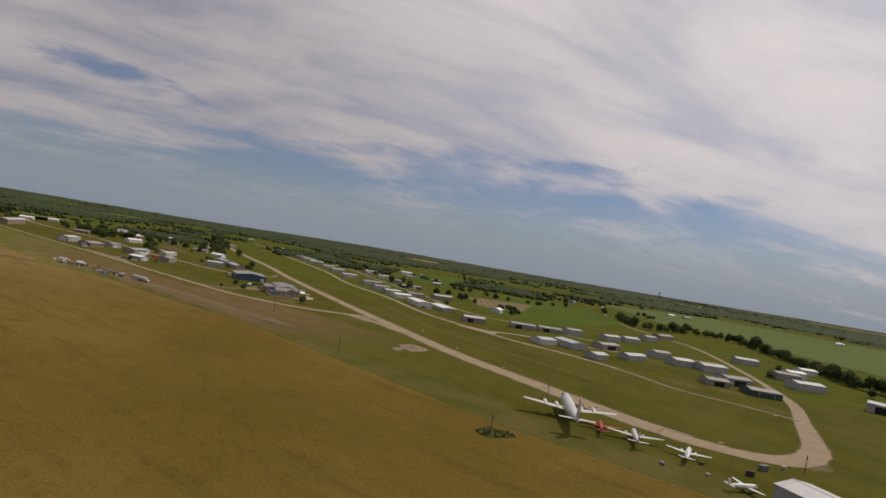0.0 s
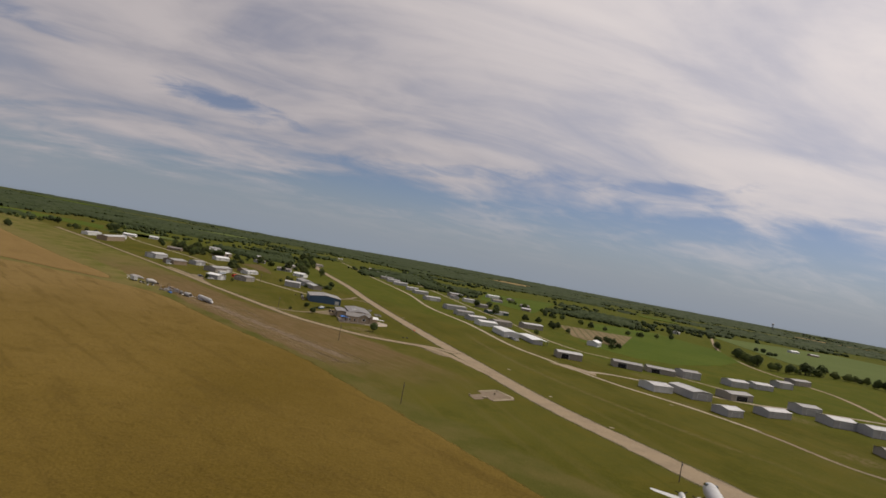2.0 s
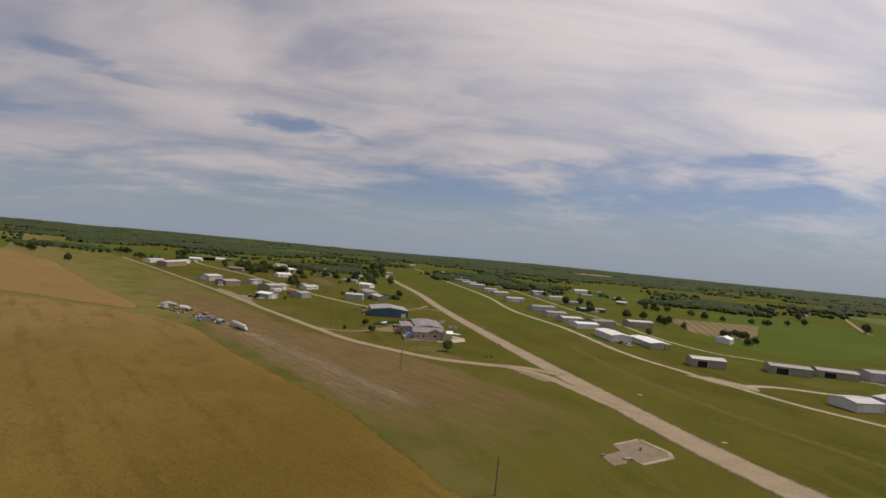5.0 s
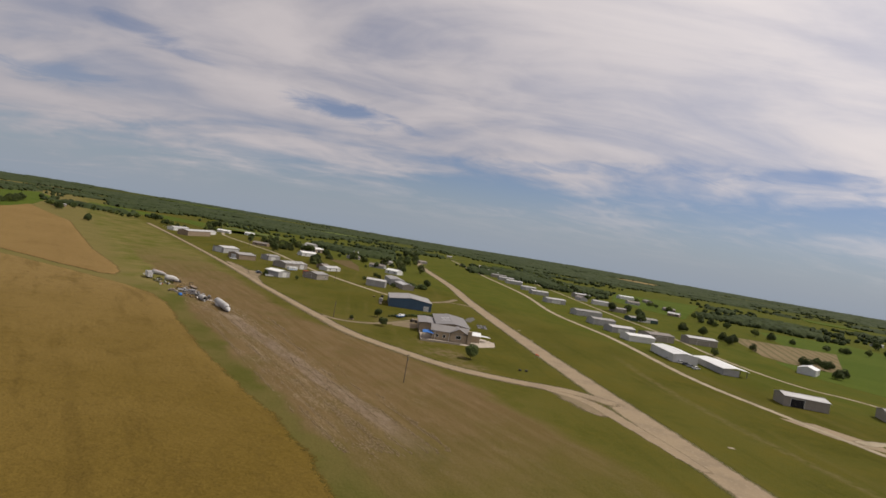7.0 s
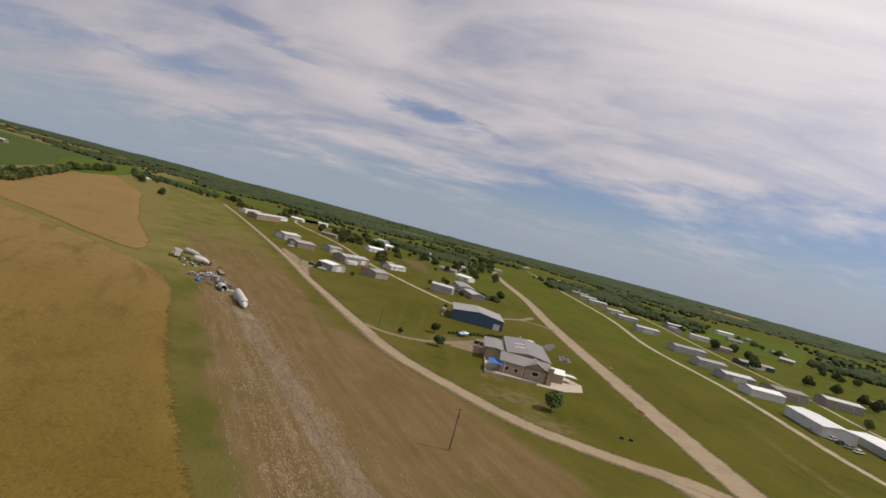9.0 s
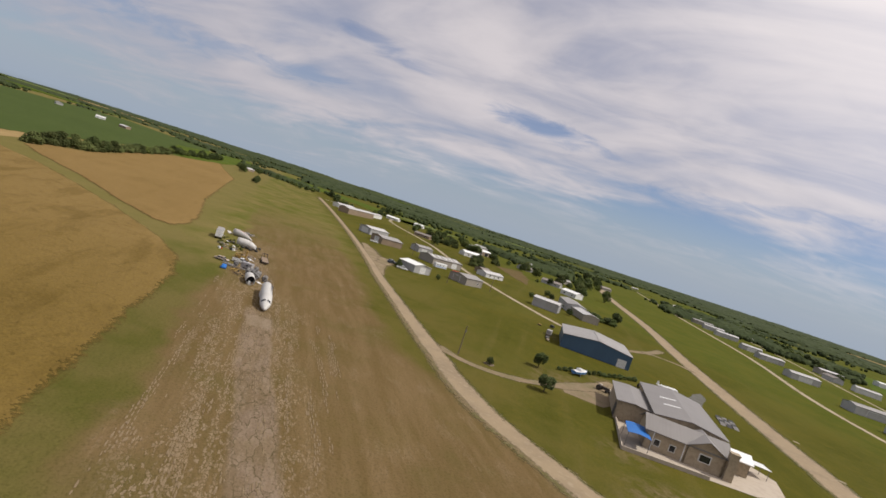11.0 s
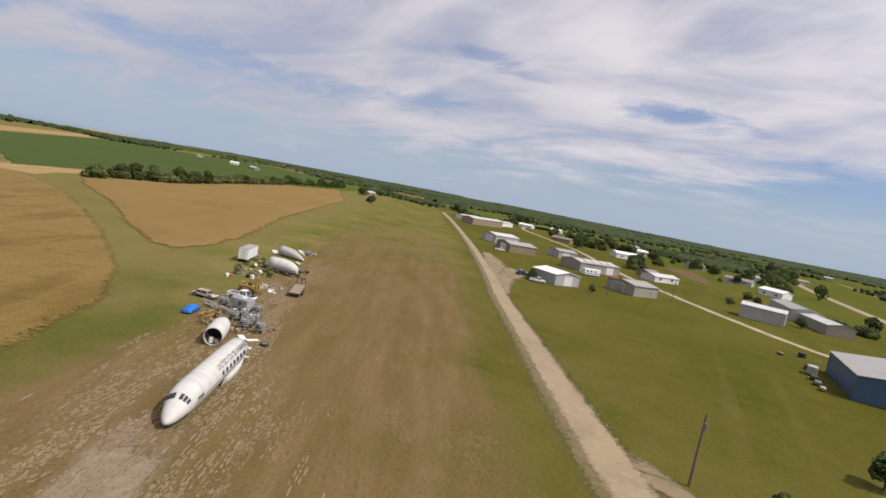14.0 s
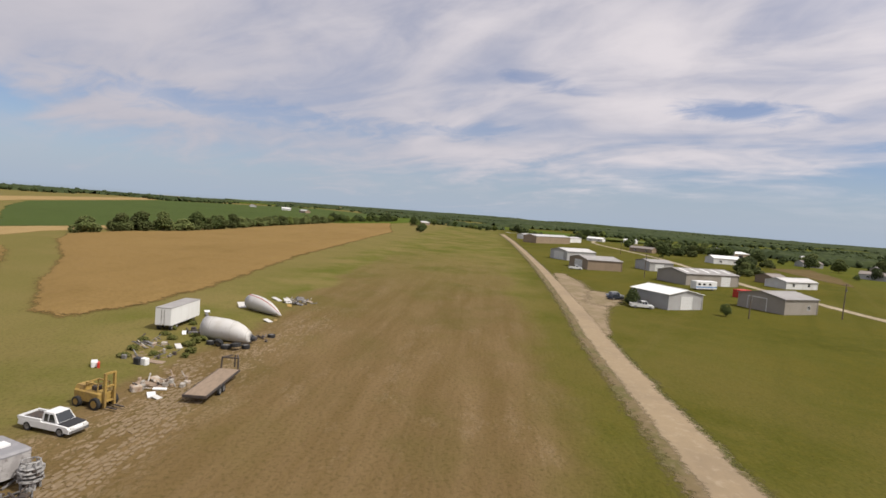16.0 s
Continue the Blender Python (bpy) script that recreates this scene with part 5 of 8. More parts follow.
REDPAINT = material("red_aircraft_paint", (0.42, 0.05, 0.03), 0.4, spots=((1, 0.5, 0.8, (0.30, 0.05, 0.04), 0.5),))
TRUCKWHITE = material("white_car_paint", (0.74, 0.74, 0.73), 0.3, spots=((1.5, 0.5, 0.8, (0.55, 0.53, 0.5), 0.35),))
RUST = material("rusty_faded_paint", (0.36, 0.27, 0.19), 0.8, spots=((1.2, 0.4, 0.6, (0.50, 0.46, 0.40), 0.9), (4, 0.5, 0.7, (0.20, 0.09, 0.04), 0.7)))
YELLOW = material("faded_yellow_paint", (0.37, 0.245, 0.065), 0.7, spots=((1.5, 0.42, 0.66, (0.24, 0.155, 0.06), 0.7), (6, 0.55, 0.75, (0.12, 0.07, 0.03), 0.6)))
TARP = material("blue_tarpaulin", (0.015, 0.14, 0.46), 0.5, spots=((2, 0.45, 0.7, (0.03, 0.20, 0.55), 0.6),), bump=((2.5, 0.6, 0.12),))
RUBBER = material("black_rubber", (0.025, 0.025, 0.025), 0.85, spots=((4, 0.5, 0.8, (0.06, 0.055, 0.05), 0.5),))
STEEL = material("grey_weathered_steel", (0.20, 0.19, 0.18), 0.6, 0.2, spots=((2, 0.45, 0.7, (0.36, 0.35, 0.34), 0.7), (7, 0.45, 0.62, (0.07, 0.062, 0.055), 0.8)))
DARKSTEEL = material("dark_rusty_steel", (0.06, 0.05, 0.045), 0.8, spots=((3, 0.45, 0.7, (0.12, 0.08, 0.05), 0.6),))
PLANKS = material("weathered_deck_planks", (0.30, 0.225, 0.16), 0.9, spots=((1, 0.4, 0.7, (0.20, 0.15, 0.11), 0.6),), scale=(1, 6, 1))
BLACKPAINT = material("matt_black_paint", (0.03, 0.03, 0.033), 0.6)
LETTER = material("faded_dark_letters", (0.085, 0.075, 0.085), 0.7, spots=((4, 0.5, 0.75, (0.28, 0.26, 0.26), 0.6),))
STRIPE = material("faded_red_stripe", (0.33, 0.06, 0.05), 0.6)
BLUEPAINT = material("pale_blue_paint", (0.10, 0.24, 0.50), 0.4)
REDBOX = material("bright_red_paint", (0.50, 0.045, 0.025), 0.5, spots=((1, 0.5, 0.8, (0.35, 0.04, 0.03), 0.5),))
ORANGE = material("orange_cloth", (0.62, 0.10, 0.03), 0.8)
WOOD = material("grey_pole_wood", (0.16, 0.125, 0.09), 0.9, spots=((2, 0.45, 0.7, (0.09, 0.07, 0.05), 0.6),))
STONE = material("tan_stone_wall", (0.40, 0.325, 0.225), 0.9, spots=((1.6, 0.4, 0.65, (0.31, 0.245, 0.165), 0.8), (5, 0.5, 0.7, (0.47, 0.40, 0.30), 0.6)), bump=((2.5, 0.5, 0.05),))
PATIO = material("pale_patio_slab", (0.47, 0.40, 0.32), 0.9, spots=((0.5, 0.45, 0.7, (0.36, 0.30, 0.235), 0.6),))
VANGREY = material("chalky_grey_paint", (0.33, 0.31, 0.30), 0.7, spots=((1.2, 0.42, 0.65, (0.48, 0.46, 0.44), 0.8), (4, 0.52, 0.7, (0.14, 0.12, 0.11), 0.7)))
VANROOF = material("dull_grey_roof_paint", (0.25, 0.245, 0.255), 0.6, spots=((1.5, 0.45, 0.7, (0.33, 0.32, 0.32), 0.7),))
R_CLUB = ribbed("grey_standing_seam_roof", (0.235, 0.218, 0.205), pitch=0.6, axis=0, dirt=(0.18, 0.162, 0.148), amount=0.35, relief=0.12)


def ring_pts(x, ry, rz, z, sides=18, lean=0.0):
    """A ring round the x axis."""
    return [(x, ry * math.cos(2 * math.pi * i / sides), z + rz * math.sin(2 * math.pi * i / sides)) for i in range(sides)]


def wheel(parent, x, y, z, r, w, rim=STEEL, name="wheel"):
    """A tyre with its rim, the axle along y."""
    bm = bmesh.new()
    loft(bm, [[(r * k * math.cos(2 * math.pi * i / 14), s * w / 2, r * k * math.sin(2 * math.pi * i / 14)) for i in range(14)] for s, k in ((-1, 0.62), (-1, 0.9), (-0.8, 1.0), (0.8, 1.0), (1, 0.9), (1, 0.62))], cap=False)
    t = part(name, bm, RUBBER, parent)
    t.location = (x, y, z)
    bm = bmesh.new()
    tube(bm, (0, -w * 0.46, 0), (0, w * 0.46, 0), r * 0.64, None, 12)
    part("rim", bm, rim, t)
    return t


def lettering(parent, text, size, mat, place, name="lettering"):
    """Words from the built-in font as thin solid letters; place(u, v) gives the point for a spot of the flat text."""
    cu = bpy.data.curves.new("words", "FONT")
    cu.body, cu.size, cu.align_x, cu.resolution_u = text, size, "LEFT", 2
    tmp = bpy.data.objects.new("words", cu)
    scene.collection.objects.link(tmp)
    me = bpy.data.meshes.new_from_object(tmp.evaluated_get(bpy.context.evaluated_depsgraph_get()))
    bpy.data.objects.remove(tmp)
    bm = bmesh.new()
    bm.from_mesh(me)
    bpy.data.meshes.remove(me)
    for v in bm.verts:
        v.co = place(v.co.x, v.co.y)
    ob = new(name, mesh(name, bm, mat))
    ob.parent = parent
    return tagged(ob, "faded dark lettering")


# ---- the scrap yard on the old strip ----
def long_fuselage():
    """The transport aircraft's fuselage without wings, lying on its belly; nose at the origin, tail along +x."""
    f = thing("aircraft_fuselage", "wingless white transport fuselage lying on dry ground", "aircraft", pose(-297.8, 275.9, 0, 0, 0, 166.6) @ Matrix.Diagonal((1.03, 1.08, 1.06, 1)))
    prof = ((-0.1, 0.08, 0.66), (0.05, 0.26, 0.68), (0.4, 0.50, 0.76), (0.9, 0.70, 0.88), (1.5, 0.88, 1.02), (2.1, 1.03, 1.17), (2.9, 1.15, 1.29), (4.2, 1.24, 1.39), (9, 1.26, 1.40), (13, 1.25, 1.40), (16, 1.2, 1.42), (18.0, 1.1, 1.46))
    bm = bmesh.new()
    loft(bm, [ring_pts(x, r * 0.98, r * (1.02 if x > 2.3 else 0.92), z, 24) for x, r, z in prof])
    part("fuselage_skin", bm, SKIN, f, smooth=True)

    def on_side(x, deg, lift=0.012, r=1.26, z=1.40):
        return (x, -(r + lift) * 0.98 * math.cos(radians(deg)), z + (r + lift) * 1.02 * math.sin(radians(deg)))

    # cockpit windows, cabin windows and the dark line along the side
    for x, deg in ((2.1, 34), (2.0, 52), (1.96, 71), (1.96, 109), (2.0, 128), (2.1, 146)):
        bm = bmesh.new()
        c = [on_side(x + a, deg + b, 0.03, 1.01 + 0.22 * a, 1.15 + 0.22 * a) for a, b in ((-0.22, -7), (0.22, -7), (0.22, 7), (-0.22, 7))]
        i = [on_side(x + a, deg + b, -0.10, 0.96, 1.14) for a, b in ((-0.22, -7), (0.22, -7), (0.22, 7), (-0.22, 7))]
        solid(bm, i, c)
        part("cockpit_window", bm, GLASS, f)
    for k in range(7):
        bm = bmesh.new()
        x = 9.5 + k * 1.12
        c = [on_side(x + a, 14 + b, 0.02) for a, b in ((-0.26, -9), (0.26, -9), (0.26, 8), (-0.26, 8))]
        i = [on_side(x + a, 14 + b, -0.06) for a, b in ((-0.26, -9), (0.26, -9), (0.26, 8), (-0.26, 8))]
        solid(bm, i, c)
        part("cabin_window", bm, BLACKPAINT, f)
    bm = bmesh.new()
    for k in range(30):
        x0, x1 = 2.6 + k * 0.45, 2.6 + (k + 1) * 0.45
        face(bm, [on_side(x0, -6), on_side(x1, -6), on_side(x1, -2), on_side(x0, -2)])
    part("side_stripe", bm, LETTER, f)
    bm = bmesh.new()
    for k in range(3):
        x0 = 3.3 + k * 0.42
        face(bm, [on_side(x0, 4, 0.02), on_side(x0 + 0.28, 4, 0.02), on_side(x0 + 0.28, 15, 0.02), on_side(x0, 15, 0.02)])
    part("number_bars", bm, LETTER, f)
    lettering(f, "UNITED STATES MARINES", 0.80, LETTER, lambda u, v: on_side(8.6 + u, 34 + v / 1.28 * 57, 0.015))
    # riveted seams round the hull, and a torn flap at the tail
    for x in (4.4, 6.1, 7.9, 9.8, 11.7, 13.6, 15.4):
        bm = bmesh.new()
        loft(bm, [ring_pts(x - 0.02, 1.245 * 0.98, 1.245 * 1.02, 1.40, 24), ring_pts(x + 0.02, 1.245 * 0.98, 1.245 * 1.02, 1.40, 24)], cap=False)
        bmesh.ops.scale(bm, vec=(1, 1.016, 1.016), space=Matrix.Translation((0, 0, -1.40)), verts=bm.verts)
        part("skin_seam", bm, SEAM, f)
    bm = bmesh.new()
    solid(bm, [(17.4, -0.9, 0.7), (18.6, -1.3, 0.45), (18.8, -0.8, 0.45), (18.0, -0.2, 0.7)], [(17.4, -0.9, 0.76), (18.6, -1.3, 0.51), (18.8, -0.8, 0.51), (18.0, -0.2, 0.76)])
    part("torn_flap", bm, SKIN, f)
    # torn wing roots and the open tail end
    for s in (-1, 1):
        bm = bmesh.new()
        solid(bm, [(10.4, s * 0.9, 0.1), (17.4, s * 0.8, 0.1), (16.4, s * 1.08, 0.12), (14.0, s * 1.28, 0.1), (11.8, s * 1.2, 0.1)], [(10.4, s * 1.1, 0.75), (17.4, s * 1.0, 0.85), (16.4, s * 1.14, 0.6), (14.0, s * 1.32, 0.5), (11.8, s * 1.24, 0.5)])
        part("wing_root", bm, SKIN, f)
    bm = bmesh.new()
    loft(bm, [ring_pts(18.0, 1.0, 1.0, 1.46, 18), ring_pts(18.03, 0.85, 0.85, 1.45, 18)])
    part("tail_bulkhead", bm, STEEL, f)
    return f


long_fuselage()


def hull_piece(label, x, y, ang, prof, skin, stripe=False, nose=None, open_front=False, tilt=0.0):
    """A cut piece of fuselage along +x: rings of (x, radius, height of the middle)."""
    f = thing("fuselage_section", label, "aircraft wreck", pose(x, y, 0, 0, tilt, ang))
    bm = bmesh.new()
    rings = [ring_pts(a, r, r * 1.03, z, 22) for a, r, z in prof]
    if open_front:
        inner = [ring_pts(a + 0.0, r - 0.09, (r - 0.09) * 1.03, z, 22) for a, r, z in reversed(prof[:-1])]
        loft(bm, [inner[-1]] + rings + inner[:1], cap=False)
        loft(bm, inner, cap=False)
    else:
        loft(bm, rings)
    part("fuselage_skin", bm, skin, f, smooth=True)
    for k, (a, r, z) in enumerate(prof[1:-1:2]):
        bm = bmesh.new()
        loft(bm, [ring_pts(a - 0.02, r + 0.012, r * 1.03 + 0.012, z, 22), ring_pts(a + 0.02, r + 0.012, r * 1.03 + 0.012, z, 22)], cap=False)
        part("skin_seam", bm, SEAM, f)
    if stripe:
        bm = bmesh.new()
        for (a, r, z), (b, r2, z2) in zip(prof, prof[1:]):
            pts = [(q, -(rr + 0.02) * math.cos(radians(g)), zz + (rr + 0.02) * 1.03 * math.sin(radians(g))) for q, rr, zz, g in ((a, r, z, 66), (b, r2, z2, 66), (b, r2, z2, 74), (a, r, z, 74))]
            face(bm, pts)
        part("painted_stripe", bm, STRIPE, f, "faded red stripe")
    if nose:
        bm = bmesh.new()
        a, r, z = prof[-1]
        loft(bm, [ring_pts(a, r * 0.95, r * 0.95, z, 16), ring_pts(a + nose * 0.6, r * 0.75, r * 0.75, z, 16), ring_pts(a + nose, r * 0.25, r * 0.25, z, 16)])
        part("nose_tip", bm, BLACKPAINT, f, "dark nose tip")
    return f


open_piece = hull_piece("open white fuselage section showing its dark inside", -320.3, 277.2, 174, ((0, 1.12, 1.12), (1.4, 1.18, 1.18), (3.0, 1.18, 1.18), (4.6, 1.12, 1.14), (6.0, 0.92, 1.05), (6.9, 0.5, 0.95)), SKIN, open_front=True)
# no holes are cut: black patches paint the shade inside torn openings
for k, (a, b, lo, hi) in enumerate(((0.1, 0.5, -38, -22), (1.0, 1.5, -34, -24), (2.1, 2.5, -36, -20), (3.3, 3.9, -34, -24), (4.4, 4.7, -32, -22))):
    bm = bmesh.new()
    pts = [(q, 1.19 * math.cos(radians(g)), 1.17 + 1.22 * math.sin(radians(g))) for q, g in ((a, lo), (b, lo), (b * 0.98, hi), (a * 1.02, hi))]
    solid(bm, [(x, y * 0.97, z) for x, y, z in pts], [(x, y * 1.015, z) for x, y, z in pts])
    part("torn_opening", bm, BLACKPAINT, open_piece)
    bm = bmesh.new()
    solid(bm, [(x, -y * 0.97, z) for x, y, z in pts], [(x, -y * 1.015, z) for x, y, z in pts])
    part("torn_opening", bm, BLACKPAINT, open_piece)
# added black disc that gives the hull's inside its deep shade
bm = bmesh.new()
loft(bm, [ring_pts(2.4, 1.08, 1.1, 1.17, 18), ring_pts(2.46, 1.08, 1.1, 1.17, 18)])
part("inner_bulkhead", bm, BLACKPAINT, open_piece)
for k, (x, y, l, w, h, mt) in enumerate(((0.4, -0.5, 0.5, 0.4, 0.5, PLANKS), (0.5, 0.2, 0.6, 0.4, 0.65, TRIM), (0.9, -0.1, 0.4, 0.5, 0.4, TRIM))):
    bm = bmesh.new()
    box(bm, x - l / 2, x + l / 2, y - w / 2, y + w / 2, 0.25, 0.25 + h)
    ob = single("crate", bm, mt, "small pale crate inside an open fuselage", "crate", pose(-320.3, 277.2, 0, 0, 0, 174))
hull_piece("white aircraft forward section lying among tyres", -375.4, 283.3, 66, ((0, 1.36, 1.3), (1.2, 1.36, 1.3), (2.8, 1.36, 1.28), (4.1, 1.28, 1.2), (5.2, 1.06, 1.0), (6.0, 0.74, 0.78), (6.5, 0.42, 0.66)), SKIN, nose=0.45, open_front=True)
hull_piece("white aircraft tail section with a red stripe", -395.8, 285.8, 40, ((0, 1.2, 1.2), (1.4, 1.2, 1.2), (3.2, 1.12, 1.15), (5.0, 0.92, 1.0), (6.6, 0.6, 0.78), (7.6, 0.3, 0.55), (8.3, 0.1, 0.4)), SKIN, stripe=True)

# gun turrets in a cluster
TURRET = material("pale_grey_turret_metal", (0.33, 0.32, 0.31), 0.65, 0.1, spots=((2.2, 0.42, 0.62, (0.48, 0.47, 0.45), 0.8), (5, 0.48, 0.62, (0.10, 0.09, 0.08), 0.85)))


def hoop(bm, r, z, t, sides=16, cut=6):
    """A round bar bent into a level ring."""
    rows = []
    for i in range(sides):
        a = 2 * math.pi * i / sides
        rows.append([bm.verts.new(((r + t * math.cos(b)) * math.cos(a), (r + t * math.cos(b)) * math.sin(a), z + t * math.sin(b))) for b in [2 * math.pi * k / cut for k in range(cut)]])
    for i in range(sides):
        p, q = rows[i], rows[(i + 1) % sides]
        for k in range(cut):
            bm.faces.new((p[k], q[k], q[(k + 1) % cut], p[(k + 1) % cut]))
    return bm


def turret(m, capped, seed):
    r = random.Random(seed)
    t = thing("gun_turret", "pale grey weathered gun turret drum standing upright", "turret", m, "turrets in the yard")
    for k in range(4):
        a = radians(45 + 90 * k)
        bm = bmesh.new()
        loft(bm, [[(0.55 * math.cos(a + d) * q, 0.55 * math.sin(a + d) * q, z) for d, q in ((-0.32, 1.0), (0.32, 1.0), (0.3, 0.8), (-0.3, 0.8))] for z in (0, 0.62)])
        part("leg_plate", bm, TURRET, t)
    bm = bmesh.new()
    tube(bm, (0, 0, 0.15), (0, 0, 1.25), 0.42, 0.5, 14)
    part("core", bm, DARKSTEEL, t)
    for z, q, h in ((0.58, 0.70, 0.10), (0.86, 0.66, 0.06), (1.10, 0.70, 0.09), (1.32, 0.60, 0.05)):
        bm = bmesh.new()
        tube(bm, (0, 0, z), (0, 0, z + h), q, q * 0.97, 18)
        part("turret_ring", bm, TURRET, t)
    for k in range(13):
        a, z = 2 * math.pi * k / 13 + r.uniform(-0.15, 0.15), r.choice((0.69, 0.93, 1.19))
        w, h, d = r.uniform(0.10, 0.22), r.uniform(0.12, 0.2), r.uniform(0.56, 0.68)
        bm = bmesh.new()
        box(bm, d - 0.14, d + 0.05, -w / 2, w / 2, z, z + h)
        part("gear_box", bm, r.choice((TURRET, STEEL, DARKSTEEL)), t).matrix_local = pose(0, 0, 0, 0, 0, math.degrees(a))
    for k in range(6):
        a = 2 * math.pi * k / 6
        bm = bmesh.new()
        tube(bm, (0.56 * math.cos(a), 0.56 * math.sin(a), 1.34), (0.48 * math.cos(a), 0.48 * math.sin(a), 1.68), 0.045, 0.035, 6)
        part("post", bm, TURRET, t)
    part("top_rail", hoop(bmesh.new(), 0.48, 1.68, 0.045), TURRET, t)
    for s in (-1, 1):
        bm = bmesh.new()
        tube(bm, (-0.1, s * 0.16, 1.45), (0.62, s * 0.2, 1.62), 0.035, 0.03, 6)
        part("gun_mount", bm, STEEL, t)
    if capped:
        bm = bmesh.new()
        loft(bm, [[(q * math.cos(2 * math.pi * i / 10), q * math.sin(2 * math.pi * i / 10), z) for i in range(10)] for q, z in ((0.13, 1.5), (0.16, 1.66), (0.11, 1.78), (0.02, 1.82))])
        part("cap", bm, GLOSSWHITE, t, "small white cap")
    return t


turret_a, turret_b = turret(pose(-339.2, 276.9, 0), False, 1), turret(pose(-332.0, 278.8, 0, 0, 0, 40), True, 2)
for k, (x, y) in enumerate(((-331.4, 281.6), (-328.7, 280.4), (-327.4, 282.4), (-336.3, 281.9))):
    copy_thing(turret_a, pose(x, y, 0, 0, 0, 57 * k))
for x, y, a in ((-332.5, 280.1, 10), (-330.1, 281.0, 130)):
    copy_thing(turret_b, pose(x, y, 0, 0, 0, a))


def truss(x0, y0, x1, y1, z, seed):
    """A twisted lattice beam lying on the ground."""
    r = random.Random(seed)
    t = thing("steel_truss", "rusty grey lattice beam lying on the ground", "scrap", pose(x0, y0, 0, 0, 0, math.degrees(math.atan2(y1 - y0, x1 - x0))), "lattice beams")
    l = math.hypot(x1 - x0, y1 - y0)
    for y in (-0.35, 0.35):
        bm = bmesh.new()
        tube(bm, (0, y, z + r.uniform(0, 0.3)), (l, y * 0.8, z + r.uniform(0, 0.5)), 0.07, None, 6)
        part("chord", bm, TURRET, t)
    n = int(l / 0.7)
    for k in range(n):
        bm = bmesh.new()
        tube(bm, (k * l / n, -0.35 if k % 2 else 0.35, z + 0.12), ((k + 1) * l / n, 0.33 if k % 2 else -0.33, z + 0.2), 0.05, None, 5)
        part("brace", bm, r.choice((STEEL, TURRET, RUST)), t)
    return t


truss(-341.2, 273.6, -335.6, 279.0, 0.12, 1)
truss(-340.0, 274.9, -334.9, 277.9, 0.25, 2)
truss(-337.9, 275.0, -333.6, 279.4, 0.4, 3)


def rounded_box(bm, x0, x1, y0, y1, z0, z1, r):
    """A box with rounded upright corners and a narrower top edge."""
    def ring(z, inset):
        pts = []
        for cx, cy, a0 in ((x1 - r, y1 - r, 0), (x0 + r, y1 - r, 90), (x0 + r, y0 + r, 180), (x1 - r, y0 + r, 270)):
            for k in range(4):
                a = radians(a0 + 30 * k)
                pts.append((cx + (r - inset) * math.cos(a), cy + (r - inset) * math.sin(a), z))
        return pts
    return loft(bm, [ring(z0, 0), ring(z1 - r * 0.4, 0), ring(z1, r * 0.45)])


# small grey van body on wheels
van = thing("box_trailer", "small grey box trailer with a white roof hatch", "trailer", pose(-337.6, 279.6, 0, 0, 0, 55))
bm = bmesh.new()
rounded_box(bm, -1.6, 1.6, -0.95, 0.95, 0.5, 2.0, 0.25)
part("body", bm, VANGREY, van)
bm = bmesh.new()
rounded_box(bm, -1.62, 1.62, -0.97, 0.97, 1.84, 2.04, 0.3)
part("roof", bm, VANROOF, van, "dull grey roof")
bm = bmesh.new()
box(bm, -0.2, 0.5, -0.3, 0.3, 2.03, 2.17)
part("roof_hatch", bm, GLOSSWHITE, van)
bm = bmesh.new()
box(bm, 0.0, 0.45, -0.98, -0.92, 1.1, 1.6)
part("window", bm, GLASS, van)
for x in (-0.6, 0.5):
    for y in (-0.95, 0.95):
        wheel(van, x, y, 0.38, 0.38, 0.22)
bm = bmesh.new()
box(bm, -1.6, 2.6, -0.08, 0.08, 0.45, 0.6)
part("drawbar", bm, DARKSTEEL, van)


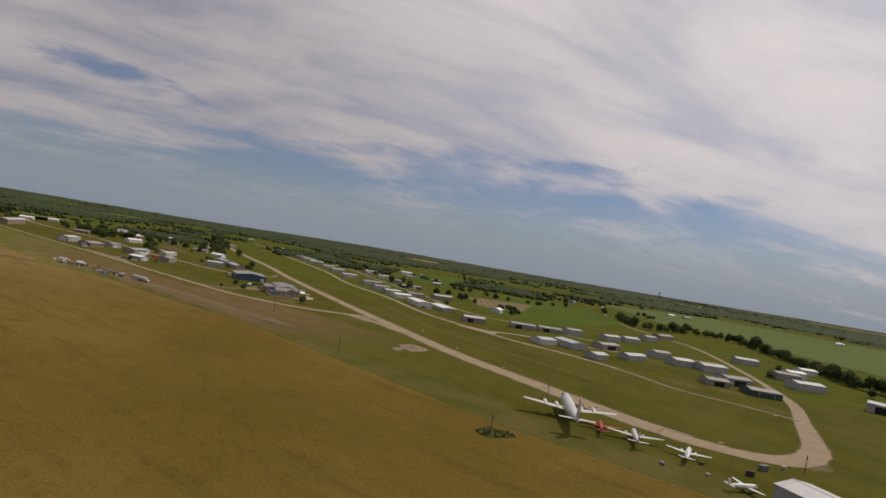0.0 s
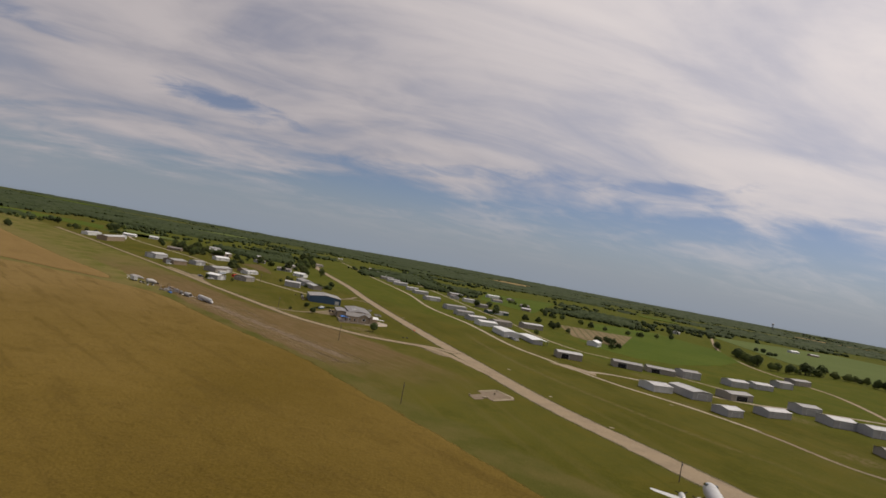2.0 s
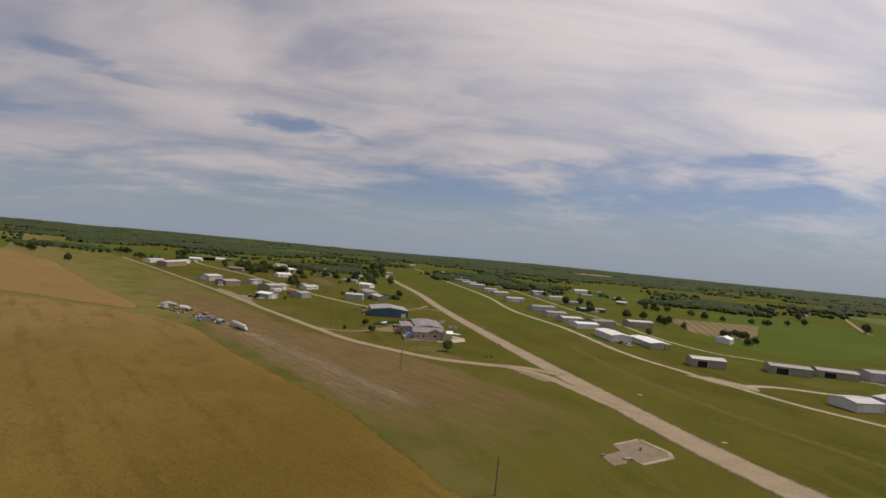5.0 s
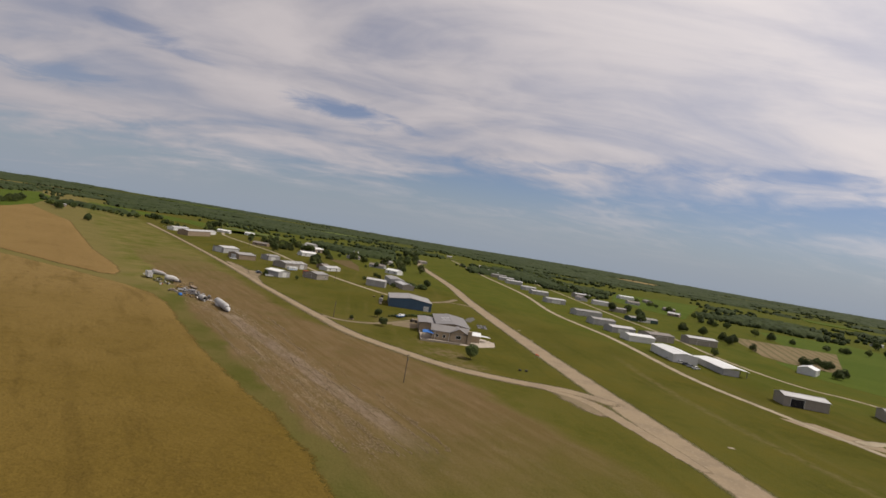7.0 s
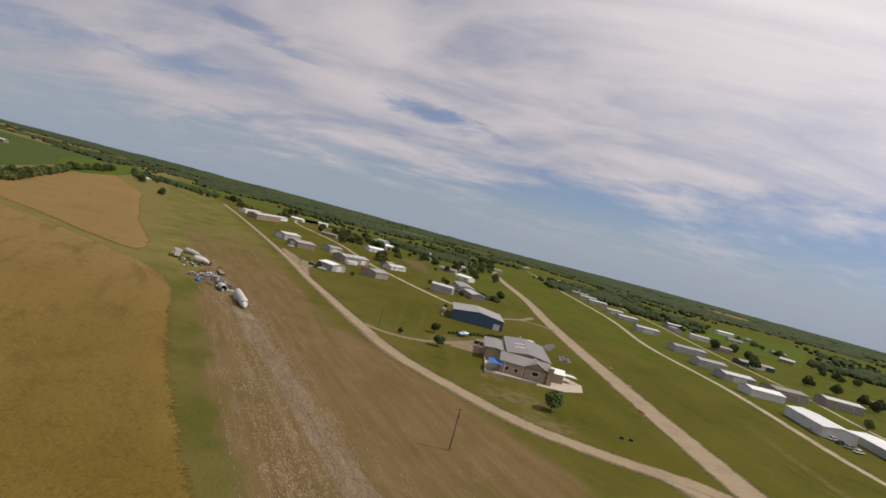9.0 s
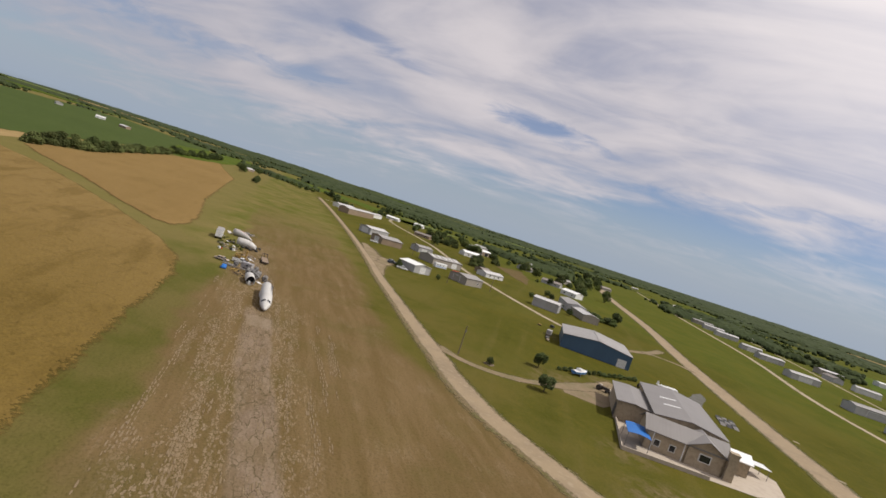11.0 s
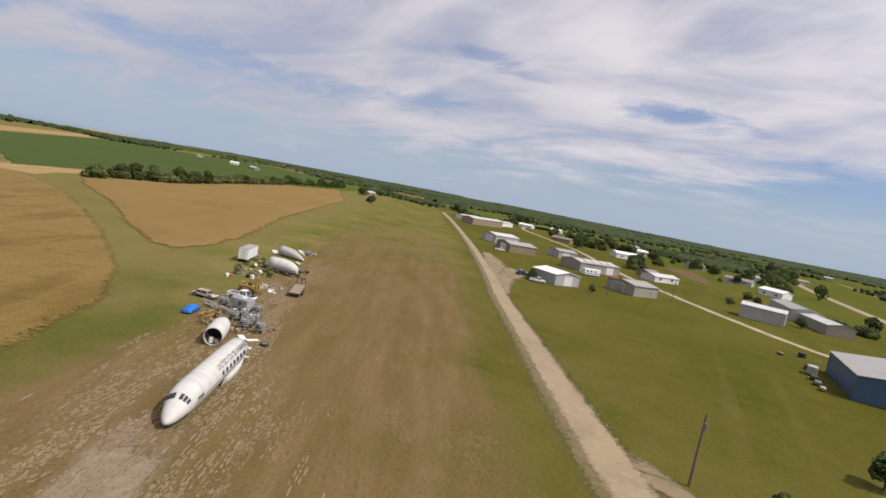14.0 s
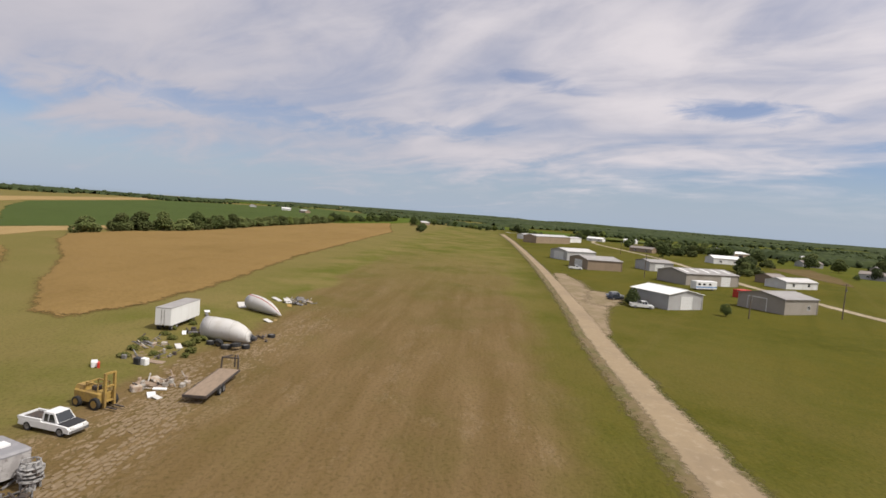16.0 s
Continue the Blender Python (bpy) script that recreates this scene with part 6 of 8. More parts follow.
def road_car(name, label, m, l, w, h, paint, pickup=False, hood=None, group="", van_=False):
    """A car or pickup, front along +x."""
    c = thing(name, label, "pickup" if pickup else "car", m, group)
    hl, hw = l / 2, w / 2
    g, belt = 0.28, h * 0.56
    side = [(-hl, g + 0.12), (-hl + 0.1, belt - 0.02), (hl * 0.42, belt), (hl - 0.25, belt * 0.93), (hl, belt * 0.72), (hl - 0.02, g + 0.05)]
    bm = bmesh.new()
    rings = []
    for y, k in ((-hw, 0.0), (-hw + 0.07, 1.0), (hw - 0.07, 1.0), (hw, 0.0)):
        rings.append([(x * (0.985 if k == 0 else 1), y, z if k else g + (z - g) * 0.93) for x, z in side])
    loft(bm, rings)
    part("body", bm, paint, c)
    x0, x1 = (-hl * 0.10, hl * 0.42) if pickup else (-hl * (0.95 if van_ else 0.72), hl * 0.38)
    bm = bmesh.new()
    ring = [(x0, belt - 0.02), (x1 + 0.28, belt - 0.02), (x1 - 0.22, h), (x0 + (0.08 if pickup or van_ else 0.45), h)]
    loft(bm, [[(x, s * (hw - 0.1 - (0.12 if z > belt else 0)), z) for x, z in ring] for s in (-1, 1)])
    cab = part("cab", bm, paint, c)
    # glass: windscreen, rear window and sides
    def pane(pts, out):
        bm = bmesh.new()
        o = Vector(out) * 0.02
        solid(bm, [Vector(p) for p in pts], [Vector(p) + o for p in pts])
        part("window", bm, GLASS, cab)
    q = hw - 0.2
    pane([(x1 + 0.24, -q, belt + 0.06), (x1 + 0.24, q, belt + 0.06), (x1 - 0.18, q - 0.08, h - 0.06), (x1 - 0.18, -q + 0.08, h - 0.06)], (1, 0, 0.5))
    xr = x0 + (0.08 if pickup or van_ else 0.45)
    pane([(x0 + 0.03, -q, belt + 0.06), (x0 + 0.03, q, belt + 0.06), (xr - 0.03, q - 0.08, h - 0.08), (xr - 0.03, -q + 0.08, h - 0.08)], (-1, 0, 0.4))
    for s in (-1, 1):
        a, b = s * (hw - 0.105), s * (hw - 0.2)
        mid_ = (x0 + x1) / 2
        for xa, xb in ((x0 + 0.2, mid_ - 0.05), (mid_ + 0.05, x1 + 0.02)):
            pane([(xa, a, belt + 0.05), (xb, a, belt + 0.05), (min(xb, x1 - 0.25), b, h - 0.1), (max(xa, xr + 0.06), b, h - 0.1)], (0, s, 0.1))
    if hood:
        bm = bmesh.new()
        solid(bm, [(x1 + 0.30, -hw + 0.08, belt + 0.005), (hl - 0.16, -hw + 0.10, belt * 0.90), (hl - 0.16, hw - 0.10, belt * 0.90), (x1 + 0.30, hw - 0.08, belt + 0.005)],
              [(x1 + 0.30, -hw + 0.08, belt + 0.05), (hl - 0.16, -hw + 0.10, belt * 0.90 + 0.05), (hl - 0.16, hw - 0.10, belt * 0.90 + 0.05), (x1 + 0.30, hw - 0.08, belt + 0.05)])
        part("bonnet", bm, hood, c, "matt black bonnet")
    if pickup:
        bm = bmesh.new()
        box(bm, -hl + 0.15, x0 - 0.06, -hw + 0.16, hw - 0.16, belt - 0.03, belt + 0.015)
        part("load_bed", bm, DARKSTEEL, c)
        for s in (-1, 1):
            bm = bmesh.new()
            box(bm, -hl + 0.02, x0 - 0.02, s * (hw - 0.08) - 0.07, s * (hw - 0.08) + 0.07, belt - 0.1, belt + 0.14)
            part("bed_side", bm, paint, c)
        bm = bmesh.new()
        box(bm, -hl, -hl + 0.1, -hw + 0.15, hw - 0.15, belt - 0.1, belt + 0.12)
        part("tailgate", bm, paint, c)
    for x in (-hl * 0.62, hl * 0.64):
        for s in (-1, 1):
            wheel(c, x, s * (hw - 0.1), 0.34, 0.34, 0.22)
    for s in (-1, 1):
        bm = bmesh.new()
        box(bm, hl - 0.08, hl + 0.01, s * (hw - 0.3) - 0.16, s * (hw - 0.3) + 0.16, belt * 0.72, belt * 0.86)
        part("headlight", bm, TRIM, c)
    bm = bmesh.new()
    box(bm, hl - 0.06, hl + 0.07, -hw + 0.05, hw - 0.05, g + 0.05, g + 0.22)
    part("bumper", bm, STEEL, c)
    return c


road_car("pickup_truck", "white extended-cab pickup with a black bonnet", pose(-345.1, 279.2, 0, 0, 0, 66), 4.6, 1.7, 1.55, TRUCKWHITE, True, BLACKPAINT)
road_car("derelict_car", "derelict faded coupe with rust patches", pose(-343.6, 273.8, 0, 0, 0, 62), 4.0, 1.6, 1.15, RUST)

# car under a blue sheet on a small trailer
cov = thing("covered_car", "car covered by a bright blue tarpaulin", "car", pose(-334.4, 273.0, 0, 0, 0, 165) @ Matrix.Diagonal((0.92, 0.9, 0.85, 1)))
bm = bmesh.new()
prof = ((-1.9, 0.55, 0.55), (-1.75, 0.72, 0.75), (-1.0, 0.74, 0.82), (-0.4, 0.72, 1.05), (0.6, 0.7, 1.08), (1.1, 0.74, 0.85), (1.7, 0.7, 0.78), (1.9, 0.55, 0.5))
loft(bm, [[(x, -w - 0.12, 0.18), (x, -w, h * 0.6), (x, -w * 0.75, h), (x, 0, h + 0.04), (x, w * 0.75, h), (x, w, h * 0.6), (x, w + 0.1, 0.2)] for x, w, h in prof])
part("tarpaulin", bm, TARP, cov, smooth=True)
for x in (-1.4, 1.4):
    for s in (-1, 1):
        wheel(cov, x * 0.85, s * 0.72, 0.3, 0.3, 0.2)

# yellow forklift with its mast
fl = thing("forklift", "large derelict yellow forklift with a raised mast", "forklift", pose(-350.2, 280.3, 0, 0, 0, 62))
bm = bmesh.new()
rounded_box(bm, -1.9, 0.9, -0.75, 0.75, 0.5, 1.35, 0.22)
part("chassis", bm, YELLOW, fl)
bm = bmesh.new()
loft(bm, [[(-1.9, -0.6, z), (-0.9, -0.6, z), (-0.9, 0.6, z), (-1.9, 0.6, z)] if z < 1.6 else [(-1.75, -0.5, z), (-0.95, -0.5, z), (-0.95, 0.5, z), (-1.75, 0.5, z)] for z in (1.35, 1.7)])
part("counterweight", bm, YELLOW, fl)
for x in (-0.75, 0.55):
    for y in (-0.6, 0.6):
        bm = bmesh.new()
        tube(bm, (x, y, 1.3), (x * 0.92, y * 0.9, 1.98), 0.05)
        part("cab_post", bm, YELLOW, fl)
for y in (-0.54, 0.54):
    bm = bmesh.new()
    box(bm, -0.75, 0.56, y - 0.06, y + 0.06, 1.96, 2.06)
    part("guard_rail", bm, YELLOW, fl)
for x in (-0.69, 0.5):
    bm = bmesh.new()
    box(bm, x - 0.06, x + 0.06, -0.48, 0.48, 1.965, 2.055)
    part("guard_rail", bm, YELLOW, fl)
bm = bmesh.new()
rounded_box(bm, -0.45, 0.1, -0.3, 0.3, 1.35, 1.7, 0.1)
part("seat", bm, DARKSTEEL, fl)
for y in (-0.45, 0.45):
    bm = bmesh.new()
    box(bm, 1.05, 1.25, y - 0.09, y + 0.09, 0.2, 3.0)
    part("mast_rail", bm, YELLOW, fl)
for z in (0.6, 1.8, 2.9):
    bm = bmesh.new()
    box(bm, 1.08, 1.22, -0.36, 0.36, z, z + 0.14)
    part("mast_crossbar", bm, YELLOW, fl)
for y in (-0.35, 0.35):
    bm = bmesh.new()
    box(bm, 1.25, 2.3, y - 0.08, y + 0.08, 0.2, 0.27)
    part("fork", bm, DARKSTEEL, fl)
for x, r in ((-1.3, 0.42), (0.6, 0.5)):
    for s in (-1, 1):
        wheel(fl, x, s * 0.85, r, r, 0.32, YELLOW)

# yellow trailer frame behind the open section
yt = thing("trailer_frame", "faded yellow trailer frame with a loose tyre", "trailer", pose(-332.8, 275.7, 0, 0, 0, 150))
for y in (-0.6, 0.6):
    bm = bmesh.new()
    box(bm, -1.8, 1.6, y - 0.08, y + 0.08, 0.45, 0.62)
    part("side_rail", bm, YELLOW, yt)
for x in (-1.6, -0.4, 0.9):
    bm = bmesh.new()
    box(bm, x, x + 0.15, -0.52, 0.52, 0.45, 0.6)
    part("cross_member", bm, YELLOW, yt)
for s in (-1, 1):
    wheel(yt, 0.3, s * 0.8, 0.36, 0.36, 0.22)
    bm = bmesh.new()
    tube(bm, (1.5, s * 0.5, 0.6), (2.2, 0, 1.3), 0.06)
    part("strut", bm, YELLOW, yt)

# white semi trailer
st = thing("semi_trailer", "white box semi trailer with a grey roof", "trailer", pose(-381.8, 278.3, 0, 0, 0, 167.5))
bm = bmesh.new()
box(bm, -4.0, 4.0, -1.05, 1.05, 0.7, 2.95)
part("box", bm, S_WHITE, st)
bm = bmesh.new()
box(bm, -4.05, 4.05, -1.08, 1.08, 2.953, 3.02)
part("roof", bm, R_GREY, st)
for s in (-1, 1):
    bm = bmesh.new()
    box(bm, -4.06, -4.005, s * 0.52 - 0.49, s * 0.52 + 0.49, 0.8, 2.88)
    d = part("rear_door", bm, GLOSSWHITE, st)
    bm = bmesh.new()
    tube(bm, (-4.08, s * 0.2, 0.8), (-4.08, s * 0.2, 2.8), 0.02)
    part("lock_rod", bm, STEEL, d)
bm = bmesh.new()
box(bm, -2.6, -2.05, 1.055, 1.072, 1.7, 2.5)
part("side_mark", bm, LETTER, st)
for x in (-3.4, -2.3):
    for s in (-1, 1):
        wheel(st, x, s * 0.8, 0.42, 0.42, 0.35)
for s in (-1, 1):
    bm = bmesh.new()
    box(bm, 2.8, 2.95, s * 0.8 - 0.07, s * 0.8 + 0.07, 0, 0.7)
    part("landing_leg", bm, DARKSTEEL, st)

# gooseneck flatbed trailer
gb = thing("flatbed_trailer", "gooseneck flatbed trailer with a plank deck", "trailer", pose(-355.0, 288.3, 0, 0, 0, 170))
for k in range(9):
    bm = bmesh.new()
    y = -0.95 + k * 1.9 / 9
    box(bm, -4.1, 4.1, y + 0.01, y + 1.9 / 9 - 0.01, 0.72, 0.79)
    part("plank", bm, PLANKS, gb)
for y in (-1.0, 1.0):
    bm = bmesh.new()
    box(bm, -4.15, 4.15, y - 0.06, y + 0.06, 0.58, 0.77)
    part("side_rail", bm, DARKSTEEL, gb)
bm = bmesh.new()
box(bm, -4.2, -4.12, -1.05, 1.05, 0.55, 0.78)
part("tail_beam", bm, DARKSTEEL, gb)
for s in (-1, 1):
    bm = bmesh.new()
    tube(bm, (4.1, s * 0.85, 0.7), (4.2, s * 0.8, 1.9), 0.08)
    part("neck_post", bm, DARKSTEEL, gb)
    bm = bmesh.new()
    tube(bm, (4.2, s * 0.8, 1.9), (5.6, s * 0.25, 1.8), 0.08)
    part("neck_arm", bm, DARKSTEEL, gb)
bm = bmesh.new()
tube(bm, (4.2, -0.8, 1.9), (4.2, 0.8, 1.9), 0.08)
part("neck_crossbar", bm, DARKSTEEL, gb)
bm = bmesh.new()
tube(bm, (5.6, 0, 1.85), (5.6, 0, 0.6), 0.08)
part("coupler", bm, DARKSTEEL, gb)
for x in (-1.4, -0.5):
    for s in (-1, 1):
        wheel(gb, x, s * 1.12, 0.36, 0.36, 0.2)

# loose tyres, panels and scrap
def tyre(x, y, z, r, w, rx, rz, label="worn black tyre lying in the grass"):
    t = thing("tyre", label, "tyre", pose(x, y, z, rx, 0, rz), "loose tyres")
    wheel(t, 0, 0, 0, r, w, name="tread")
    return t


tyre(-376.4, 291.2, 0.22, 0.5, 0.4, 90, 0)
for k, (x, y, r) in enumerate(((-371.7, 284.6, 0.5), (-370.9, 285.7, 0.55), (-370.0, 286.7, 0.6), (-369.4, 287.9, 0.62), (-370.3, 288.9, 0.5))):
    tyre(x, y, (0.24, r * 0.8, 0.24, 0.62, 0.24)[k], r, 0.45, (90, 35, 90, 80, 90)[k], 30 + 33 * k, "black tyre heaped beside a fuselage section")
tyre(-322.3, 283.2, 0.16, 0.55, 0.3, 90, 0)
def slab(name, label, x, y, l, w, t, ang, mat, tilt=0.0, z=0.0, category="scrap"):
    bm = bmesh.new()
    solid(bm, [(-l / 2, -w / 2, 0), (l / 2, -w / 2 * 0.9, 0), (l / 2 * 0.95, w / 2, 0), (-l / 2, w / 2 * 0.96, 0)], [(-l / 2, -w / 2, t), (l / 2, -w / 2 * 0.9, t), (l / 2 * 0.95, w / 2, t), (-l / 2, w / 2 * 0.96, t)])
    return single(name, bm, mat, label, category, pose(x, y, z + abs(math.sin(radians(tilt))) * l / 2, 0, tilt, ang), "scrap pieces")


for x, y, l, w, a, mt, ti in ((-324.6, 280.4, 1.5, 0.8, 20, GLOSSWHITE, 4), (-323.9, 281.7, 1.7, 0.7, 120, GLOSSWHITE, 3), (-320.6, 281.2, 1.1, 0.7, 80, SKIN, 10), (-328.8, 278.2, 0.9, 0.9, 10, GLOSSWHITE, 20),
                              (-355.8, 282.6, 2.6, 1.0, 70, PLANKS, 3), (-356.8, 283.0, 2.2, 0.9, 40, RUST, 6), (-354.6, 283.8, 1.2, 0.6, 100, GLOSSWHITE, 5), (-352.8, 283.6, 1.0, 0.7, 20, GLOSSWHITE, 10), (-352.2, 284.2, 0.8, 0.6, 60, SKIN, 12),
                              (-369.6, 281.5, 1.0, 0.7, 30, SKIN, 20), (-371.0, 278.0, 1.6, 0.5, 70, STEEL, 10), (-376.5, 280.4, 0.9, 0.5, 10, GLOSSWHITE, 20), (-388.2, 280.7, 2.6, 0.4, 20, STEEL, 8), (-391.5, 280.0, 0.9, 0.8, 20, GLOSSWHITE, 10),
                              (-397.0, 284.3, 1.6, 1.4, 20, SKIN, 25), (-403.5, 291.0, 2.0, 1.2, 20, SKIN, 15), (-401.5, 293.0, 1.6, 1.3, 70, STEEL, 12), (-405.0, 289.0, 2.2, 0.9, 40, SKIN, 10), (-407.0, 293.0, 2.0, 1.5, 10, STEEL, 8), (-386.2, 289.6, 1.2, 0.9, 50, SKIN, 15),
                              (-399.6, 291.6, 1.0, 0.8, 10, YELLOW, 15), (-404.6, 294.6, 1.4, 1.0, 80, RUST, 10), (-387.2, 290.6, 0.8, 0.5, 0, STUBBLE, 5), (-365.0, 278.6, 1.8, 1.1, 20, DIRT, 2), (-363.4, 280.6, 2.4, 1.0, 75, PLANKS, 2)):
    slab("sheet_metal", ("white" if mt in (GLOSSWHITE, SKIN) else "brown" if mt in (PLANKS, RUST, DIRT) else "yellow" if mt is YELLOW else "grey") + " sheet of scrap lying on the ground", x, y, l, w, 0.06, a, mt, ti)
box_items = ((-361.4, 275.7, 1.0, 0.6, 0.55, 20, GLOSSWHITE, "white"), (-361.1, 276.2, 0.8, 0.25, 0.5, 20, REDBOX, "red"), (-362.6, 279.4, 0.8, 0.7, 0.7, 60, BLACKPAINT, "black"), (-362.4, 280.1, 0.7, 0.6, 0.7, 60, GLOSSWHITE, "white"), (-354.2, 281.9, 1.0, 0.9, 0.5, 30, RUST, "rusty"), (-364.5, 277.4, 0.5, 0.5, 0.4, 0, STEEL, "grey"))
for x, y, l, w, h, a, mt, cl in box_items:
    bm = bmesh.new()
    rounded_box(bm, -l / 2, l / 2, -w / 2, w / 2, 0, h, min(l, w) * 0.2)
    single("scrap_box", bm, mt, cl + " metal box lying in the yard", "scrap", pose(x, y, 0, 0, 0, a), "scrap pieces")


GRIME = material("grimy_pale_sheet_scrap", (0.40, 0.375, 0.335), 0.7, spots=((1.5, 0.42, 0.62, (0.26, 0.225, 0.18), 0.8), (5, 0.5, 0.68, (0.52, 0.50, 0.47), 0.7)))


def scrap_heap(x, y, n, spread, seed, label, mats, size=0.8):
    """A heap of bars, plates and drums."""
    r = random.Random(seed)
    h = thing("scrap_heap", label, "scrap", pose(x, y, 0))
    for k in range(n):
        bm = bmesh.new()
        a, d = r.uniform(0, 6.28), spread * r.random() ** 0.6
        p = (d * math.cos(a), d * math.sin(a))
        if r.random() < 0.55:
            l = size * r.uniform(0.8, 2.0)
            b = r.uniform(0, 6.28)
            tube(bm, (p[0], p[1], 0.06), (p[0] + l * math.cos(b), p[1] + l * math.sin(b), r.uniform(0.06, 0.8)), r.uniform(0.04, 0.09), None, 6)
            part("bar", bm, r.choice(mats), h)
        else:
            l, w, t = size * r.uniform(0.4, 1.0), size * r.uniform(0.3, 0.7), r.uniform(0.15, 0.5)
            rounded_box(bm, p[0] - l / 2, p[0] + l / 2, p[1] - w / 2, p[1] + w / 2, 0, t, 0.08)
            part("lump", bm, r.choice(mats), h)
    return h


scrap_heap(-338.6, 276.2, 12, 1.6, 1, "tangle of grey steel frames beside turrets", (STEEL, TURRET, STEEL), 0.9)
scrap_heap(-356.0, 282.8, 18, 1.6, 2, "heap of brown and white scrap", (RUST, PLANKS, DARKSTEEL, GRIME), 0.7)
scrap_heap(-370.8, 278.6, 20, 2.4, 3, "scattered dark scrap in weeds", (DARKSTEEL, STEEL, RUST), 0.9)
scrap_heap(-366.0, 280.0, 12, 2.0, 4, "scattered dark scrap in weeds", (DARKSTEEL, STEEL, GRIME), 0.6)
scrap_heap(-404.0, 292.4, 24, 3.0, 5, "spread of pale aircraft scrap", (GRIME, STEEL, GRIME, DARKSTEEL), 0.8)
scrap_heap(-329.6, 276.4, 12, 1.4, 6, "rusty machine parts beside a fuselage", (DARKSTEEL, YELLOW, RUST), 0.8)
scrap_heap(-335.6, 281.4, 14, 1.6, 7, "grey steel parts between turrets", (STEEL, DARKSTEEL), 0.7)
scrap_heap(-327.2, 279.6, 14, 1.3, 12, "loose grey and rusty parts by the turrets", (STEEL, RUST, DARKSTEEL), 0.6)
scrap_heap(-356.5, 284.6, 14, 1.5, 13, "brown and white wooden scrap on the ground", (RUST, PLANKS, GRIME), 0.7)
scrap_heap(-377.4, 281.6, 18, 1.3, 15, "dark tangle of engine parts behind a fuselage", (DARKSTEEL, DARKSTEEL, STEEL), 0.9)
scrap_heap(-375.0, 290.0, 10, 1.6, 14, "dark parts beside a cut fuselage", (DARKSTEEL, STEEL), 0.7)
scrap_heap(-330.0, 282.6, 12, 1.6, 8, "grey steel parts between turrets", (STEEL, DARKSTEEL), 0.6)


# ---- aircraft parked beside the runway ----
def aeroplane(label, m, l, span, r, paint, engines=0, wing_x=0.36, tail_h=0.2, nose_up=0.0, category="aeroplane", twin_fin=False, group="parked aircraft", high=0.0):
    """A tail-wheel or nose-wheel aircraft: nose along +x, its middle at the origin."""
    a = thing("aeroplane", label, category, m, group)
    zc = r * 1.9 + 0.3
    bm = bmesh.new()
    prof = ((0.50, 0.12, 0), (0.485, 0.45, 0), (0.44, 0.82, 0.02), (0.38, 0.97, 0.05), (0.25, 1, 0.05), (0.0, 1, 0.05), (-0.18, 0.86, 0.14), (-0.34, 0.52, 0.30), (-0.46, 0.22, 0.42), (-0.5, 0.08, 0.45))
    loft(bm, [ring_pts(x * l, r * k, r * k * 1.05, zc + r * z, 16) for x, k, z in prof])
    part("fuselage", bm, paint, a, smooth=True)

    def wing(name, x, half, c0, c1, z, dihedral, sweep, parent=a):
        for s in (-1, 1):
            bm = bmesh.new()
            rings = []
            for k in (0.0, 0.5, 0.94, 1.0):
                c = c0 + (c1 - c0) * k
                if k == 1.0:
                    c *= 0.6
                t = c * 0.055
                y, zz, xx = s * half * k, z + dihedral * half * k, x - sweep * half * k
                rings.append([(xx + c * 0.38, y, zz), (xx + c * 0.2, y, zz + t), (xx - c * 0.2, y, zz + t * 0.7), (xx - c * 0.62, y, zz), (xx - c * 0.2, y, zz - t * 0.6), (xx + c * 0.2, y, zz - t * 0.8)])
            loft(bm, rings)
            part(name, bm, paint, parent)

    wing("wing", l * (0.5 - wing_x), span / 2, span * 0.15, span * 0.055, zc - r * 0.45 + high, 0.09, 0.04)
    wing("tailplane", -l * 0.42, span * 0.18, span * 0.075, span * 0.04, zc + r * 0.5, 0.03, 0.08)
    for s in ((-1, 1) if twin_fin else (0,)):
        bm = bmesh.new()
        y, h = s * span * 0.17, l * tail_h * (0.62 if twin_fin else 1)
        pts = [(-l * 0.36, zc + r * 0.5), (-l * 0.49, zc + r * 0.4), (-l * 0.505, zc + r * 0.5 + h * 0.85), (-l * 0.48, zc + r * 0.5 + h), (-l * 0.44, zc + r * 0.5 + h)]
        solid(bm, [(x, y - 0.06 * r - 0.03, z) for x, z in pts], [(x, y + 0.06 * r + 0.03, z) for x, z in pts])
        part("fin", bm, paint, a)
    bm = bmesh.new()
    ring = [(0.455, 0.42), (0.41, 0.86), (0.36, 0.95), (0.36, 0.6), (0.44, 0.3)]
    solid(bm, [(l * x, -r * 0.76, zc + r * z) for x, z in ring], [(l * x, r * 0.76, zc + r * z) for x, z in ring])
    part("windscreen", bm, GLASS, a)
    spots = {0: (), 1: (), 2: (0.3,), 4: (0.26, 0.52)}[engines]
    for k in spots:
        for s in (-1, 1):
            y, er = s * span / 2 * k, r * 0.42
            zz, xx = zc - r * 0.4 + high + 0.09 * span / 2 * k, l * (0.5 - wing_x) - 0.04 * span / 2 * k
            c = span * (0.15 - 0.095 * k)
            bm = bmesh.new()
            loft(bm, [ring_pts(xx + c * x_, er * q, er * q, zz, 12) for x_, q in ((0.85, 0.75), (0.8, 1.0), (0.45, 1.0), (0.0, 0.8), (-0.45, 0.2))])
            for v in bm.verts:
                v.co.y += y
            e = part("engine", bm, paint, a)
            prop(e, xx + c * 0.9, y, zz, er * 2.2)
    if engines == 1:
        prop(a, l * 0.51, 0, zc, r * 1.5)
    gy = span * 0.13 if engines != 1 else span * 0.12
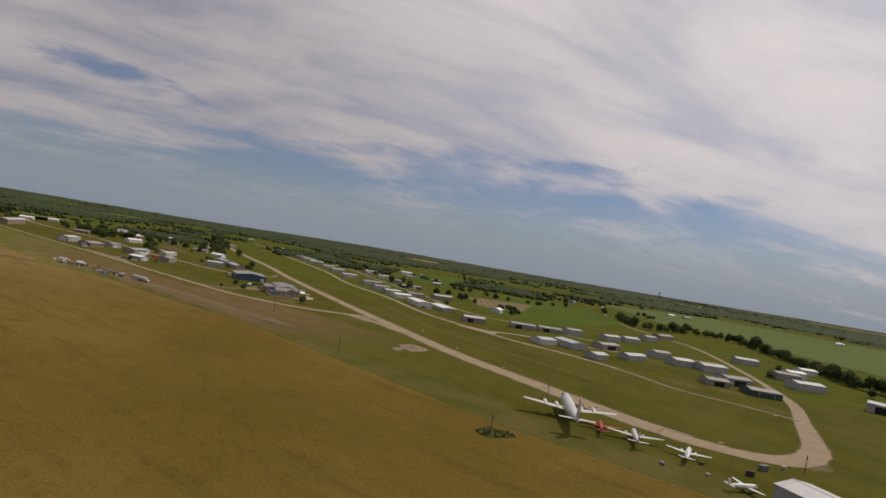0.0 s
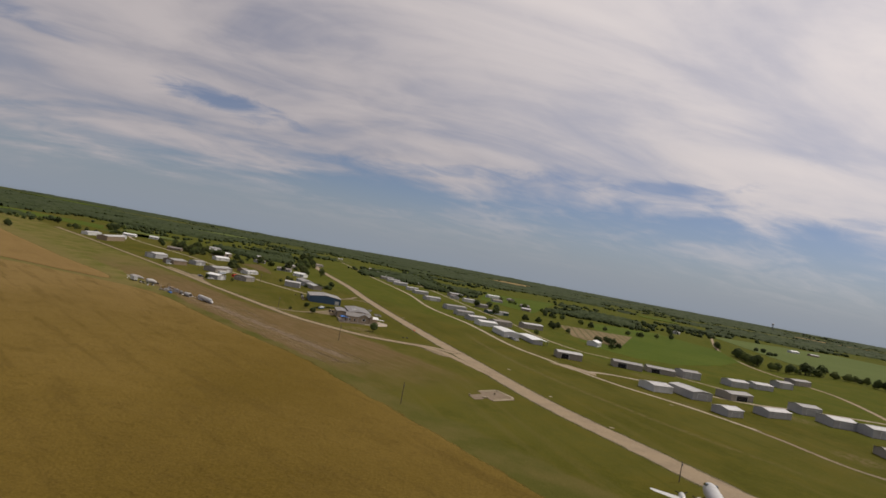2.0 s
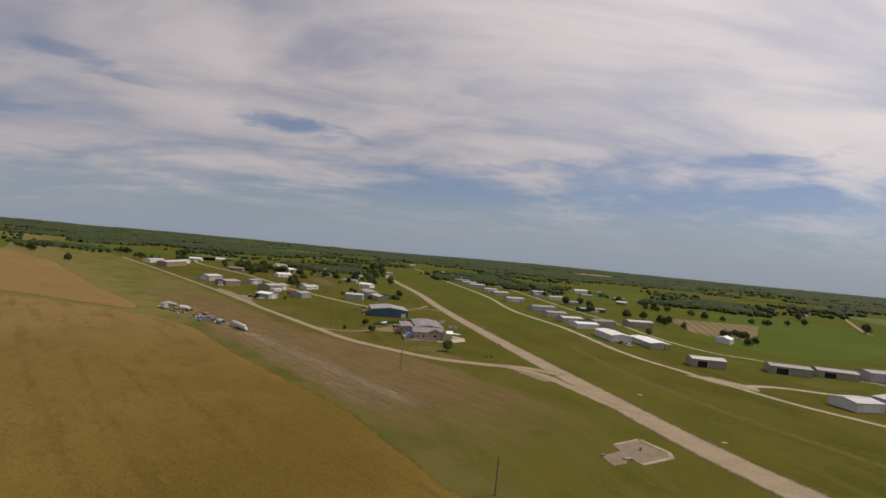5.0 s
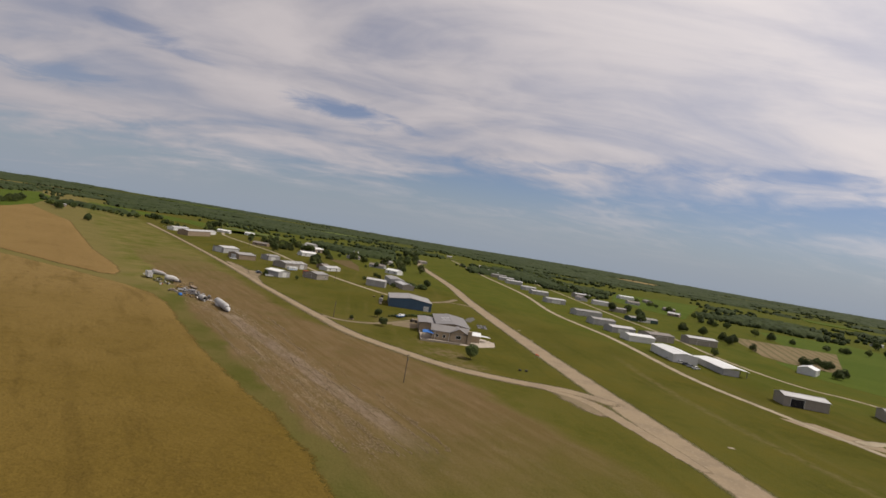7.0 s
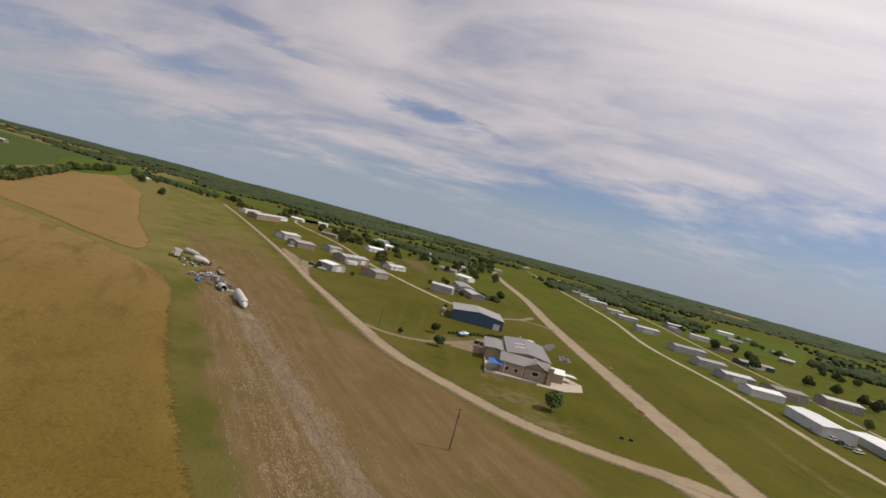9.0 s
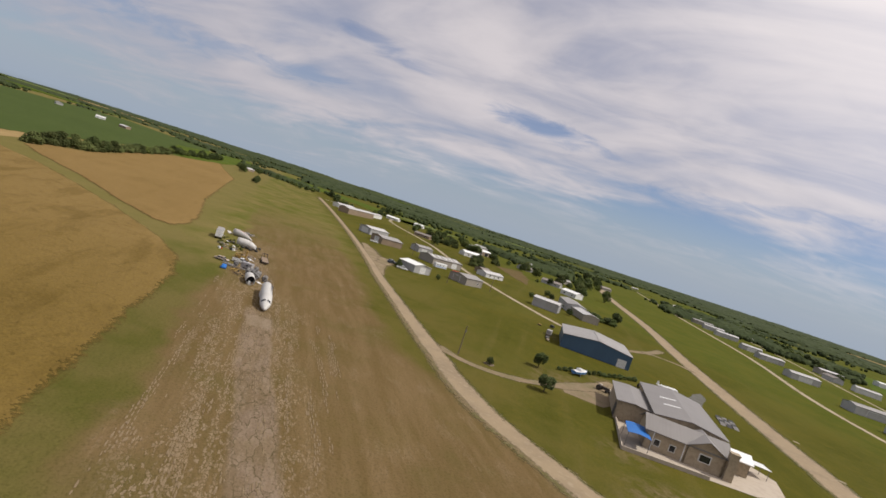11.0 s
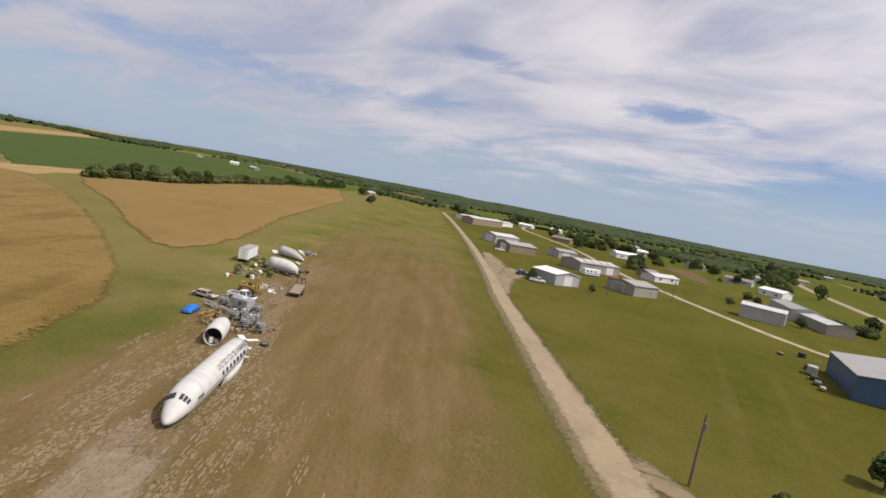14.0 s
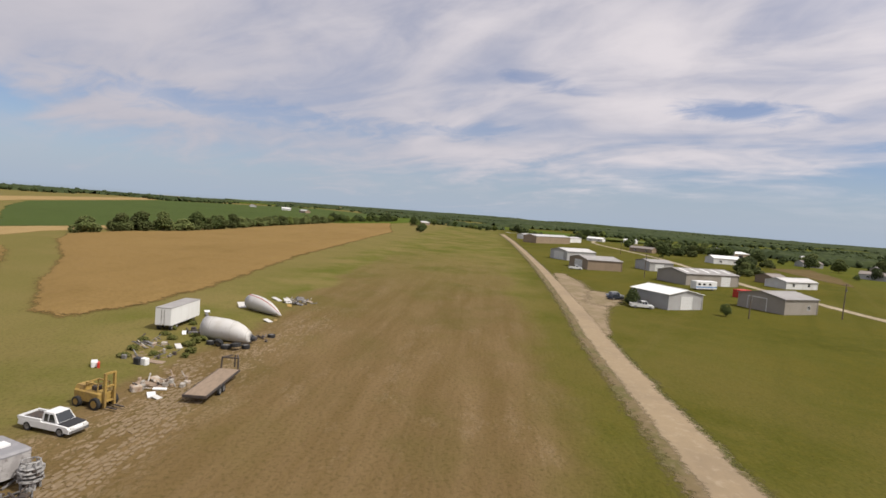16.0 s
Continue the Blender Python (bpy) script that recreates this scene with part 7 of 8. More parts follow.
    for s in (-1, 1):
        bm = bmesh.new()
        tube(bm, (l * 0.16, s * gy, r * 0.5), (l * 0.15, s * gy, zc - r * 0.4 + high), 0.06 * r + 0.03)
        part("gear_leg", bm, STEEL, a)
        wheel(a, l * 0.16, s * gy, r * 0.36, r * 0.36, r * 0.25)
    bm = bmesh.new()
    tube(bm, (l * 0.4, 0, r * 0.3), (l * 0.4, 0, zc - r * 0.7), 0.05 * r + 0.03)
    part("gear_leg", bm, STEEL, a)
    wheel(a, l * 0.4, 0, r * 0.28, r * 0.28, r * 0.2)
    return a


def prop(parent, x, y, z, rad):
    bm = bmesh.new()
    loft(bm, [ring_pts(x - 0.1, rad * 0.16, rad * 0.16, z, 8), ring_pts(x + rad * 0.14, rad * 0.05, rad * 0.05, z, 8)])
    for v in bm.verts:
        v.co.y += y
    hub = part("propeller_hub", bm, STEEL, parent)
    for k in range(3):
        t = radians(20 + 120 * k)
        bm = bmesh.new()
        d = Vector((0, math.cos(t), math.sin(t)))
        n = Vector((0, -math.sin(t), math.cos(t)))
        c = Vector((x, y, z))
        w = rad * 0.07
        solid(bm, [c + d * rad * 0.12 - n * w, c + d * rad * 0.95 - n * w * 0.8, c + d * rad * 0.95 + n * w * 0.8, c + d * rad * 0.12 + n * w], [q + Vector((0.04, 0, 0)) for q in (c + d * rad * 0.12 - n * w, c + d * rad * 0.95 - n * w * 0.8, c + d * rad * 0.95 + n * w * 0.8, c + d * rad * 0.12 + n * w)])
        part("propeller_blade", bm, BLACKPAINT, hub)


aeroplane("four-engined silver transport aircraft parked on grass", pose(-19.4, 198.4, 0, 0, 0, 104), 39, 32, 1.9, BARE, 4, 0.42, 0.18)
aeroplane("small red single-engined aircraft parked beside a transport", pose(-8.6, 194, 0, 0, 0, 98), 14, 13, 0.7, REDPAINT, 1, 0.30, 0.13)
aeroplane("white and bare metal twin-engined aircraft on grass", pose(2.2, 191.5, 0, 0, 0, 97), 17, 17.5, 0.85, BARE, 2, 0.36, 0.16)
aeroplane("small white twin-engined aircraft on grass", pose(17.2, 187.0, 0, 0, 0, 83), 14.5, 13, 0.78, GLOSSWHITE, 2, 0.30, 0.15)
aeroplane("white single-engined aircraft beside a hangar", pose(29.6, 169.4, 0, 0, 0, 36), 9.8, 11, 0.65, GLOSSWHITE, 1, 0.30, 0.15)
aeroplane("small white jet trainer displayed on the grass", pose(-291.0, 405.0, 0, 0, 0, 62), 7.5, 7, 0.5, GLOSSWHITE, 0, 0.55, 0.16)
for k, (x, y, w, h) in enumerate(((34, 187, 2.2, 1.6), (39, 197, 3.0, 1.8), (46, 205, 2.4, 1.2), (21, 186, 1.6, 0.8), (10, 175, 1.4, 0.8), (22, 176, 1.2, 0.7))):
    bm = bmesh.new()
    rounded_box(bm, -w / 2, w / 2, -0.6, 0.6, 0, h, 0.25)
    single("ground_cart", bm, (DARKSTEEL, STEEL, RUST)[k % 3], "dark ground equipment cart standing on grass", "cart", pose(x, y, 0, 0, 0, 30 * k), "ground equipment")


# ---- broken asphalt on the old strip ----
def broken_asphalt():
    """Flat crumbs of old paving with grass between them, in two lanes along the strip."""
    rg = random.Random(31)
    verts, faces = [], []
    spots = []
    for row in range(74):
        u = rg.uniform(-32, -30)
        while u < 142:
            l = rg.uniform(0.5, 2.2)
            u += l
            v = 8.5 + row * 0.37 + rg.gauss(0, 0.07) + 0.5 * noise.noise(Vector((u * 0.08, row * 0.1, 9.0)))
            keep = noise.noise(Vector((u * 0.030, v * 0.85, 2.0))) + 0.55 * noise.noise(Vector((u * 0.14, v * 0.5, 6.0))) - 0.20 - abs(v - 19) * 0.006
            if keep + rg.uniform(-0.12, 0.12) > 0 and not (118 < u and v > 12):
                spots.append((u - l / 2, v, l * 0.42, rg.uniform(0.05, 0.11)))
    # beside the scrap the paving still lies in rows of blocks
    for row in range(-6, 7):
        u = 114.0 + rg.random()
        while u < 176:
            l = rg.uniform(0.5, 1.5)
            u += l
            v = 19.4 - (u - 140) * 0.125 - max(u - 163, 0) ** 2 * 0.055 + row * 0.36 + rg.gauss(0, 0.05)
            keep = noise.noise(Vector((u * 0.16, row * 0.45, 4.0))) + 0.30 - 0.012 * row * row - max(u - 168, 0) * 0.06 - max(122 - u, 0) * 0.06
            if keep + rg.uniform(-0.25, 0.25) > 0:
                spots.append((u - l / 2, v, l * 0.42, 0.135 * rg.uniform(0.8, 1.15)))
    for u, v, hl, hw in spots:
        p = ORIGIN + ALONG * u + ACROSS * v
        n = 6
        ring = []
        for i in range(n):
            a = 0.42 + 2 * math.pi * i / n + rg.uniform(-0.2, 0.2)
            q = rg.uniform(0.82, 1.15)
            o = ALONG * (q * hl * math.cos(a)) + ACROSS * (q * hw * 1.15 * math.sin(a))
            ring.append((p.x + o.x, p.y + o.y))
        z = rg.uniform(0.02, 0.07)
        o = len(verts)
        verts += [(x, y, z) for x, y in ring] + [(x, y, -0.02) for x, y in ring]
        faces.append(tuple(range(o, o + n)))
        faces += [(o + i, o + (i + 1) % n, o + n + (i + 1) % n, o + n + i) for i in range(n)]
    me = bpy.data.meshes.new("broken_asphalt")
    me.from_pydata(verts, [], faces)
    me.materials.append(CRUMB)
    tagged(new("broken_asphalt", me), "pale broken crumbs of old asphalt in dry grass", "paving", "", "stuff")


CRUMB = material("pale_asphalt_crumbs", (0.215, 0.155, 0.088), 0.95, spots=((0.4, 0.4, 0.65, (0.190, 0.137, 0.074), 0.8), (3, 0.5, 0.75, (0.36, 0.275, 0.185), 0.6)), coord="Position")
broken_asphalt()

# ---- the club house ----
GREYWAY = material("grey_worn_tarmac", (0.115, 0.11, 0.10), 0.9, spots=((0.4, 0.42, 0.66, (0.075, 0.075, 0.045), 0.8), (2.0, 0.5, 0.75, (0.19, 0.175, 0.15), 0.6)), coord="Position")
club = thing("club_house", "tan stone club house with grey metal roofs", "building", pose(-261.0, 367.5, 0, 0, 0, 45) @ Matrix.Diagonal((1.17, 1.17, 1.08, 1)))
# local x runs across the hall (towards the runway), local y away down the hall


def wing_of(l, d, x, y, h, rise, ridge, wall, roof, turn=0):
    w = part("wall", wall_mesh(l, d, h, rise, ridge), wall, club)
    w.matrix_local = pose(x, y, 0, 0, 0, turn)
    r = part("roof", roof_mesh(l, d, h, rise, ridge, 0.45), roof, club)
    r.matrix_local = pose(x, y, 0, 0, 0, turn)
    return w, r


_, hall_roof = wing_of(12.5, 27, 0, 0, 4.9, 0.9, "y", STONE, R_CLUB)
wing_of(6.2, 17, -9.6, -1.4, 4.0, 0.35, "y", STONE, R_CLUB)
_, front_roof = wing_of(13.5, 8.5, -1.5, -17.2, 3.6, 1.7, "x", STONE, R_CLUB)
wing_of(6, 7, 1.6, -18.2, 3.7, 1.6, "y", STONE, R_CLUB)
wing_of(5.5, 5, 7.6, -13.5, 2.9, 0.9, "x", STONE, R_WHITE)
for k in range(2):
    bm = bmesh.new()
    y = 2.5 - 6.0 * k
    z = 4.9 + 0.9 * (1 - 2.2 / 6.25)
    solid(bm, [(-3.8, y, z - 0.10), (-0.6, y - 0.2, z + 0.37), (-0.6, y - 0.9, z + 0.37), (-3.8, y - 0.7, z - 0.10)], [(-3.8, y, z - 0.04), (-0.6, y - 0.2, z + 0.43), (-0.6, y - 0.9, z + 0.43), (-3.8, y - 0.7, z - 0.04)])
    part("skylight", bm, R_WHITE, hall_roof, "white roof light strip")
for x in (-6.2, -3.6):
    bm = bmesh.new()
    box(bm, x - 0.55, x + 0.55, -21.53, -21.43, 1.0, 2.3)
    wn = part("window", bm, TRIM, club)
    bm = bmesh.new()
    box(bm, x - 0.45, x + 0.45, -21.56, -21.50, 1.1, 2.2)
    part("pane", bm, GLASS, wn)
bm = bmesh.new()
box(bm, 0.6, 2.6, -21.78, -21.68, 1.4, 2.9)
wn = part("window", bm, TRIM, club)
bm = bmesh.new()
box(bm, 0.75, 2.45, -21.81, -21.75, 1.55, 2.75)
part("pane", bm, GLASS, wn)
for k in range(3):
    bm = bmesh.new()
    x = -7.0 + k * 5.2
    box(bm, x - 0.08, x + 0.08, -21.55, -21.40, 0, 3.5)
    part("pilaster", bm, TRIM, club)
# flat black panel painted as the shade in an open doorway
bm = bmesh.new()
box(bm, -12.75, -12.68, -9.0, -6.0, 0.05, 2.9)
part("door", bm, BLACKPAINT, club, "black panel standing for a shaded doorway")
for a, b, h in (((-0.1, -14.0), (1.6, -18.0), 5.3), ((1.6, -18.4), (1.6, -21.9), 5.33), ((-4.4, -16.8), (-1.6, -17.2), 5.33), ((4.7, -13.2), (4.9, -21.8), 3.85)):
    bm = bmesh.new()
    d = (Vector(b) - Vector(a)).normalized() * 0.16
    ring = [(a[0] - d.y, a[1] + d.x), (a[0] + d.y, a[1] - d.x), (b[0] + d.y, b[1] - d.x), (b[0] - d.y, b[1] + d.x)]
    solid(bm, [(*p, h - 0.06) for p in ring], [(*p, h + 0.09) for p in ring])
    part("ridge_flashing", bm, TRIM, front_roof).matrix_world = club.matrix_world
bm = bmesh.new()
box(bm, 4.9, 6.3, -22.6, -21.2, 0, 5.0)
box(bm, 4.8, 6.4, -22.7, -21.1, 5.0, 5.2)
part("chimney", bm, STONE, club, "tan stone chimney stack")
# shade sail on posts, paved court with its low wall, awning
sail = thing("shade_canopy", "bright blue shade canopy on posts", "canopy", pose(-250.9, 341.4, 0, 0, 0, 45) @ Matrix.Diagonal((1.15, 0.95, 1.1, 1)))
bm = bmesh.new()
g = 6
rows = [[(-2.0 + 4.0 * i / g, -4.2 + 8.4 * j / g, 2.65 + 0.25 * math.sin(math.pi * i / g) - 0.15 * math.sin(math.pi * j / g)) for i in range(g + 1)] for j in range(g + 1)]
vs = [[bm.verts.new(p) for p in r] for r in rows]
lo = [[bm.verts.new((p[0], p[1], p[2] - 0.04)) for p in r] for r in rows]
for j in range(g):
    for i in range(g):
        bm.faces.new((vs[j][i], vs[j][i + 1], vs[j + 1][i + 1], vs[j + 1][i]))
        bm.faces.new((lo[j][i], lo[j + 1][i], lo[j + 1][i + 1], lo[j][i + 1]))
part("cloth", bm, TARP, sail)
for x in (-1.9, 1.9):
    for y in (-4.1, 4.1):
        bm = bmesh.new()
        tube(bm, (x, y, 0), (x, y, 2.66), 0.05)
        part("post", bm, STEEL, sail)
sheet("patio", [(-281.8, 368.2), (-247.9, 334.5), (-232.7, 355.6), (-232.0, 365.0), (-238.5, 373.5), (-245.6, 374.3), (-267.8, 364.9), (-277.1, 373.1)], 0.06, PATIO, "pale paved court round the club house", "pavement")
wl = thing("court_wall", "low pale wall round the paved court", "wall", pose(0, 0, 0), kind="structure")
for (x0, y0), (x1, y1) in (((-282.1, 368.3), (-248.0, 334.3)), ((-248.0, 334.3), (-238.0, 348.0))):
    d = Vector((x1 - x0, y1 - y0)).normalized()
    s = Vector((-d.y, d.x)) * 0.12
    ring = [(x0 + s.x, y0 + s.y), (x0 - s.x, y0 - s.y), (x1 - s.x, y1 - s.y), (x1 + s.x, y1 + s.y)]
    bm = bmesh.new()
    solid(bm, [(*p, 0) for p in ring], [(*p, 0.75) for p in ring])
    part("wall_run", bm, PATIO, wl)
awn = thing("awning", "white sloping awning beside the club house", "awning", pose(-242.6, 367.3, 0, 0, 0, 50) @ Matrix.Diagonal((1.3, 1.2, 1.05, 1)))
bm = bmesh.new()
solid(bm, [(-3.2, -1.6, 2.6), (3.6, -1.6, 2.2), (3.2, 1.5, 2.2), (-3.2, 1.6, 2.6)], [(-3.2, -1.6, 2.68), (3.6, -1.6, 2.28), (3.2, 1.5, 2.28), (-3.2, 1.6, 2.68)])
part("cloth", bm, GLOSSWHITE, awn)
for x, y, h in ((-3.0, -1.4, 2.6), (3.3, -1.4, 2.22), (3.0, 1.3, 2.22), (-3.0, 1.4, 2.6)):
    bm = bmesh.new()
    tube(bm, (x, y, 0), (x, y, h), 0.05)
    part("post", bm, STEEL, awn)
sheet("apron", [(-286.5, 408), (-289, 414), (-293.5, 423), (-296, 431), (-290, 426), (-285.5, 417), (-281.5, 411)], 0.03, GREYWAY, "short grey worn taxiway between hall and runway", "pavement", ragged=0.6)
# rows of panels on the lawn
for k in range(12):
    i, j = k % 3, k // 3
    bm = bmesh.new()
    solid(bm, [(-0.7, -1.1, 0.3), (0.7, -1.1, 0.3), (0.7, 1.1, 0.75), (-0.7, 1.1, 0.75)], [(-0.7, -1.1, 0.36), (0.7, -1.1, 0.36), (0.7, 1.1, 0.81), (-0.7, 1.1, 0.81)])
    p = single("display_panel", bm, STEEL if k % 2 else BLACKPAINT, "low dark and grey panel set on the lawn", "panel", pose(-273.6 + 1.25 * i + 1.7 * j, 407.0 + 1.3 * i - 1.9 * j, -0.3, 0, 0, 45), "panels on the lawn")
# old vehicles behind the hall
for x, y, a in ((-281.4, 364.6, 20), (-290.0, 391.5, 110), (-285.4, 379.0, 60)):
    w = thing("old_tractor", "dark old tractor parked on bare ground", "tractor", pose(x, y, 0, 0, 0, a), "old machines")
    bm = bmesh.new()
    rounded_box(bm, -0.6, 1.7, -0.4, 0.4, 0.6, 1.35, 0.15)
    part("engine_cover", bm, DARKSTEEL, w)
    bm = bmesh.new()
    rounded_box(bm, -1.4, -0.5, -0.6, 0.6, 0.7, 1.7, 0.15)
    part("seat_box", bm, RUST, w)
    bm = bmesh.new()
    tube(bm, (0.9, 0, 1.3), (0.9, 0, 2.1), 0.05)
    part("exhaust_pipe", bm, DARKSTEEL, w)
    for s in (-1, 1):
        wheel(w, -1.0, s * 0.85, 0.7, 0.7, 0.4, DARKSTEEL)
        wheel(w, 1.3, s * 0.7, 0.42, 0.42, 0.25, DARKSTEEL)
# boat beside the hedge
bt = thing("boat", "white motor boat with a blue hull on a trailer", "boat", pose(-292.0, 366.0, 0, 0, 0, 98))
bm = bmesh.new()
loft(bm, [[(x, -w, 1.35 + s), (x, -w * 0.85, 0.75 + s), (x, 0, 0.5 + s), (x, w * 0.85, 0.75 + s), (x, w, 1.35 + s)] for x, w, s in ((-3.0, 0.95, 0), (-1, 1.1, 0), (1.2, 0.95, 0.05), (2.4, 0.5, 0.2), (3.1, 0.06, 0.35))])
part("hull", bm, BLUEPAINT, bt)
bm = bmesh.new()
loft(bm, [[(x, -w, 1.36 + s), (x, -w * 0.7, h + s), (x, w * 0.7, h + s), (x, w, 1.36 + s)] for x, w, h, s in ((-3.0, 0.97, 1.45, 0), (-1.2, 1.1, 1.5, 0), (-0.9, 1.05, 2.1, 0), (0.6, 0.95, 2.05, 0.03), (1.3, 0.85, 1.6, 0.05), (2.4, 0.5, 1.5, 0.2), (3.1, 0.06, 1.42, 0.35))])
part("deck", bm, GLOSSWHITE, bt)
bm = bmesh.new()
box(bm, -2.6, 3.6, -0.06, 0.06, 0.4, 0.52)
part("trailer_beam", bm, STEEL, bt)
for s in (-1, 1):
    wheel(bt, -0.8, s * 0.95, 0.32, 0.32, 0.2)

# small trees and the clipped hedge by the blue hangar
tagged(TREES[8], "small round-headed dark green tree on clear trunk")
plant(-274.0, 336.5, 8, 1.0, "small rounded dark green tree by a dirt track")
plant(-288.0, 330.2, 3, 0.34, "thin young tree in a square bed")
bm = bmesh.new()
for a, b in ((-1, -0.85), (0.85, 1)):
    box(bm, -1, 1, a, b, 0, 0.25)
    box(bm, a, b, -0.85, 0.85, 0, 0.25)
single("tree_bed", bm, PLANKS, "square timber edging round a young tree", "garden bed", pose(-288.0, 330.2, 0, 0, 0, 20))


WEED = material("olive_weeds", (0.075, 0.085, 0.022), 0.9, spots=((1.5, 0.4, 0.65, (0.115, 0.105, 0.035), 0.8),), spec=0.1)


def shrub(x, y, r, h, seed, label="small clipped green shrub in a row", group="shrubs of the hedge", mat=LEAF):
    rg = random.Random(seed)
    me = leaf_mesh("shrub", [((0, 0, h * 0.5), (r, r, h * 0.5))], 60, r * 0.35, rg, mat)
    ob = new("shrub", me)
    ob.matrix_world = pose(x, y, 0)
    return tagged(ob, label, "shrub", group)


for k in range(15):
    t = k / 14
    shrub(-294.2 - 2.6 * t, 360.0 + 36.0 * t, 0.65 + 0.25 * ((k * 7) % 3) / 2, 1.0 + 0.5 * ((k * 5) % 4) / 3, 40 + k)
rg = random.Random(77)
for k in range(16):
    t = k / 15
    shrub(-428 + 24 * t + rg.uniform(-1.5, 1.5), 488 + 17 * t + rg.uniform(-1.5, 1.5), rg.uniform(1.6, 2.6), rg.uniform(2.4, 4.2), 90 + k, "large dark hedge bush beside a barn", "bushes of the barn hedge")
for k in range(22):
    shrub(-365 - rg.uniform(0, 22), 276.5 + rg.uniform(0, 7), rg.uniform(0.3, 0.6), rg.uniform(0.3, 0.7), 130 + k, "low green weeds among scrap", "weeds in the yard", WEED)
plant(-412.7, 386.0, 3, 0.46, "small dark bush on the mown grass")
plant(-424.5, 369.5, 3, 0.62, "dark tree beside a white hangar")
plant(-421.5, 367.5, 3, 0.5, "dark tree beside a white hangar")
shrub(-36, 158, 3.2, 1.3, 200, "low green bush round a pole in wheat", "bushes", WEED)
shrub(-33, 160, 2.6, 1.0, 201, "low green bush round a pole in wheat", "bushes", WEED)

# cars and trailers near the hangars
CARS = "cars beside the hangars"
SILVER = material("silver_car_paint", (0.36, 0.37, 0.39), 0.3, 0.4)
DARKCAR = material("dark_car_paint", (0.035, 0.04, 0.05), 0.25)
road_car("car", "dark car parked beside a white hangar", pose(-430.5, 368.2, 0, 0, 0, 110), 4.6, 1.8, 1.45, DARKCAR, group=CARS)
road_car("pickup_truck", "white pickup parked before a white hangar", pose(-418.6, 368.6, 0, 0, 0, 75), 5.2, 1.85, 1.7, TRUCKWHITE, True, group=CARS)
road_car("car", "silver car parked beside a white hangar", pose(-434.5, 370.2, 0, 0, 0, 100), 4.6, 1.8, 1.45, SILVER, group=CARS)
road_car("pickup_truck", "white pickup parked before a tan hangar", pose(-510.5, 392.6, 0, 0, 0, 80), 5.2, 1.85, 1.7, TRUCKWHITE, True, group=CARS)
for k, (x, y, a) in enumerate(((-193.8, 474.0, 70), (-189.8, 471.0, 75), (-186.3, 468.6, 66), (-183.2, 466.0, 72), (-179.8, 463.4, 70), (-176.4, 461.0, 70))):
    road_car("car", ("dark", "silver", "white")[k % 3] + " car parked on grass beside a hangar", pose(x, y, 0, 0, 0, a), 4.6, 1.8, 1.5, (DARKCAR, SILVER, TRUCKWHITE)[k % 3], group=CARS)
rv = thing("motor_home", "white motor home with a blue stripe", "motor home", pose(-464.0, 416.6, 0, 0, 0, 100))
bm = bmesh.new()
rounded_box(bm, -4.5, 4.5, -1.2, 1.2, 0.5, 3.0, 0.3)
part("body", bm, GLOSSWHITE, rv)
bm = bmesh.new()
box(bm, -4.3, 4.3, -1.23, -1.203, 0.9, 1.25)
part("side_stripe", bm, BLUEPAINT, rv)
for x in (-3, -1, 1.4):
    bm = bmesh.new()
    box(bm, x - 0.5, x + 0.5, -1.235, -1.2, 1.7, 2.3)
    part("window", bm, GLASS, rv)
for x in (-2.2, 2.8):
    for s in (-1, 1):
        wheel(rv, x, s * 1.05, 0.42, 0.42, 0.25)
bm = bmesh.new()
rounded_box(bm, -2.4, 2.4, -1.2, 1.2, 0, 2.4, 0.06)
single("shipping_container", bm, REDBOX, "bright red steel container beside a hangar", "container", pose(-450.0, 419.6, 0, 0, 0, 100))
# shelter with a white roof beyond the runway
sh = thing("open_shelter", "open-sided shelter with a long white roof", "shelter", pose(-171, 482, 0, 0, 0, 132), ROWS_G)
part("roof", roof_mesh(31, 13, 3.2, 0.8, "x"), R_WHITE, sh)
for x in (-15, -9, -3, 3, 9, 15):
    for y in (-6, 6):
        bm = bmesh.new()
        box(bm, x - 0.12, x + 0.12, y - 0.12, y + 0.12, 0, 3.25)
        part("post", bm, STEEL, sh)
bm = bmesh.new()
box(bm, -15, 15, 6.15, 6.25, 0, 3.2)
part("rear_wall", bm, S_GREY, sh)
for x in (-15.2, 15.1):
    bm = bmesh.new()
    box(bm, x, x + 0.1, -2.0, 6.1, 0, 3.2)
    part("end_wall", bm, S_GREY, sh)
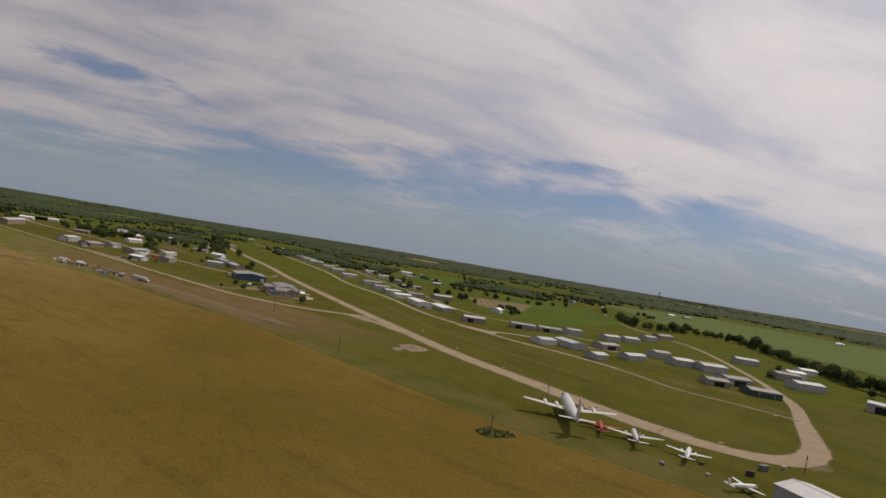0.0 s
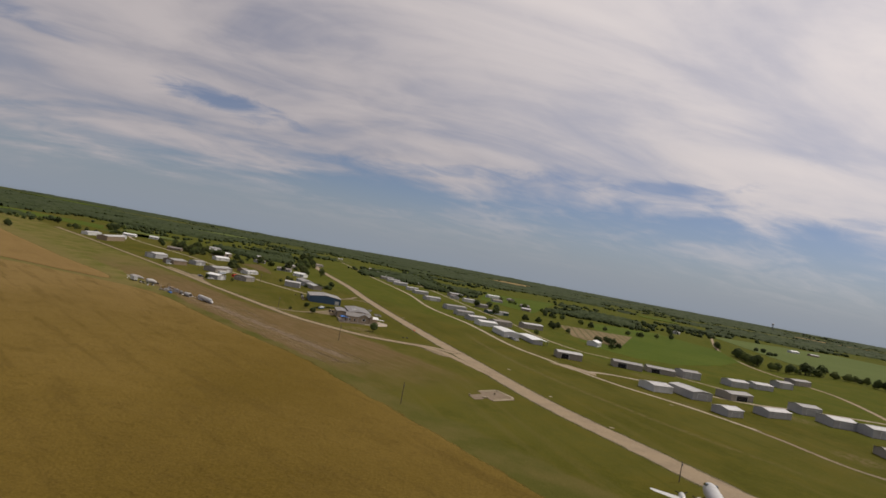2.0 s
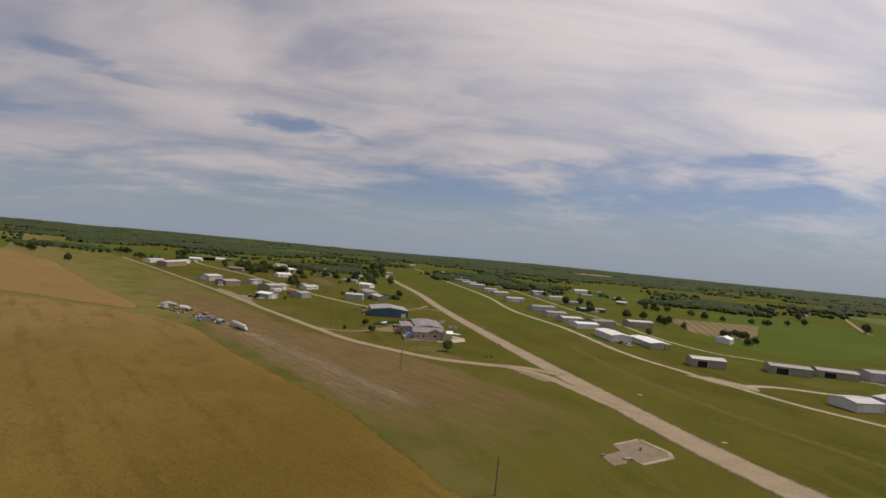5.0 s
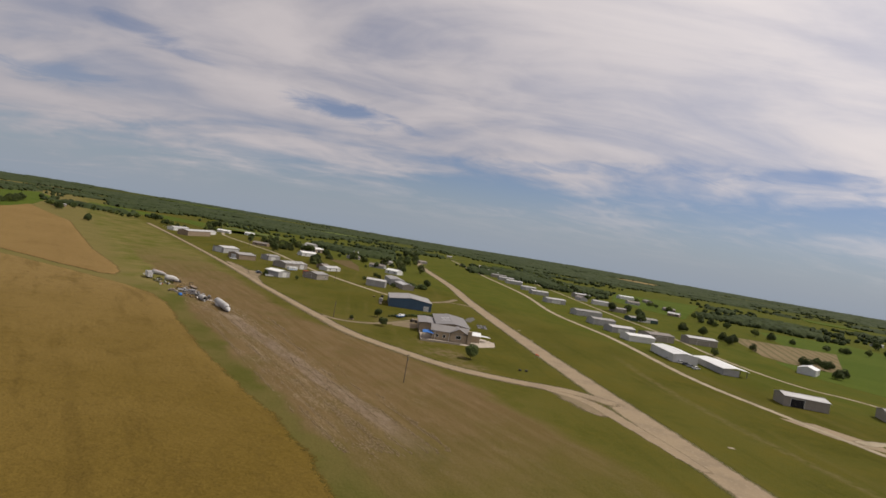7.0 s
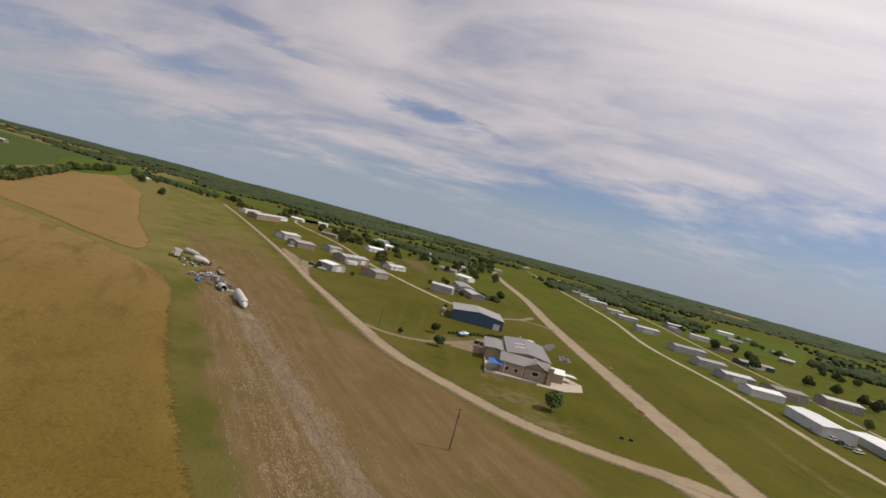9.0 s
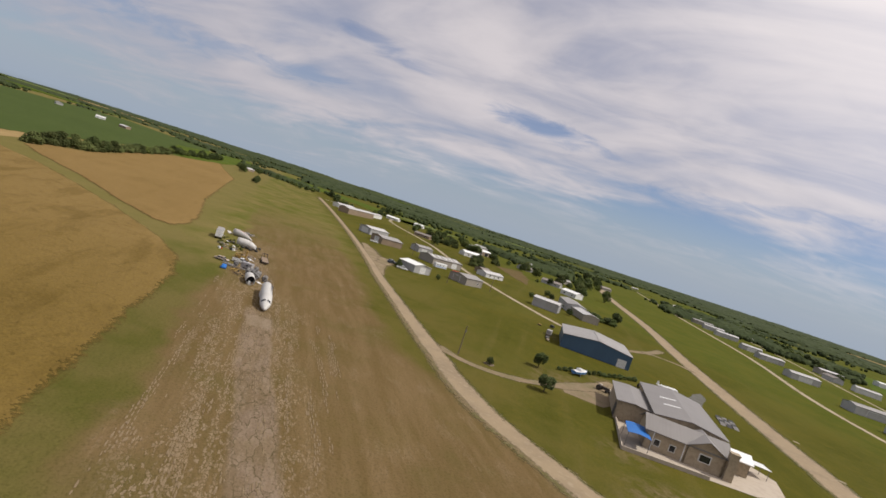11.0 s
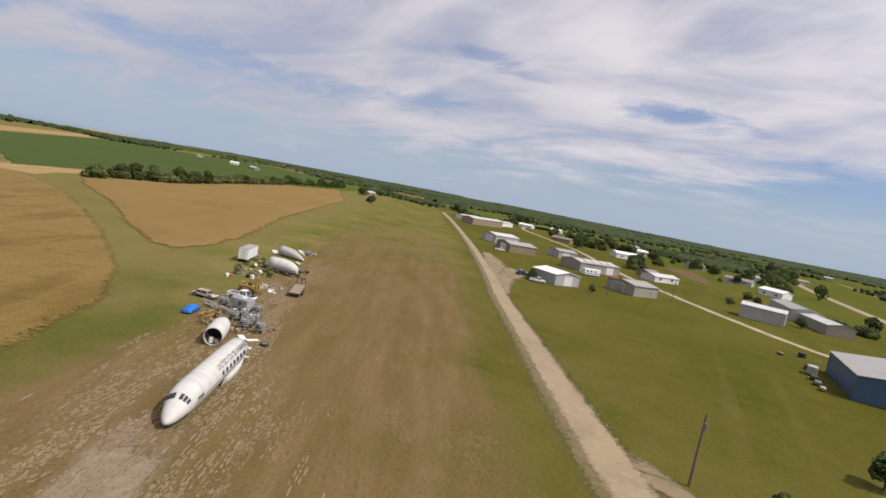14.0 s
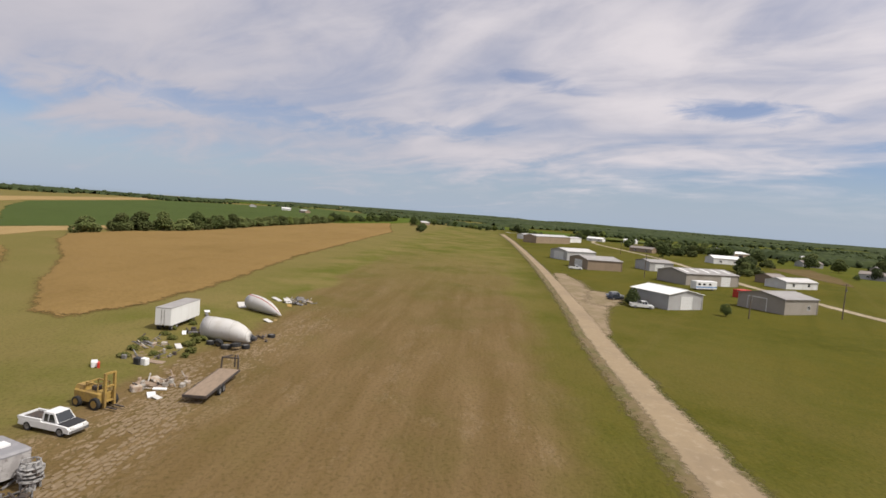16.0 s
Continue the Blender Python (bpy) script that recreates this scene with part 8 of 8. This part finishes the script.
# machines beside the blue hangar
for k, (x, y, l, w, h, a, mt, lb) in enumerate(((-340.0, 396.3, 3.2, 1.9, 2.0, 130, VANGREY, "pale grey covered trailer beside the blue hangar"), (-344.0, 400.1, 1.8, 1.4, 1.2, 120, DARKSTEEL, "dark machine beside the blue hangar"), (-335.9, 392.1, 2.2, 1.3, 1.0, 130, DARKSTEEL, "dark machine beside the blue hangar"),
                                                (-332.3, 388.7, 2.0, 1.2, 0.9, 130, STEEL, "grey machine beside the blue hangar"), (-328.9, 385.9, 1.8, 1.0, 0.8, 130, RUST, "rusty machine beside the blue hangar"), (-356.0, 412.3, 1.6, 1.4, 1.2, 20, BLACKPAINT, "black box on the grass"), (-355.7, 404.9, 1.3, 0.8, 0.7, 20, YELLOW, "small yellow garden tractor on the grass"))):
    t = thing("machine", lb, "machine", pose(x, y, 0, 0, 0, a), "machines by the blue hangar")
    bm = bmesh.new()
    rounded_box(bm, -l / 2, l / 2, -w / 2, w / 2, 0.35, h, 0.2)
    part("body", bm, mt, t)
    for sx in (-1, 1):
        for s in (-1, 1):
            wheel(t, sx * l * 0.3, s * w * 0.48, 0.28, 0.28, 0.18)


# ---- poles, pad, small marks ----
def pole(x, y, h, label, arm=False):
    p = thing("utility_pole", label, "pole", pose(x, y, 0), "wooden poles")
    bm = bmesh.new()
    tube(bm, (0, 0, -0.2), (0, 0, h), 0.15, 0.10, 8)
    part("shaft", bm, WOOD, p)
    bm = bmesh.new()
    tube(bm, (0.18, 0, h * 0.78), (0.18, 0, h * 0.78 + 0.7), 0.17, None, 8)
    part("transformer_can", bm, STEEL, p)
    if arm:
        bm = bmesh.new()
        box(bm, -0.06, 0.06, -0.9, 0.9, h - 0.35, h - 0.22)
        part("cross_arm", bm, WOOD, p)
    return p


for x, y, h in ((-202.6, 279.0, 8.2), (-117.6, 210.4, 7.6), (-31.6, 226.2, 6.0), (-36.0, 157.5, 6.4), (-292.3, 323.4, 7.4), (51.8, 205.8, 6.0), (-417.3, 421.7, 8.8), (-411.2, 390.7, 5.4), (-494, 413, 9), (-650, 486, 8.5)):
    pole(x, y, h, "weathered wooden pole with a grey can", h > 8)

slab_ring = [(-113.5, 262.0), (-110.2, 273.8), (-100.2, 268.8), (-98.3, 264.6), (-102.2, 252.5), (-106.3, 255.0), (-105.6, 250.3), (-107.2, 246.5), (-111.9, 250.5), (-110.1, 258.8)]
sheet("old_foundation", slab_ring, 0.10, ASPHALT, "bare worn foundation slab in the grass", "slab", ragged=0.3)
cb = thing("foundation_kerb", "pale concrete edge strips round a bare slab", "kerb", pose(0, 0, 0))
for (x0, y0), (x1, y1) in zip(slab_ring[:4], slab_ring[1:5]):
    d = Vector((x1 - x0, y1 - y0))
    s = Vector((d.y, -d.x)).normalized()
    a, b = Vector((x0, y0)) + d * 0.03, Vector((x0, y0)) + d * 0.97
    for off, wide, top in ((0.1, 1.1, 0.17), (1.9, 0.25, 0.21)):
        if d.length < 5 and off > 1:
            continue
        bm = bmesh.new()
        ring = [a + s * off + d * (0.06 * off), a + s * (off + wide) + d * (0.08 * off), b + s * (off + wide) - d * (0.10 * off), b + s * off - d * (0.06 * off)]
        solid(bm, [(p.x, p.y, 0) for p in ring], [(p.x, p.y, top) for p in ring])
        part("kerb_run", bm, CONCRETE, cb)
for x, y, r in ((-106.6, 253.4, 0.8), (-105.9, 254.6, 0.6), (-111.6, 251.0, 0.5)):
    bm = bmesh.new()
    rounded_box(bm, -r, r, -r * 0.6, r * 0.6, 0, 0.45, 0.2)
    single("rubble", bm, CONCRETE, "lump of broken concrete beside a bare slab", "rubble", pose(x, y, 0.08, 0, 0, 40 * r), "rubble lumps")
bm = bmesh.new()
tube(bm, (0, 0, 0), (0, 0, 0.9), 0.35, 0.3, 10)
single("stub_post", bm, CONCRETE, "short concrete stub on a bare slab", "post", pose(-106.5, 263.5, 0.1))
# wind cloth by the runway and small dark posts
ws = thing("wind_sock", "orange wind sock on a short mast", "wind sock", pose(-213.5, 368.2, 0))
bm = bmesh.new()
tube(bm, (0, 0, 0), (0, 0, 1.9), 0.05)
part("mast", bm, STEEL, ws)
bm = bmesh.new()
tube(bm, (0.05, 0, 1.75), (1.6, 0.6, 1.35), 0.34, 0.16, 10)
part("sock", bm, ORANGE, ws)
for x, y in ((-201.3, 338.0), (-199.8, 340.0)):
    bm = bmesh.new()
    rounded_box(bm, -0.5, 0.5, -0.3, 0.3, 0, 0.6, 0.12)
    single("marker_box", bm, BLACKPAINT, "small dark marker box on the grass", "marker", pose(x, y, 0, 0, 0, 30), "marker boxes")
for x, y in ((-128, 330), (-92, 292), (-60, 268), (-262, 430), (-240, 408), (-50, 356), (30, 221), (62, 306)):
    bm = bmesh.new()
    rounded_box(bm, -0.9, 0.9, -0.6, 0.6, -0.05, 0.12, 0.2)
    single("runway_marker", bm, CONCRETE, "flat pale marker stone beside the runway", "marker", pose(x, y, 0, 0, 0, 40), "runway markers")
sheet("bare_patch", [(-276, 345), (-284, 352), (-288, 372), (-283, 378), (-276, 364), (-268, 352)], 0.02, DIRT, "bare trodden earth behind the club house", ragged=1.5)
road("hangar_yard", [(-384, 342.5), (-400, 348.5), (-417, 355.5), (-438, 362), (-462, 369.5), (-492, 378)], [2, 5, 9, 9, 7, 3], 0.047, YARD, "worn gravelly yard before the white hangar", 1.5, 3.0)
road("hangar_apron", [(-417, 357), (-425, 362), (-434, 367), (-447, 371)], [6, 8, 8, 4], 0.05, YARD, "worn gravelly ground under the parked cars", 1.2, 3.0)
sheet("bare_patch", [(-128, 395), (-118, 402), (-100, 398), (-96, 388), (-110, 387)], 0.03, GRAVEL, "pale gravel where the lanes meet", ragged=1.2)
sheet("bare_patch", [(54, 213), (61, 215), (64, 221), (61, 228), (55, 224)], 0.03, VERGE, "trodden earth beside the loop", ragged=2.0)
# water tower on the far woods' skyline
wt = thing("water_tower", "pale water tower standing above far woods", "tower", pose(42, 3250, far_height(42, 3250)))
bm = bmesh.new()
loft(bm, [[(r * math.cos(2 * math.pi * i / 14), r * math.sin(2 * math.pi * i / 14), z) for i in range(14)] for r, z in ((1.5, 27), (4.6, 29), (5.4, 31.5), (4.8, 34), (2.6, 35.6), (0.3, 36.2))])
part("tank", bm, S_GREY, wt, smooth=True)
for k in range(4):
    a = radians(45 + 90 * k)
    bm = bmesh.new()
    tube(bm, (5.5 * math.cos(a), 5.5 * math.sin(a), -1), (3.8 * math.cos(a), 3.8 * math.sin(a), 29.5), 0.5, None, 6)
    part("leg", bm, STEEL, wt)
bm = bmesh.new()
tube(bm, (0, 0, -1), (0, 0, 27.5), 0.9, None, 8)
part("riser_pipe", bm, STEEL, wt)
